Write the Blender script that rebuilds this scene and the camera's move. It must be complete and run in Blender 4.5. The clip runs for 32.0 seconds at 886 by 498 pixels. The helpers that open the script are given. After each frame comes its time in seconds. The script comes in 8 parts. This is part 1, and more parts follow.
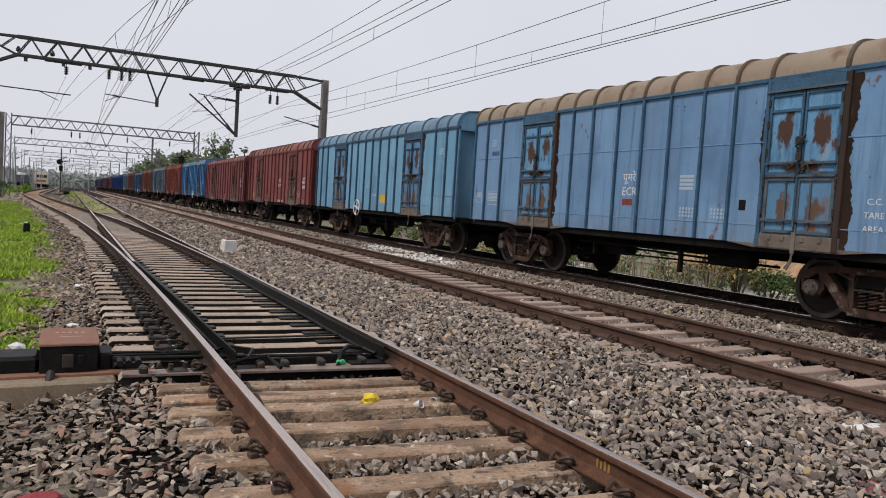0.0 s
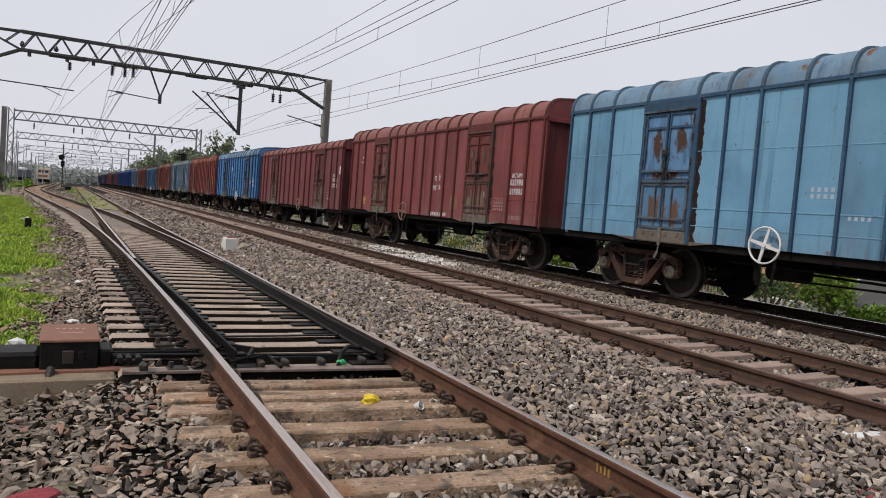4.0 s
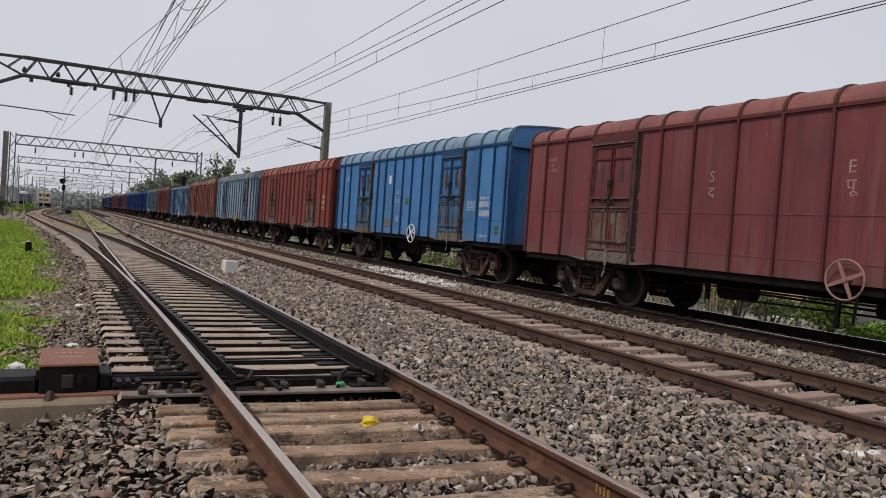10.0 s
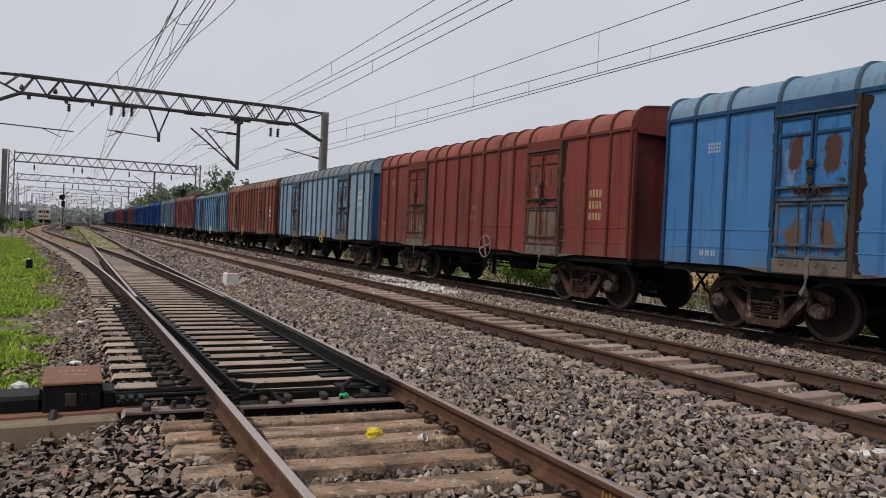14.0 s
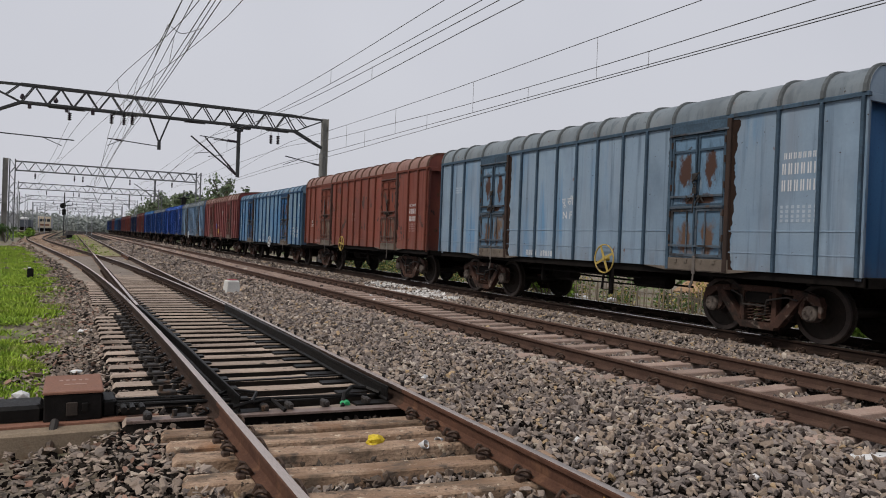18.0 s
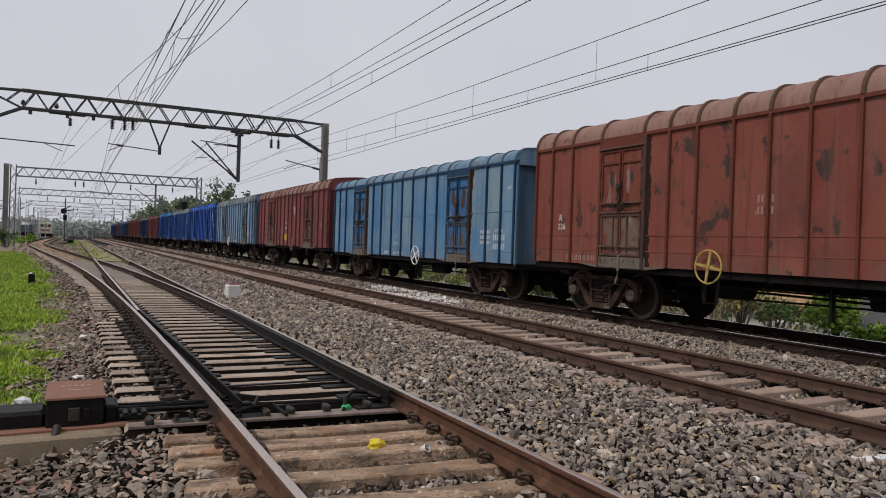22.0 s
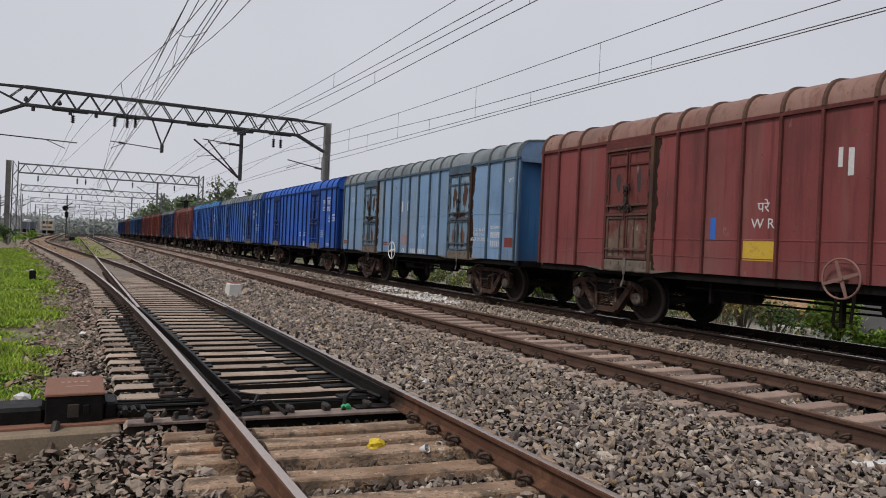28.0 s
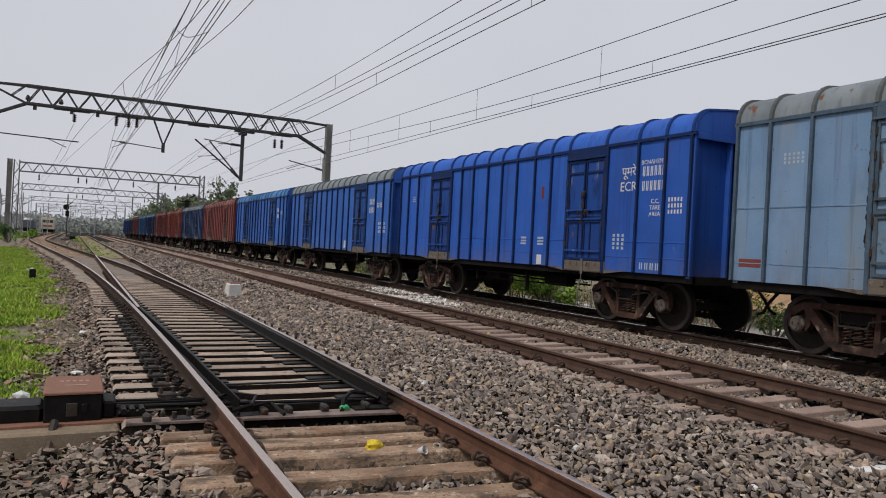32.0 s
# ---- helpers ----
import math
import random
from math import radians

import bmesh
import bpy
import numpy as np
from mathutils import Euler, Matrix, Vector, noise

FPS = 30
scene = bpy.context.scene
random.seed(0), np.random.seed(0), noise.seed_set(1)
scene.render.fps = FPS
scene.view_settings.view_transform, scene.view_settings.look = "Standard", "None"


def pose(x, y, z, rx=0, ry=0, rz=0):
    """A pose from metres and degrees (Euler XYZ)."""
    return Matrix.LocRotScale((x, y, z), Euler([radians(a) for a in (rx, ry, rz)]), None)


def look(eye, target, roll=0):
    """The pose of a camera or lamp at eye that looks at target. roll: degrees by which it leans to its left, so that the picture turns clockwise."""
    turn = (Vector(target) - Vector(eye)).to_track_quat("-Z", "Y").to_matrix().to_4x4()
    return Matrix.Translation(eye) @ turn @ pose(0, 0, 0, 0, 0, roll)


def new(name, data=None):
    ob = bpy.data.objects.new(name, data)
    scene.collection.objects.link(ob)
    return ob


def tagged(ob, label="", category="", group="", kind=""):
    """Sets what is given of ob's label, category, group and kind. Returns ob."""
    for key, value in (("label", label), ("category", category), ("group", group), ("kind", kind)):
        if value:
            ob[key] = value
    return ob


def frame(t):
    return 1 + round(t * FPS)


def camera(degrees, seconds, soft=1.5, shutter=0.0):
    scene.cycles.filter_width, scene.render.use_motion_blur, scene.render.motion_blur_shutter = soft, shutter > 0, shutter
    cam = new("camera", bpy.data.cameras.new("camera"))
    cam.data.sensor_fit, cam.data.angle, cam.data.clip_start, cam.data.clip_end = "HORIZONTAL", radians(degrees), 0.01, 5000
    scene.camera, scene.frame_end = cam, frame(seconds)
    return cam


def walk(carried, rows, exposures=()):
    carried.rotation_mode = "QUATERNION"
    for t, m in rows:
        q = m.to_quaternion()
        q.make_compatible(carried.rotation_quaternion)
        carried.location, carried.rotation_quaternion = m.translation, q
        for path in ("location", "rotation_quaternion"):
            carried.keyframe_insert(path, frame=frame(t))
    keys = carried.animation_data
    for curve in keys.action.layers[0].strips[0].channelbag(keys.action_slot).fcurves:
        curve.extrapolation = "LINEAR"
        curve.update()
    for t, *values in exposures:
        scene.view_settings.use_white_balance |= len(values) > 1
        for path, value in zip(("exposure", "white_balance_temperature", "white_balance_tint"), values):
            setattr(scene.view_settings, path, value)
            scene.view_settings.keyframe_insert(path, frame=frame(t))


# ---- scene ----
# ======================= camera =======================
cam = camera(63.5, 32.0, soft=1.0)
PATH = [
    (0, (-0.000, 0.000, 1.401), (9.321, 17.658, 0.265), 3.63),
    (0.5, (-0.007, -0.007, 1.404), (9.309, 17.655, 0.272), 3.62),
    (1, (-0.008, -0.008, 1.405), (9.305, 17.655, 0.278), 3.79),
    (1.5, (-0.006, -0.007, 1.406), (9.308, 17.656, 0.284), 4.11),
    (2, (-0.005, -0.007, 1.407), (9.310, 17.657, 0.289), 4.34),
    (2.5, (-0.005, -0.006, 1.406), (9.300, 17.662, 0.286), 4.40),
    (3, (-0.008, 0.002, 1.405), (9.291, 17.673, 0.283), 4.41),
    (3.5, (-0.009, 0.015, 1.406), (9.294, 17.685, 0.289), 4.41),
    (5.5, (-0.016, -0.003, 1.405), (9.286, 17.668, 0.305), 4.72),
    (6, (-0.015, 0.000, 1.405), (9.254, 17.689, 0.306), 4.72),
    (6.5, (-0.014, -0.001, 1.407), (9.250, 17.692, 0.344), 4.72),
    (7, (-0.012, -0.006, 1.410), (9.255, 17.691, 0.438), 4.73),
    (7.5, (-0.009, -0.013, 1.411), (9.254, 17.692, 0.552), 4.69),
    (8, (-0.008, -0.020, 1.413), (9.252, 17.690, 0.641), 4.57),
    (8.5, (-0.008, -0.024, 1.414), (9.248, 17.691, 0.710), 4.40),
    (9, (-0.006, -0.028, 1.415), (9.254, 17.687, 0.766), 4.18),
    (9.5, (-0.008, -0.031, 1.417), (9.269, 17.678, 0.826), 4.02),
    (10, (-0.011, -0.025, 1.415), (9.266, 17.684, 0.875), 4.01),
    (10.5, (-0.012, -0.019, 1.413), (9.263, 17.693, 0.887), 4.03),
    (11, (-0.010, -0.018, 1.414), (9.273, 17.690, 0.887), 4.06),
    (11.5, (-0.010, -0.022, 1.418), (9.274, 17.686, 0.917), 4.08),
    (12, (-0.011, -0.024, 1.422), (9.258, 17.693, 0.971), 4.06),
    (12.5, (-0.011, -0.024, 1.424), (9.243, 17.702, 1.005), 3.91),
    (13, (-0.012, -0.029, 1.429), (9.235, 17.700, 1.023), 3.64),
    (13.5, (-0.013, -0.032, 1.434), (9.236, 17.696, 1.047), 3.23),
    (14, (-0.012, -0.033, 1.438), (9.246, 17.692, 1.079), 2.60),
    (14.5, (-0.008, -0.040, 1.441), (9.243, 17.689, 1.110), 1.87),
    (16.5, (-0.006, -0.047, 1.443), (9.211, 17.702, 1.255), 2.13),
    (17, (-0.010, -0.036, 1.441), (9.230, 17.700, 1.245), 2.15),
    (17.5, (-0.010, -0.035, 1.440), (9.236, 17.699, 1.241), 2.18),
    (18, (-0.009, -0.043, 1.446), (9.225, 17.697, 1.247), 2.20),
    (18.5, (-0.007, -0.055, 1.453), (9.216, 17.691, 1.256), 2.15),
    (19, (-0.005, -0.063, 1.455), (9.229, 17.677, 1.270), 2.03),
    (19.5, (-0.008, -0.066, 1.454), (9.230, 17.672, 1.282), 1.99),
    (20, (-0.012, -0.066, 1.454), (9.215, 17.678, 1.286), 2.00),
    (20.5, (-0.012, -0.067, 1.456), (9.210, 17.679, 1.291), 1.96),
    (21, (-0.011, -0.070, 1.456), (9.211, 17.676, 1.311), 1.89),
    (21.5, (-0.012, -0.069, 1.455), (9.206, 17.679, 1.336), 1.87),
    (22, (-0.015, -0.061, 1.453), (9.198, 17.691, 1.346), 1.91),
    (22.5, (-0.019, -0.052, 1.450), (9.192, 17.700, 1.343), 1.99),
    (23, (-0.021, -0.048, 1.447), (9.188, 17.706, 1.339), 2.05),
    (23.5, (-0.019, -0.049, 1.448), (9.188, 17.706, 1.337), 2.07),
    (24, (-0.016, -0.054, 1.448), (9.188, 17.702, 1.339), 2.08),
    (24.5, (-0.013, -0.058, 1.447), (9.189, 17.700, 1.344), 2.08),
    (25, (-0.011, -0.059, 1.446), (9.194, 17.697, 1.350), 2.10),
    (25.5, (-0.012, -0.057, 1.449), (9.197, 17.696, 1.358), 2.18),
    (27.5, (-0.017, -0.043, 1.442), (9.181, 17.717, 1.351), 2.50),
    (28, (-0.014, -0.047, 1.443), (9.174, 17.718, 1.367), 2.52),
    (28.5, (-0.011, -0.052, 1.446), (9.177, 17.712, 1.379), 2.58),
    (29, (-0.010, -0.058, 1.446), (9.175, 17.707, 1.390), 2.63),
    (29.5, (-0.010, -0.060, 1.446), (9.177, 17.705, 1.395), 2.66),
    (30, (-0.011, -0.062, 1.446), (9.179, 17.701, 1.398), 2.66),
    (30.5, (-0.012, -0.064, 1.448), (9.177, 17.700, 1.402), 2.66),
    (31, (-0.013, -0.060, 1.446), (9.179, 17.702, 1.403), 2.75),
    (31.5, (-0.013, -0.057, 1.445), (9.177, 17.707, 1.407), 2.89),
    (32, (-0.011, -0.057, 1.444), (9.167, 17.713, 1.420), 2.97),
]
walk(cam, [(t, look(eye, target, roll)) for t, eye, target, roll in PATH], exposures=[(0, 0.27), (6, 0.27), (7.2, 0.20), (9, 0.12), (13, 0.04), (17, 0.02), (32, 0.03)])

# ======================= light =======================
scene.view_settings.exposure = 0.0
world = bpy.data.worlds.new("overcast_sky")
scene.world = world
world.use_nodes = True
wt = world.node_tree
wt.nodes.clear()
w_out = wt.nodes.new("ShaderNodeOutputWorld")
w_bg = wt.nodes.new("ShaderNodeBackground")
w_sky = wt.nodes.new("ShaderNodeTexSky")
w_sky.sky_type = "NISHITA"
w_sky.sun_disc = False
w_sky.sun_elevation, w_sky.sun_rotation = radians(52), radians(253)
w_sky.air_density, w_sky.dust_density = 1.5, 6.0
w_dim = wt.nodes.new("ShaderNodeVectorMath")
w_dim.operation = "SCALE"
w_dim.inputs["Scale"].default_value = 0.10
w_mix = wt.nodes.new("ShaderNodeMixRGB")
w_mix.inputs[0].default_value = 0.93
w_tc = wt.nodes.new("ShaderNodeTexCoord")
w_noise = wt.nodes.new("ShaderNodeTexNoise")
w_noise.inputs["Scale"].default_value = 1.6
w_noise.inputs["Detail"].default_value = 3.0
w_ramp = wt.nodes.new("ShaderNodeValToRGB")
w_ramp.color_ramp.elements[0].position, w_ramp.color_ramp.elements[1].position = 0.3, 0.7
w_ramp.color_ramp.elements[0].color = (0.565, 0.575, 0.635, 1)
w_ramp.color_ramp.elements[1].color = (0.640, 0.648, 0.705, 1)
wt.links.new(w_tc.outputs["Generated"], w_noise.inputs["Vector"])
wt.links.new(w_noise.outputs["Fac"], w_ramp.inputs[0])
wt.links.new(w_sky.outputs[0], w_dim.inputs[0])
wt.links.new(w_dim.outputs[0], w_mix.inputs[1])
wt.links.new(w_ramp.outputs[0], w_mix.inputs[2])
wt.links.new(w_mix.outputs[0], w_bg.inputs["Color"])
w_bg.inputs["Strength"].default_value = 1.0
wt.links.new(w_bg.outputs[0], w_out.inputs["Surface"])

sun = new("sun", bpy.data.lights.new("sun", "SUN"))
sun.data.energy, sun.data.angle, sun.data.color = 2.1, radians(12), (1.0, 0.932, 0.85)
sun.matrix_world = look((-40, 0, 53), (0, 12, 0))

# ======================= materials =======================


def col(c):
    return (*c, 1.0)


def surf(name, c1, c2, scale=6.0, rough=0.8, metal=0.0, bump=0.3, grain=60.0, layers=(), stretch=(1, 1, 1), spec=0.4, island=0.0, objrand=0.0, contrast=0.25, bump_dist=0.01, dent=0.0, grit=0.55, spots=(), splash=None):
    """A two-scale surface: colours c1 and c2 mixed by noise, further layers (colour, scale, threshold, softness, stretch) laid over, fine relief.
    spots: ragged patches (colour, (y, z), (half width, half height), softness, raggedness); splash: (colour, foot, reach, strength) of thrown-up dust."""
    m = bpy.data.materials.new(name)
    m.use_nodes = True
    nt = m.node_tree
    N, L = nt.nodes, nt.links
    bsdf = N["Principled BSDF"]
    tc = N.new("ShaderNodeTexCoord")
    info = N.new("ShaderNodeObjectInfo")
    off = N.new("ShaderNodeVectorMath")
    off.operation = "MULTIPLY_ADD"
    L.new(info.outputs["Random"], off.inputs[0])
    off.inputs[1].default_value = (37.0, 53.0, 71.0)
    L.new(tc.outputs["Object"], off.inputs[2])

    def tex(sc, st, detail=4.0):
        mp = N.new("ShaderNodeVectorMath")
        mp.operation = "MULTIPLY"
        mp.inputs[1].default_value = st
        L.new(off.outputs[0], mp.inputs[0])
        n = N.new("ShaderNodeTexNoise")
        n.inputs["Scale"].default_value = sc
        n.inputs["Detail"].default_value = detail
        n.inputs["Roughness"].default_value = 0.6
        L.new(mp.outputs[0], n.inputs["Vector"])
        return n.outputs["Fac"]

    def step(v, lo, hi):
        r = N.new("ShaderNodeMapRange")
        r.inputs["From Min"].default_value, r.inputs["From Max"].default_value = lo, hi
        L.new(v, r.inputs["Value"])
        return r.outputs[0]

    def mix(f, a, b):
        x = N.new("ShaderNodeMixRGB")
        for sock, v in ((x.inputs[0], f), (x.inputs[1], a), (x.inputs[2], b)):
            if isinstance(v, tuple):
                sock.default_value = col(v)
            elif isinstance(v, float):
                sock.default_value = v
            else:
                L.new(v, sock)
        return x.outputs[0]

    big = tex(scale, stretch)
    fine = tex(grain, stretch, 2.0)
    c = mix(step(big, 0.5 - contrast, 0.5 + contrast), c1, c2)
    c = mix(step(fine, 0.25, 0.8), c, mix(grit, c, tuple(0.45 * k for k in c1)))
    for lc, lsc, th, soft, st in layers:
        c = mix(step(tex(lsc, st, 5.0), th, th + soft), c, lc)
    for sc, (cy, cz), (ry, rz), soft, rag in spots:
        a = N.new("ShaderNodeVectorMath")
        a.operation = "SUBTRACT"
        a.inputs[1].default_value = (0, cy, cz)
        L.new(tc.outputs["Object"], a.inputs[0])
        k = N.new("ShaderNodeVectorMath")
        k.operation = "MULTIPLY"
        k.inputs[1].default_value = (0, 1 / ry, 1 / rz)
        L.new(a.outputs[0], k.inputs[0])
        ln = N.new("ShaderNodeVectorMath")
        ln.operation = "LENGTH"
        L.new(k.outputs[0], ln.inputs[0])
        ad = N.new("ShaderNodeMath")
        ad.operation = "MULTIPLY_ADD"
        L.new(tex(5.0, (1, 1.3, 0.7), 6.0), ad.inputs[0])
        ad.inputs[1].default_value = rag
        L.new(ln.outputs["Value"], ad.inputs[2])
        c = mix(step(ad.outputs[0], 1.0 + rag * 0.5, 1.0 + rag * 0.5 - soft), c, sc)
    if splash:
        sc, foot, reach, power = splash
        xyz = N.new("ShaderNodeSeparateXYZ")
        L.new(tc.outputs["Object"], xyz.inputs[0])
        up = step(xyz.outputs["Z"], foot + reach, foot)
        ml = N.new("ShaderNodeMath")
        ml.operation = "MULTIPLY"
        L.new(up, ml.inputs[0])
        L.new(step(tex(2.2, (1, 2.0, 0.6), 5.0), 0.38, 0.62), ml.inputs[1])
        pw = N.new("ShaderNodeMath")
        pw.operation = "MULTIPLY"
        pw.inputs[1].default_value = power
        L.new(ml.outputs[0], pw.inputs[0])
        c = mix(pw.outputs[0], c, sc)
    if island:
        g = N.new("ShaderNodeNewGeometry")
        h = N.new("ShaderNodeHueSaturation")
        L.new(step(g.outputs["Random Per Island"], 0.0, 1.0), h.inputs["Value"])
        h.inputs["Value"].default_value = 1
        mr = N.new("ShaderNodeMapRange")
        mr.inputs["To Min"].default_value, mr.inputs["To Max"].default_value = 1 - island, 1 + island
        L.new(g.outputs["Random Per Island"], mr.inputs["Value"])
        L.new(mr.outputs[0], h.inputs["Value"])
        L.new(c, h.inputs["Color"])
        c = h.outputs[0]
    if objrand:
        h = N.new("ShaderNodeHueSaturation")
        mr = N.new("ShaderNodeMapRange")
        mr.inputs["To Min"].default_value, mr.inputs["To Max"].default_value = 1 - objrand, 1 + objrand
        L.new(info.outputs["Random"], mr.inputs["Value"])
        L.new(mr.outputs[0], h.inputs["Value"])
        L.new(c, h.inputs["Color"])
        c = h.outputs[0]
    L.new(c, bsdf.inputs["Base Color"])
    rr = N.new("ShaderNodeMapRange")
    rr.inputs["To Min"].default_value, rr.inputs["To Max"].default_value = max(0.05, rough - 0.12), min(1.0, rough + 0.12)
    L.new(big, rr.inputs["Value"])
    L.new(rr.outputs[0], bsdf.inputs["Roughness"])
    bsdf.inputs["Metallic"].default_value = metal
    bsdf.inputs["Specular IOR Level"].default_value = spec
    if bump:
        b = N.new("ShaderNodeBump")
        b.inputs["Strength"].default_value, b.inputs["Distance"].default_value = bump, bump_dist
        L.new(fine, b.inputs["Height"])
        if dent:
            d = N.new("ShaderNodeBump")
            d.inputs["Strength"].default_value, d.inputs["Distance"].default_value = 0.6, dent
            L.new(tex(1.7, (1, 1, 0.6), 1.0), d.inputs["Height"])
            L.new(d.outputs[0], b.inputs["Normal"])
        L.new(b.outputs[0], bsdf.inputs["Normal"])
    return m


ONE = (1, 1, 1)
M_soil = surf("soil", (0.16, 0.13, 0.10), (0.24, 0.20, 0.15), 0.6, 0.95, bump=0.6, grain=14, layers=(((0.10, 0.13, 0.04), 0.35, 0.52, 0.1, ONE),), bump_dist=0.05)
# bed kept near-black: the shade between loose stones is in its colour
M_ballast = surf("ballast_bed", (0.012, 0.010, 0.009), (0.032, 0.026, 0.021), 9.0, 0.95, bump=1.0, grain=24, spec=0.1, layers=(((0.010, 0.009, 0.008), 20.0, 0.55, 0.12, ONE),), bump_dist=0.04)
def stone(name, tones, rough=0.9, spec=0.25, spread=0.22):
    """Crushed stone: each piece takes one of several tones, with grain and a little dust of its own."""
    m = surf(name, (0.5, 0.5, 0.5), (0.62, 0.61, 0.60), 11.0, rough, bump=0.5, grain=110, spec=spec, island=spread, grit=0.35, layers=(((0.36, 0.34, 0.32), 26.0, 0.56, 0.1, ONE), ((0.72, 0.69, 0.64), 17.0, 0.60, 0.08, ONE)))
    N, L = m.node_tree.nodes, m.node_tree.links
    bsdf = N["Principled BSDF"]
    g, ramp, mul = N.new("ShaderNodeNewGeometry"), N.new("ShaderNodeValToRGB"), N.new("ShaderNodeMixRGB")
    fract = N.new("ShaderNodeMath")
    fract.operation = "FRACT"
    k = N.new("ShaderNodeMath")
    k.operation = "MULTIPLY"
    k.inputs[1].default_value = 37.3
    L.new(g.outputs["Random Per Island"], k.inputs[0])
    L.new(k.outputs[0], fract.inputs[0])
    ramp.color_ramp.interpolation = "CONSTANT"
    while len(ramp.color_ramp.elements) < len(tones):
        ramp.color_ramp.elements.new(0.5)
    at = 0.0
    for e, (share, c) in zip(ramp.color_ramp.elements, tones):
        e.position, e.color = at, col(tuple(1.8 * v for v in c))
        at += share
    L.new(fract.outputs[0], ramp.inputs[0])
    mul.blend_type = "MULTIPLY"
    mul.inputs[0].default_value = 1.0
    L.new(bsdf.inputs["Base Color"].links[0].from_socket, mul.inputs[1])
    L.new(ramp.outputs[0], mul.inputs[2])
    L.new(mul.outputs[0], bsdf.inputs["Base Color"])
    return m


M_stone = stone("crushed_stone", ((0.28, (0.275, 0.228, 0.198)), (0.24, (0.218, 0.187, 0.171)), (0.20, (0.302, 0.240, 0.190)), (0.15, (0.119, 0.098, 0.090)), (0.10, (0.432, 0.378, 0.324)), (0.03, (0.378, 0.275, 0.167))))
# lower stones coloured near-black to give the shade of the gaps
M_stone_low = stone("gap_shade_stone", ((0.6, (0.010, 0.008, 0.007)), (0.4, (0.024, 0.020, 0.017))), 0.95, 0.05)
M_stone_brown = stone("brown_stone", ((0.34, (0.259, 0.207, 0.171)), (0.26, (0.189, 0.159, 0.138)), (0.2, (0.313, 0.254, 0.205)), (0.12, (0.259, 0.160, 0.121)), (0.08, (0.410, 0.346, 0.286))), 0.9, 0.25)
M_stone_dull = stone("dull_brown_stone", ((0.4, (0.115, 0.088, 0.070)), (0.35, (0.080, 0.066, 0.056)), (0.25, (0.16, 0.125, 0.098))), 0.95, 0.1)
M_stone_dark = stone("oily_stone", ((0.42, (0.026, 0.021, 0.018)), (0.33, (0.060, 0.048, 0.040)), (0.25, (0.13, 0.104, 0.085))), 0.8, 0.15)
M_stone_white = surf("white_stone", (0.62, 0.60, 0.58), (0.78, 0.76, 0.74), 14.0, 0.9, bump=0.3, grain=90, island=0.2)
M_sleeper = surf("sleeper_concrete", (0.286, 0.185, 0.123), (0.462, 0.336, 0.237), 4.0, 0.92, bump=0.9, grain=38, bump_dist=0.014, grit=0.7, objrand=0.15, layers=(((0.187, 0.116, 0.072), 1.6, 0.48, 0.14, (0.7, 1.4, 1)), ((0.110, 0.079, 0.055), 3.0, 0.54, 0.12, (0.8, 1.6, 1)), ((0.083, 0.062, 0.047), 7.0, 0.56, 0.10, (0.8, 1.3, 1)), ((0.484, 0.396, 0.297), 11.0, 0.60, 0.08, ONE), ((0.055, 0.041, 0.031), 26.0, 0.62, 0.05, ONE), ((0.220, 0.110, 0.055), 1.8, 0.62, 0.12, ONE)))
M_sleeper_dark = surf("sleeper_oily", (0.259, 0.198, 0.156), (0.483, 0.385, 0.313), 3.0, 0.85, bump=0.5, grain=45, objrand=0.2, layers=(((0.115, 0.086, 0.063), 2.5, 0.54, 0.15, (0.5, 2, 1)), ((0.034, 0.030, 0.025), 6.0, 0.63, 0.06, ONE)))
M_sleeper_side = surf("sleeper_oily_shaded", (0.007, 0.006, 0.005), (0.022, 0.017, 0.014), 5.0, 0.8, bump=0.5, grain=45, spec=0.1)
M_gauge = surf("gauge_plate_steel", (0.16, 0.105, 0.085), (0.30, 0.24, 0.215), 5.0, 0.5, 0.3, bump=0.2, layers=(((0.03, 0.022, 0.018), 4.0, 0.55, 0.12, ONE),))
M_sleeper_pink = surf("sleeper_reddish", (0.302, 0.211, 0.171), (0.421, 0.319, 0.265), 4.0, 0.92, bump=0.5, grain=45, objrand=0.15)
M_rail = surf("rail_rust", (0.070, 0.034, 0.023), (0.135, 0.068, 0.044), 5.0, 0.85, 0.0, bump=0.3, grain=50, spec=0.15, layers=(((0.19, 0.10, 0.058), 2.2, 0.60, 0.12, ONE), ((0.02, 0.014, 0.011), 1.4, 0.6, 0.12, (2, 0.5, 2))))
M_rail_brown = surf("rail_brown", (0.058, 0.033, 0.025), (0.112, 0.068, 0.050), 5.0, 0.85, 0.0, bump=0.3, grain=50, spec=0.15, layers=(((0.14, 0.085, 0.06), 2.2, 0.62, 0.12, ONE), ((0.02, 0.014, 0.011), 1.4, 0.6, 0.12, (2, 0.5, 2))))
M_rail_dark = surf("rail_oily_brown", (0.022, 0.015, 0.012), (0.062, 0.038, 0.028), 3.0, 0.8, 0.0, bump=0.3, grain=50, spec=0.12, layers=(((0.10, 0.058, 0.038), 2.2, 0.64, 0.1, ONE),))
# rails below the train: their shadowed sides are put into this dark brown
M_rail_shaded = surf("rail_shaded", (0.016, 0.011, 0.009), (0.042, 0.026, 0.020), 5.0, 0.85, 0.0, bump=0.3, grain=50, spec=0.1)
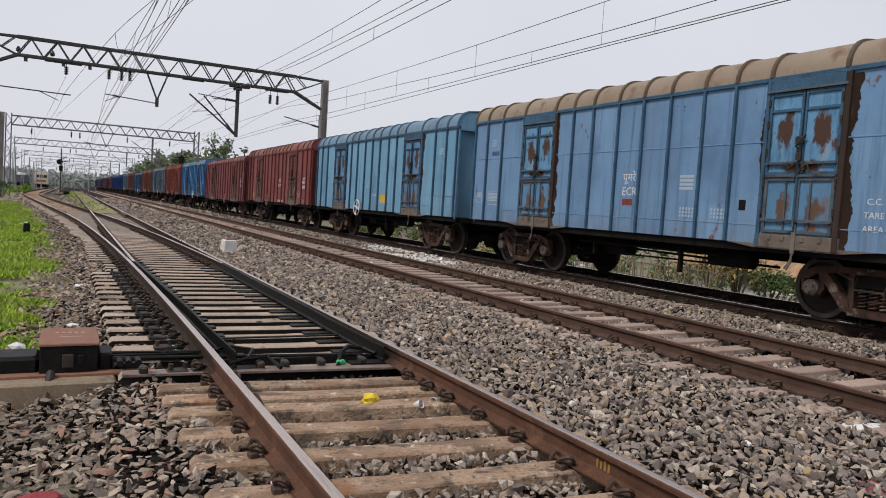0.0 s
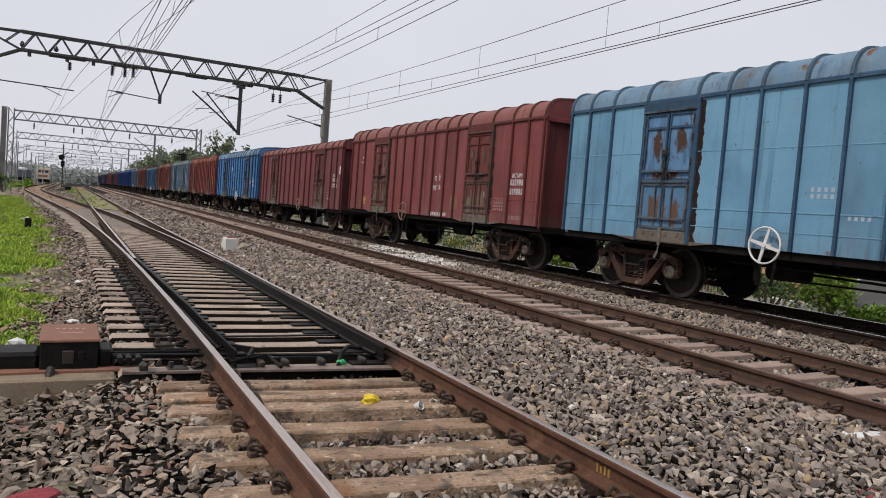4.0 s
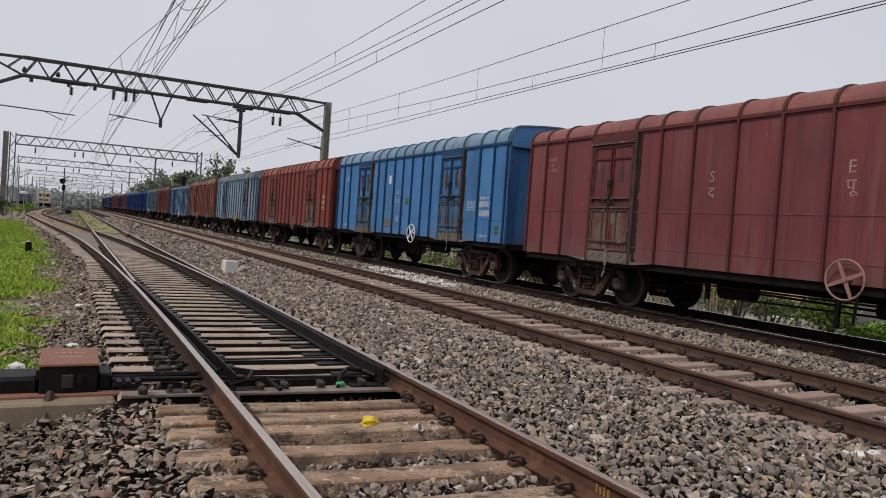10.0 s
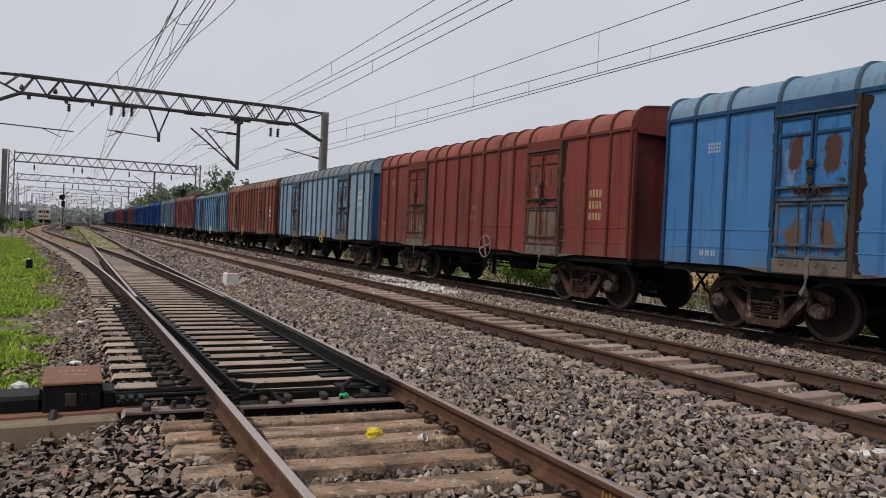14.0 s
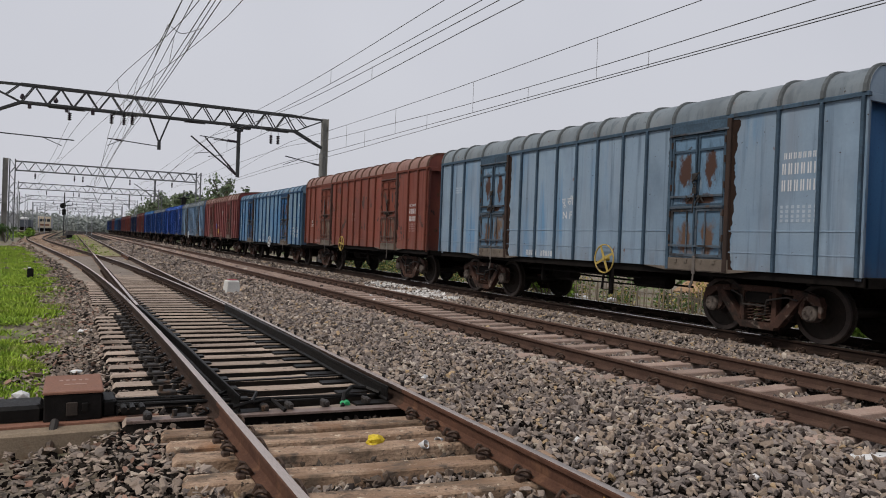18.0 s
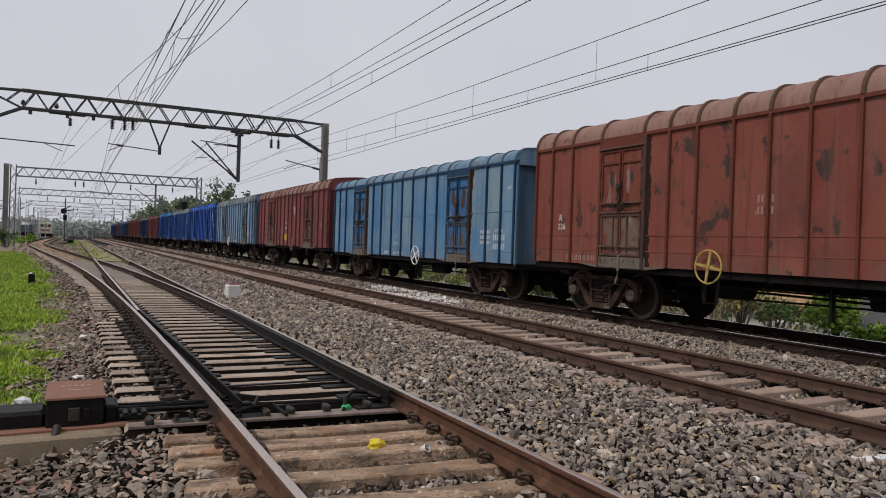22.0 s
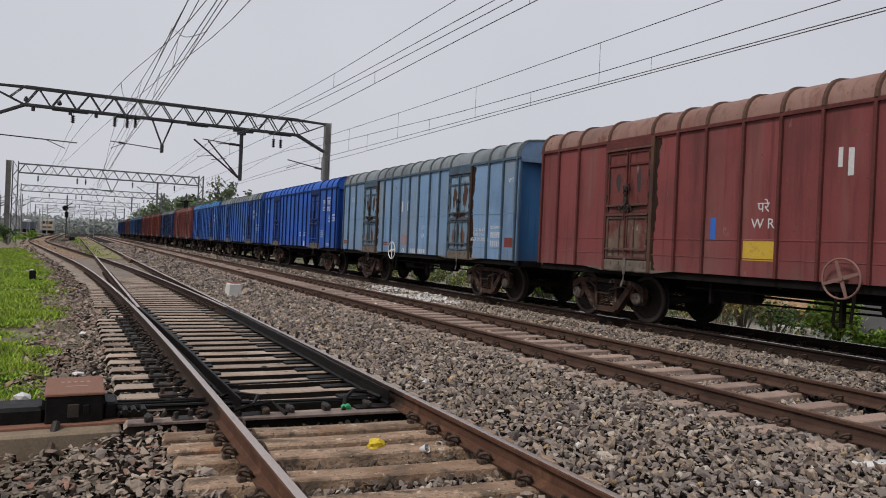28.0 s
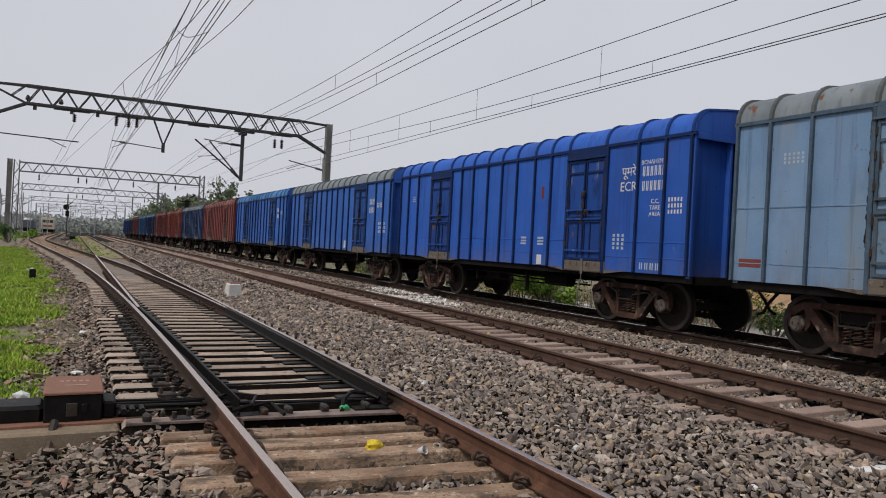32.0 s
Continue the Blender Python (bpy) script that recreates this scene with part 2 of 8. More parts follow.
M_railtop_bright = surf("rail_head_running", (0.66, 0.62, 0.58), (0.78, 0.74, 0.70), 1.2, 0.22, 0.95, bump=0.03, stretch=(6, 0.2, 1))
M_railtop = surf("rail_head_polished", (0.52, 0.42, 0.365), (0.74, 0.64, 0.57), 1.2, 0.30, 0.85, bump=0.05, stretch=(6, 0.2, 1), layers=(((0.20, 0.11, 0.075), 1.6, 0.60, 0.2, (8, 0.3, 1)),))
M_railtop_rust = surf("rail_head_rusty", (0.14, 0.075, 0.05), (0.24, 0.15, 0.11), 1.2, 0.5, 0.3, bump=0.1, stretch=(6, 0.2, 1))
M_grease = surf("black_grease", (0.004, 0.004, 0.004), (0.015, 0.013, 0.012), 7.0, 0.5, bump=0.4, grain=40, spec=0.15)
M_steel_dark = surf("dark_steel", (0.016, 0.014, 0.013), (0.04, 0.032, 0.027), 5.0, 0.65, 0.1, bump=0.3, grain=40, layers=(((0.10, 0.055, 0.03), 3.0, 0.6, 0.1, ONE),))
M_clip = surf("clip_iron", (0.05, 0.032, 0.024), (0.09, 0.055, 0.038), 20.0, 0.7, 0.2, bump=0.3)
M_boxlid = surf("rusty_lid", (0.19, 0.085, 0.055), (0.26, 0.13, 0.085), 7.0, 0.75, bump=0.3, grain=60)
M_under = surf("underframe_black", (0.007, 0.006, 0.006), (0.018, 0.015, 0.013), 3.0, 0.9, bump=0.3, grain=30, spec=0.1)
M_bogie = surf("bogie_brown", (0.040, 0.023, 0.018), (0.105, 0.056, 0.042), 3.0, 0.85, bump=0.5, grain=40, spec=0.15, layers=(((0.020, 0.016, 0.014), 2.4, 0.50, 0.12, ONE), ((0.19, 0.15, 0.125), 4.0, 0.58, 0.10, ONE)))
M_axlebox = surf("axle_box_dusty", (0.06, 0.048, 0.04), (0.16, 0.13, 0.11), 8.0, 0.8, bump=0.4, grain=40, layers=(((0.03, 0.02, 0.016), 6.0, 0.52, 0.12, ONE),))
M_wheel = surf("wheel_steel", (0.014, 0.011, 0.009), (0.035, 0.026, 0.021), 6.0, 0.75, 0.1, bump=0.2, spec=0.2)
M_wheel_rim = surf("wheel_tread", (0.035, 0.026, 0.022), (0.07, 0.052, 0.045), 8.0, 0.55, 0.3, bump=0.1)
M_gantry = surf("galvanised_dark", (0.035, 0.036, 0.038), (0.075, 0.077, 0.08), 2.0, 0.6, 0.3, bump=0.1)
M_mast = surf("mast_grey", (0.20, 0.195, 0.18), (0.29, 0.28, 0.26), 1.5, 0.75, bump=0.2, layers=(((0.10, 0.09, 0.08), 0.9, 0.55, 0.2, ONE),))
M_wire = surf("wire_copper", (0.12, 0.115, 0.115), (0.17, 0.165, 0.16), 2.0, 0.5, 0.5, bump=0)
M_insul = surf("insulator_brown", (0.035, 0.02, 0.03), (0.05, 0.03, 0.04), 4.0, 0.25, bump=0)
M_white = surf("white_paint", (0.62, 0.62, 0.62), (0.76, 0.76, 0.75), 5.0, 0.7, bump=0.1)
M_letter = surf("letter_white", (0.55, 0.56, 0.58), (0.70, 0.71, 0.72), 7.0, 0.7, bump=0)
M_letter_faint = surf("letter_faded", (0.33, 0.40, 0.48), (0.45, 0.52, 0.60), 7.0, 0.7, bump=0)
M_letter_dim = surf("letter_dim_red", (0.27, 0.16, 0.145), (0.38, 0.25, 0.23), 7.0, 0.7, bump=0)
M_yellow = surf("yellow_paint", (0.55, 0.36, 0.03), (0.62, 0.42, 0.06), 6.0, 0.7, bump=0.1, layers=(((0.3, 0.18, 0.05), 6.0, 0.6, 0.1, ONE),))
M_yellow_worn = surf("yellow_paint_worn", (0.36, 0.22, 0.04), (0.44, 0.29, 0.06), 6.0, 0.8, bump=0.1, layers=(((0.20, 0.08, 0.05), 5.0, 0.52, 0.1, ONE),))
M_wheel_ochre = surf("wheel_ochre_paint", (0.38, 0.27, 0.05), (0.50, 0.37, 0.11), 6.0, 0.7, bump=0.1, layers=(((0.16, 0.12, 0.07), 5.0, 0.55, 0.1, ONE),))
M_concrete = surf("pale_concrete", (0.52, 0.51, 0.49), (0.66, 0.65, 0.62), 5.0, 0.9, bump=0.3)
M_plinth = surf("plinth_concrete", (0.19, 0.145, 0.10), (0.30, 0.235, 0.165), 4.0, 0.9, bump=0.5, layers=(((0.05, 0.04, 0.032), 2.2, 0.54, 0.12, ONE), ((0.16, 0.09, 0.05), 3.0, 0.6, 0.1, ONE)))
M_wood = surf("old_wood", (0.22, 0.175, 0.13), (0.38, 0.32, 0.25), 4.0, 0.9, bump=0.3, stretch=(3, 3, 0.5), objrand=0.3)
M_grass = surf("grass_blades", (0.19, 0.31, 0.025), (0.38, 0.49, 0.055), 0.9, 0.8, bump=0, island=0.45, layers=(((0.28, 0.26, 0.10), 0.7, 0.56, 0.1, ONE), ((0.13, 0.24, 0.02), 1.9, 0.56, 0.1, ONE)))
M_leaf = surf("leaf_green", (0.035, 0.075, 0.018), (0.085, 0.15, 0.035), 0.8, 0.75, bump=0, island=0.45)
M_leaf_bright = surf("leaf_bright", (0.13, 0.26, 0.03), (0.31, 0.43, 0.06), 0.9, 0.75, bump=0, island=0.4)
M_leaf_dry = surf("leaf_dry", (0.24, 0.19, 0.06), (0.42, 0.34, 0.10), 1.5, 0.8, bump=0, island=0.45)
M_leaf_far = surf("leaf_far", (0.105, 0.145, 0.080), (0.19, 0.235, 0.135), 0.2, 0.9, bump=0, island=0.3)
M_bark = surf("bark", (0.09, 0.07, 0.05), (0.16, 0.13, 0.10), 5.0, 0.9, bump=0.5)
M_roof_dark = surf("tarred_sheet", (0.05, 0.048, 0.046), (0.09, 0.085, 0.08), 2.0, 0.85, bump=0.2)
M_red_cloth = surf("red_cloth", (0.22, 0.03, 0.04), (0.33, 0.06, 0.07), 8.0, 0.9, bump=0.4)
M_dab = surf("paint_dab", (0.24, 0.13, 0.035), (0.36, 0.21, 0.05), 30.0, 0.8, bump=0.2)
M_yellow_foil = surf("yellow_wrapper", (0.62, 0.44, 0.015), (0.78, 0.6, 0.04), 12.0, 0.4, bump=0.2)
M_green_foil = surf("green_wrapper", (0.03, 0.38, 0.13), (0.06, 0.5, 0.2), 12.0, 0.4, bump=0.2)
# pale grey that carries the distance haze of the far walls
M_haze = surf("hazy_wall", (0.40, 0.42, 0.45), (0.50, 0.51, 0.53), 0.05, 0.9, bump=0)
# cab yellow washed out: distance haze is in the colour
M_emu = surf("railcar_yellow", (0.60, 0.50, 0.37), (0.68, 0.58, 0.44), 0.5, 0.6, bump=0)
M_darkglass = surf("dark_glass", (0.03, 0.035, 0.04), (0.05, 0.055, 0.06), 2.0, 0.15, bump=0)


def paint(name, c, fade, rust=0.62, dirt=0.56, spec=0.22, scale=0.9, contrast=0.3, peel=None, streak=None):
    """Sun-bleached wagon paint with rust blooms, vertical streaks and chalky patches."""
    more = (((0.05, 0.034, 0.03), 1.5, peel, 0.03, (1.0, 1.0, 0.8)),) if peel else ()
    more += ((streak, 0.9, 0.54, 0.16, (2.2, 2.2, 0.3)),) if streak else ()
    return surf(name, c, fade, scale, 0.62, 0.0, bump=0.15, grain=25, spec=spec, contrast=contrast, objrand=0.10, dent=0.055, grit=0.16, splash=((0.125, 0.105, 0.09), 1.13, 0.5, 0.45), layers=more + (
        (tuple(0.72 * a + 0.28 * b for a, b in zip(c, (0.22, 0.18, 0.15))), 0.8, dirt - 0.04, 0.25, (3.0, 3.0, 0.35)),
        (tuple(0.55 * a for a in c), 1.3, 0.54, 0.22, (5.0, 5.0, 0.22)),
        (tuple(0.62 * a + 0.012 for a in c), 0.55, 0.52, 0.2, (1.0, 1.0, 0.7)),
        (tuple(0.5 * a + 0.13 for a in c), 3.2, 0.68, 0.10, (1.6, 1.6, 0.7)),
        ((0.045, 0.032, 0.028), 15.0, 0.69, 0.03, ONE),
        ((0.13, 0.06, 0.035), 2.6, rust, 0.05, (1.0, 1.0, 0.7)),
        ((0.05, 0.035, 0.028), 5.0, rust + 0.05, 0.05, (1.0, 1.0, 0.8))))


def rib_shade_paint(name, c):
    # darker than the panels: deeper paint, and the ribs' shaded sides painted in
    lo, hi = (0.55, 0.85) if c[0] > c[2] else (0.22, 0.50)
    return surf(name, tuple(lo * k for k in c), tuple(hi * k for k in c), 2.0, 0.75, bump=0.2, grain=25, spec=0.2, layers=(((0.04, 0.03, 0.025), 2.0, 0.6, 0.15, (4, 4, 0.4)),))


def door_paint(name, c, bare=True):
    """Upper door leaves: the wagon's colour, worn through where the load is barred against them."""
    worn = ((0.064, 0.035, 0.027) if c[0] < c[2] else (0.050, 0.036, 0.038), (0.31, 2.98), (0.15, 0.36) if c[0] < c[2] else (0.07, 0.22), 0.3, 2.6)
    low = ((0.075, 0.042, 0.032), (0.14, 2.40), (0.25, 0.12), 0.3, 2.2)
    edge = ((0.035, 0.026, 0.022), (0.60, 2.9), (0.06, 0.6), 0.6, 2.0)
    return surf(name, c, tuple(0.78 * k for k in c), 1.6, 0.75, bump=0.3, grain=25, spec=0.2, grit=0.3, spots=(edge, low, worn) if bare else (), layers=(
        (tuple(0.45 * k for k in c), 2.2, 0.52, 0.15, (3, 3, 0.6)), (tuple(0.5 * k + 0.12 for k in c), 2.0, 0.60, 0.08, (2, 2, 0.6)), ((0.085, 0.042, 0.03), 3.2, 0.64, 0.05, (1, 1.2, 0.7)), ((0.03, 0.025, 0.02), 4.0, 0.64, 0.08, ONE)))


def flap_paint(name, c, th=0.42, bare=True):
    """Lower door flaps: knocked and scraped down to dusty metal."""
    worn = ((0.105, 0.064, 0.045) if c[0] < c[2] else (0.13, 0.095, 0.075), (0.27, 1.70), (0.17, 0.30), 0.4, 2.4)
    return surf(name, tuple(0.6 * k for k in c), tuple(0.85 * k for k in c), 1.6, 0.8, bump=0.4, grain=25, spec=0.2, grit=0.3, spots=(worn,) if bare else (), layers=(
        ((0.145, 0.105, 0.08), 1.3, th, 0.12, (1.0, 1.2, 1.0)), ((0.15, 0.075, 0.045), 2.2, 0.60, 0.1, (1, 1.2, 0.8)), ((0.26, 0.22, 0.18), 3.0, 0.64, 0.08, (1.5, 1.5, 0.6)), ((0.03, 0.025, 0.02), 4.0, 0.62, 0.1, ONE)))


M_post = surf("door_post_grime", (0.020, 0.013, 0.010), (0.062, 0.034, 0.024), 1.4, 0.85, bump=0.3)
M_sillplate = surf("sill_plate", (0.105, 0.085, 0.068), (0.19, 0.158, 0.128), 4.0, 0.85, bump=0.3, layers=(((0.06, 0.042, 0.033), 3.0, 0.55, 0.12, ONE), ((0.25, 0.225, 0.195), 5.0, 0.64, 0.08, ONE)))
M_roof_tan = surf("roof_rusty_tan", (0.225, 0.170, 0.122), (0.30, 0.248, 0.198), 1.5, 0.85, bump=0.2, layers=(((0.15, 0.09, 0.06), 2.5, 0.55, 0.15, ONE),))

# ======================= mesh helpers =======================


class Solid:
    """Collects boxes, bars and swept shapes into one mesh."""

    def __init__(self):
        self.v, self.f, self.mi = [], [], []

    def add(self, vs, fs, mi=0):
        n = len(self.v)
        self.v += [tuple(p) for p in vs]
        self.f += [tuple(n + i for i in q) for q in fs]
        self.mi += [mi] * len(fs)
        return self

    def box(self, x0, x1, y0, y1, z0, z1, c=0.0, mi=0):
        """A box; c chamfers its upright and top edges."""
        if c <= 0:
            vs = [(x, y, z) for z in (z0, z1) for x, y in ((x0, y0), (x1, y0), (x1, y1), (x0, y1))]
            return self.add(vs, [(3, 2, 1, 0), (4, 5, 6, 7), (0, 1, 5, 4), (1, 2, 6, 5), (2, 3, 7, 6), (3, 0, 4, 7)], mi)
        ring = [(x0 + c, y0), (x1 - c, y0), (x1, y0 + c), (x1, y1 - c), (x1 - c, y1), (x0 + c, y1), (x0, y1 - c), (x0, y0 + c)]
        mid = ((x0 + x1) / 2, (y0 + y1) / 2)
        kx, ky = max(0.0, 1 - 2 * c / (x1 - x0)), max(0.0, 1 - 2 * c / (y1 - y0))
        top = [(mid[0] + (x - mid[0]) * kx, mid[1] + (y - mid[1]) * ky) for x, y in ring]
        vs = [(*p, z0) for p in ring] + [(*p, z1 - c) for p in ring] + [(*p, z1) for p in top]
        fs = [tuple(range(7, -1, -1)), tuple(range(16, 24))]
        for k in (0, 8):
            fs += [(k + i, k + (i + 1) % 8, k + 8 + (i + 1) % 8, k + 8 + i) for i in range(8)]
        return self.add(vs, fs, mi)

    def bar(self, p, q, r, n=6, r2=None, mi=0, flat=None):
        """A round bar from p to q (n sides), or with flat=(w, h) a rectangular one."""
        p, q = Vector(p), Vector(q)
        d = (q - p).normalized()
        a = d.cross(Vector((0, 0, 1)))
        a = a.normalized() if a.length > 1e-4 else Vector((1, 0, 0))
        b = a.cross(d)
        if flat:
            ring = [(-flat[0] / 2, -flat[1] / 2), (flat[0] / 2, -flat[1] / 2), (flat[0] / 2, flat[1] / 2), (-flat[0] / 2, flat[1] / 2)]
            n = 4
            r2 = r = 1
        else:
            ring = [(math.cos(2 * math.pi * i / n), math.sin(2 * math.pi * i / n)) for i in range(n)]
            r2 = r if r2 is None else r2
        vs = [p + (a * s + b * t) * r for s, t in ring] + [q + (a * s + b * t) * r2 for s, t in ring]
        fs = [tuple(range(n)), tuple(range(2 * n - 1, n - 1, -1))] + [(i, n + i, n + (i + 1) % n, (i + 1) % n) for i in range(n)]
        return self.add(vs, fs, mi)

    def tube(self, pts, r, n=5, mi=0):
        pts = [Vector(p) for p in pts]
        rings = []
        for i, p in enumerate(pts):
            d = (pts[min(i + 1, len(pts) - 1)] - pts[max(i - 1, 0)]).normalized()
            a = d.cross(Vector((0.03, 0.02, 1))).normalized()
            b = a.cross(d)
            rings += [p + (a * math.cos(2 * math.pi * k / n) + b * math.sin(2 * math.pi * k / n)) * r for k in range(n)]
        fs = [(i * n + k, (i + 1) * n + k, (i + 1) * n + (k + 1) % n, i * n + (k + 1) % n) for i in range(len(pts) - 1) for k in range(n)]
        fs += [tuple(range(n)), tuple(range(len(rings) - 1, len(rings) - n - 1, -1))]
        return self.add(rings, fs, mi)

    def sweep(self, profile, path, mi=0, mis=None, caps=True):
        """A closed profile of (side, up) pairs swept along (x, y, z) points that run mainly in y."""
        n = len(profile)
        path = [Vector(p) for p in path]
        vs = []
        for i, p in enumerate(path):
            d = path[min(i + 1, len(path) - 1)] - path[max(i - 1, 0)]
            d.z = 0
            d.normalize()
            side = Vector((d.y, -d.x, 0))
            vs += [p + side * s + Vector((0, 0, u)) for s, u in profile]
        base = len(self.f)
        fs, ms = [], []
        for i in range(len(path) - 1):
            for k in range(n):
                fs.append((i * n + k, i * n + (k + 1) % n, (i + 1) * n + (k + 1) % n, (i + 1) * n + k))
                ms.append(mis[k] if mis else mi)
        if caps:
            fs += [tuple(range(n - 1, -1, -1)), tuple(range(len(vs) - n, len(vs)))]
            ms += [mi, mi]
        self.add(vs, fs, mi)
        self.mi[base:] = ms
        return self

    def lathe(self, profile, c, axis="x", n=24, mi=0):
        """(offset along axis, radius) pairs turned round the axis through c."""
        vs = []
        for o, r in profile:
            for k in range(n):
                a, b = r * math.cos(2 * math.pi * k / n), r * math.sin(2 * math.pi * k / n)
                d = {"x": (o, a, b), "y": (a, o, b), "z": (a, b, o)}[axis]
                vs.append((c[0] + d[0], c[1] + d[1], c[2] + d[2]))
        m = len(profile)
        fs = [(i * n + k, i * n + (k + 1) % n, (i + 1) * n + (k + 1) % n, (i + 1) * n + k) for i in range(m - 1) for k in range(n)]
        fs += [tuple(range(n - 1, -1, -1)), tuple(range((m - 1) * n, m * n))]
        return self.add(vs, fs, mi)

    def plate(self, poly, x0, x1, mi=0):
        """A polygon of (y, z) pairs with thickness from x0 to x1."""
        n = len(poly)
        vs = [(x0, *p) for p in poly] + [(x1, *p) for p in poly]
        fs = [tuple(range(n)), tuple(range(2 * n - 1, n - 1, -1))] + [(i, n + i, n + (i + 1) % n, (i + 1) % n) for i in range(n)]
        return self.add(vs, fs, mi)

    def mesh(self, name, mats, smooth=False):
        me = bpy.data.meshes.new(name)
        me.from_pydata(self.v, [], self.f)
        for m in mats if isinstance(mats, (list, tuple)) else [mats]:
            me.materials.append(m)
        if any(self.mi):
            me.polygons.foreach_set("material_index", self.mi)
        bm = bmesh.new()
        bm.from_mesh(me)
        bmesh.ops.recalc_face_normals(bm, faces=bm.faces)
        bm.to_mesh(me)
        bm.free()
        if smooth:
            me.shade_smooth()
        else:
            me.shade_flat()
        return me


def part(name, solid, mats, parent=None, label="", smooth=False, at=None):
    """Links a Solid (or a ready mesh) as one mesh object under a thing or part."""
    me = solid.mesh(name, mats, smooth) if isinstance(solid, Solid) else solid
    ob = new(name, me)
    if parent is not None:
        ob.parent = parent
    if label:
        ob["label"] = label
    if at is not None:
        ob.matrix_basis = at
    return ob


def thing(name, label, category, group="", kind="", at=None):
    ob = new(name)
    ob.empty_display_size = 0.2
    tagged(ob, label, category, group, kind)
    if at is not None:
        ob.matrix_basis = at
    return ob


def fast_mesh(name, verts, tris, mats, mat_idx=None):
    """A mesh of many triangles from numpy arrays."""
    me = bpy.data.meshes.new(name)
    nv, nt = len(verts), len(tris)
    me.vertices.add(nv)
    me.vertices.foreach_set("co", verts.astype(np.float32).ravel())
    me.loops.add(nt * 3)
    me.loops.foreach_set("vertex_index", tris.astype(np.int32).ravel())
    me.polygons.add(nt)
    me.polygons.foreach_set("loop_start", np.arange(0, nt * 3, 3, dtype=np.int32))
    for m in mats:
        me.materials.append(m)
    if mat_idx is not None:
        me.polygons.foreach_set("material_index", mat_idx.astype(np.int32))
    me.update(calc_edges=True)
    me.validate()
    me.shade_flat()
    return me


# ======================= the plan =======================
# y runs along the line, x to its side; rail tops lie at z = 0.
GAUGE = 1.745
TRACK_1, TRACK_2, TRACK_3 = 2.052, 7.266, 11.865
TOE = 6.5


def branch(y):
    """How far the diverging track has left the first track at y."""
    if y < TOE:
        return 0.0
    if y < 42.5:
        return (y - TOE) ** 2 / 880.0
    d = (42.5 - TOE) ** 2 / 880.0
    s = 2 * (42.5 - TOE) / 880.0
    if y < 80:
        return d + s * (y - 42.5)
    d += s * 37.5
    u = min(y, 130.0) - 80
    return d + s * u - s * u * u / 100.0


def ease(a, b, v):
    u = min(1.0, max(0.0, (v - a) / (b - a)))
    return u * u * (3 - 2 * u)


def bed_height(x, y):
    """Height of the ballast and of the ground beside it."""
    b = TRACK_1 - branch(y)
    if x > TRACK_3:
        d = abs(x - TRACK_3)
        z = -0.25 + 0.055 * ease(0.85, 1.1, d)
        return z if d < 1.7 else max(-0.95, -0.195 - (d - 1.7) * 0.42)
    if x > TRACK_1 + 1.0:
        z = -0.235
        for c in (TRACK_2, TRACK_3):
            d = abs(x - c)
            z += (0.045 * ease(0.85, 1.1, d) - 0.02 if d < 1.1 else 0.025) * (1 - ease(1.6, 2.3, d))
        return z
    near = min(abs(x - TRACK_1), abs(x - b))
    inner = -0.285 + 0.05 * ease(1.1, 1.5, near) + 0.04 * ease(20, 30, y) - 0.03 * ease(6.2, 6.8, y) * (1 - ease(20, 30, y))
    outer = -0.222 - 0.148 * ease(0, 1.0, b - 1.3 - x)
    k = ease(1.05, 1.35, b - x) if x < b else 0.0
    return inner * (1 - k) + outer * k


# ---- ground ----
def build_ground():
    xs = [-3000, -600, -200, -80, -40, -20, -12] + [-8 + 0.8 * i for i in range(10)] + [0.2 + 0.4 * i for i in range(43)] + [18, 20, 24, 32, 60, 200, 600, 3000]
    ys = [-600, -200, -60, -20, -5] + [0.6 * i for i in range(60)] + [36 + 3 * i for i in range(40)] + [160, 180, 220, 300, 500, 900, 3000]
    s = Solid()
    vs = [(x, y, (bed_height(x, y) - (0.09 if x > -1.5 else 0.03) if -12 < x < 32 else (-0.42 if x < 0 else -1.0)) + (0.03 * noise.noise(Vector((x, y, 0)) * 0.7) if abs(x) < 30 and y < 150 else 0)) for y in ys for x in xs]
    n = len(xs)
    fs = [(j * n + i, j * n + i + 1, (j + 1) * n + i + 1, (j + 1) * n + i) for j in range(len(ys) - 1) for i in range(n - 1)]
    s.add(vs, fs)
    ob = part("ground", s, M_soil, smooth=True)
    tagged(ob, "brown trodden soil beside the railway tracks", "ground", kind="structure")


def build_ballast_bed():
    ys = [-30, -15, -5] + [0.5 * i for i in range(50)] + [25 + 2.5 * i for i in range(70)] + [220, 260, 320, 420]
    s = Solid()
    rows = []
    for y in ys:
        left = min(TRACK_1, TRACK_1 - branch(y)) - (1.75 if y < 8 else 1.85)
        xs = [left + (14.3 - left) * i / 62 for i in range(63)]
        rows.append([(x, y, bed_height(x, y) - 0.03 + 0.012 * noise.noise(Vector((x * 2, y * 2, 1)))) for x in xs])
    n = 63
    s.add([p for r in rows for p in r], [(j * n + i, j * n + i + 1, (j + 1) * n + i + 1, (j + 1) * n + i) for j in range(len(rows) - 1) for i in range(n - 1)])
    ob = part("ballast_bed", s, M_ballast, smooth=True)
    tagged(ob, "near-black ballast bed, shade of the stone gaps in its colour", "ballast", kind="structure")


build_ground()
build_ballast_bed()

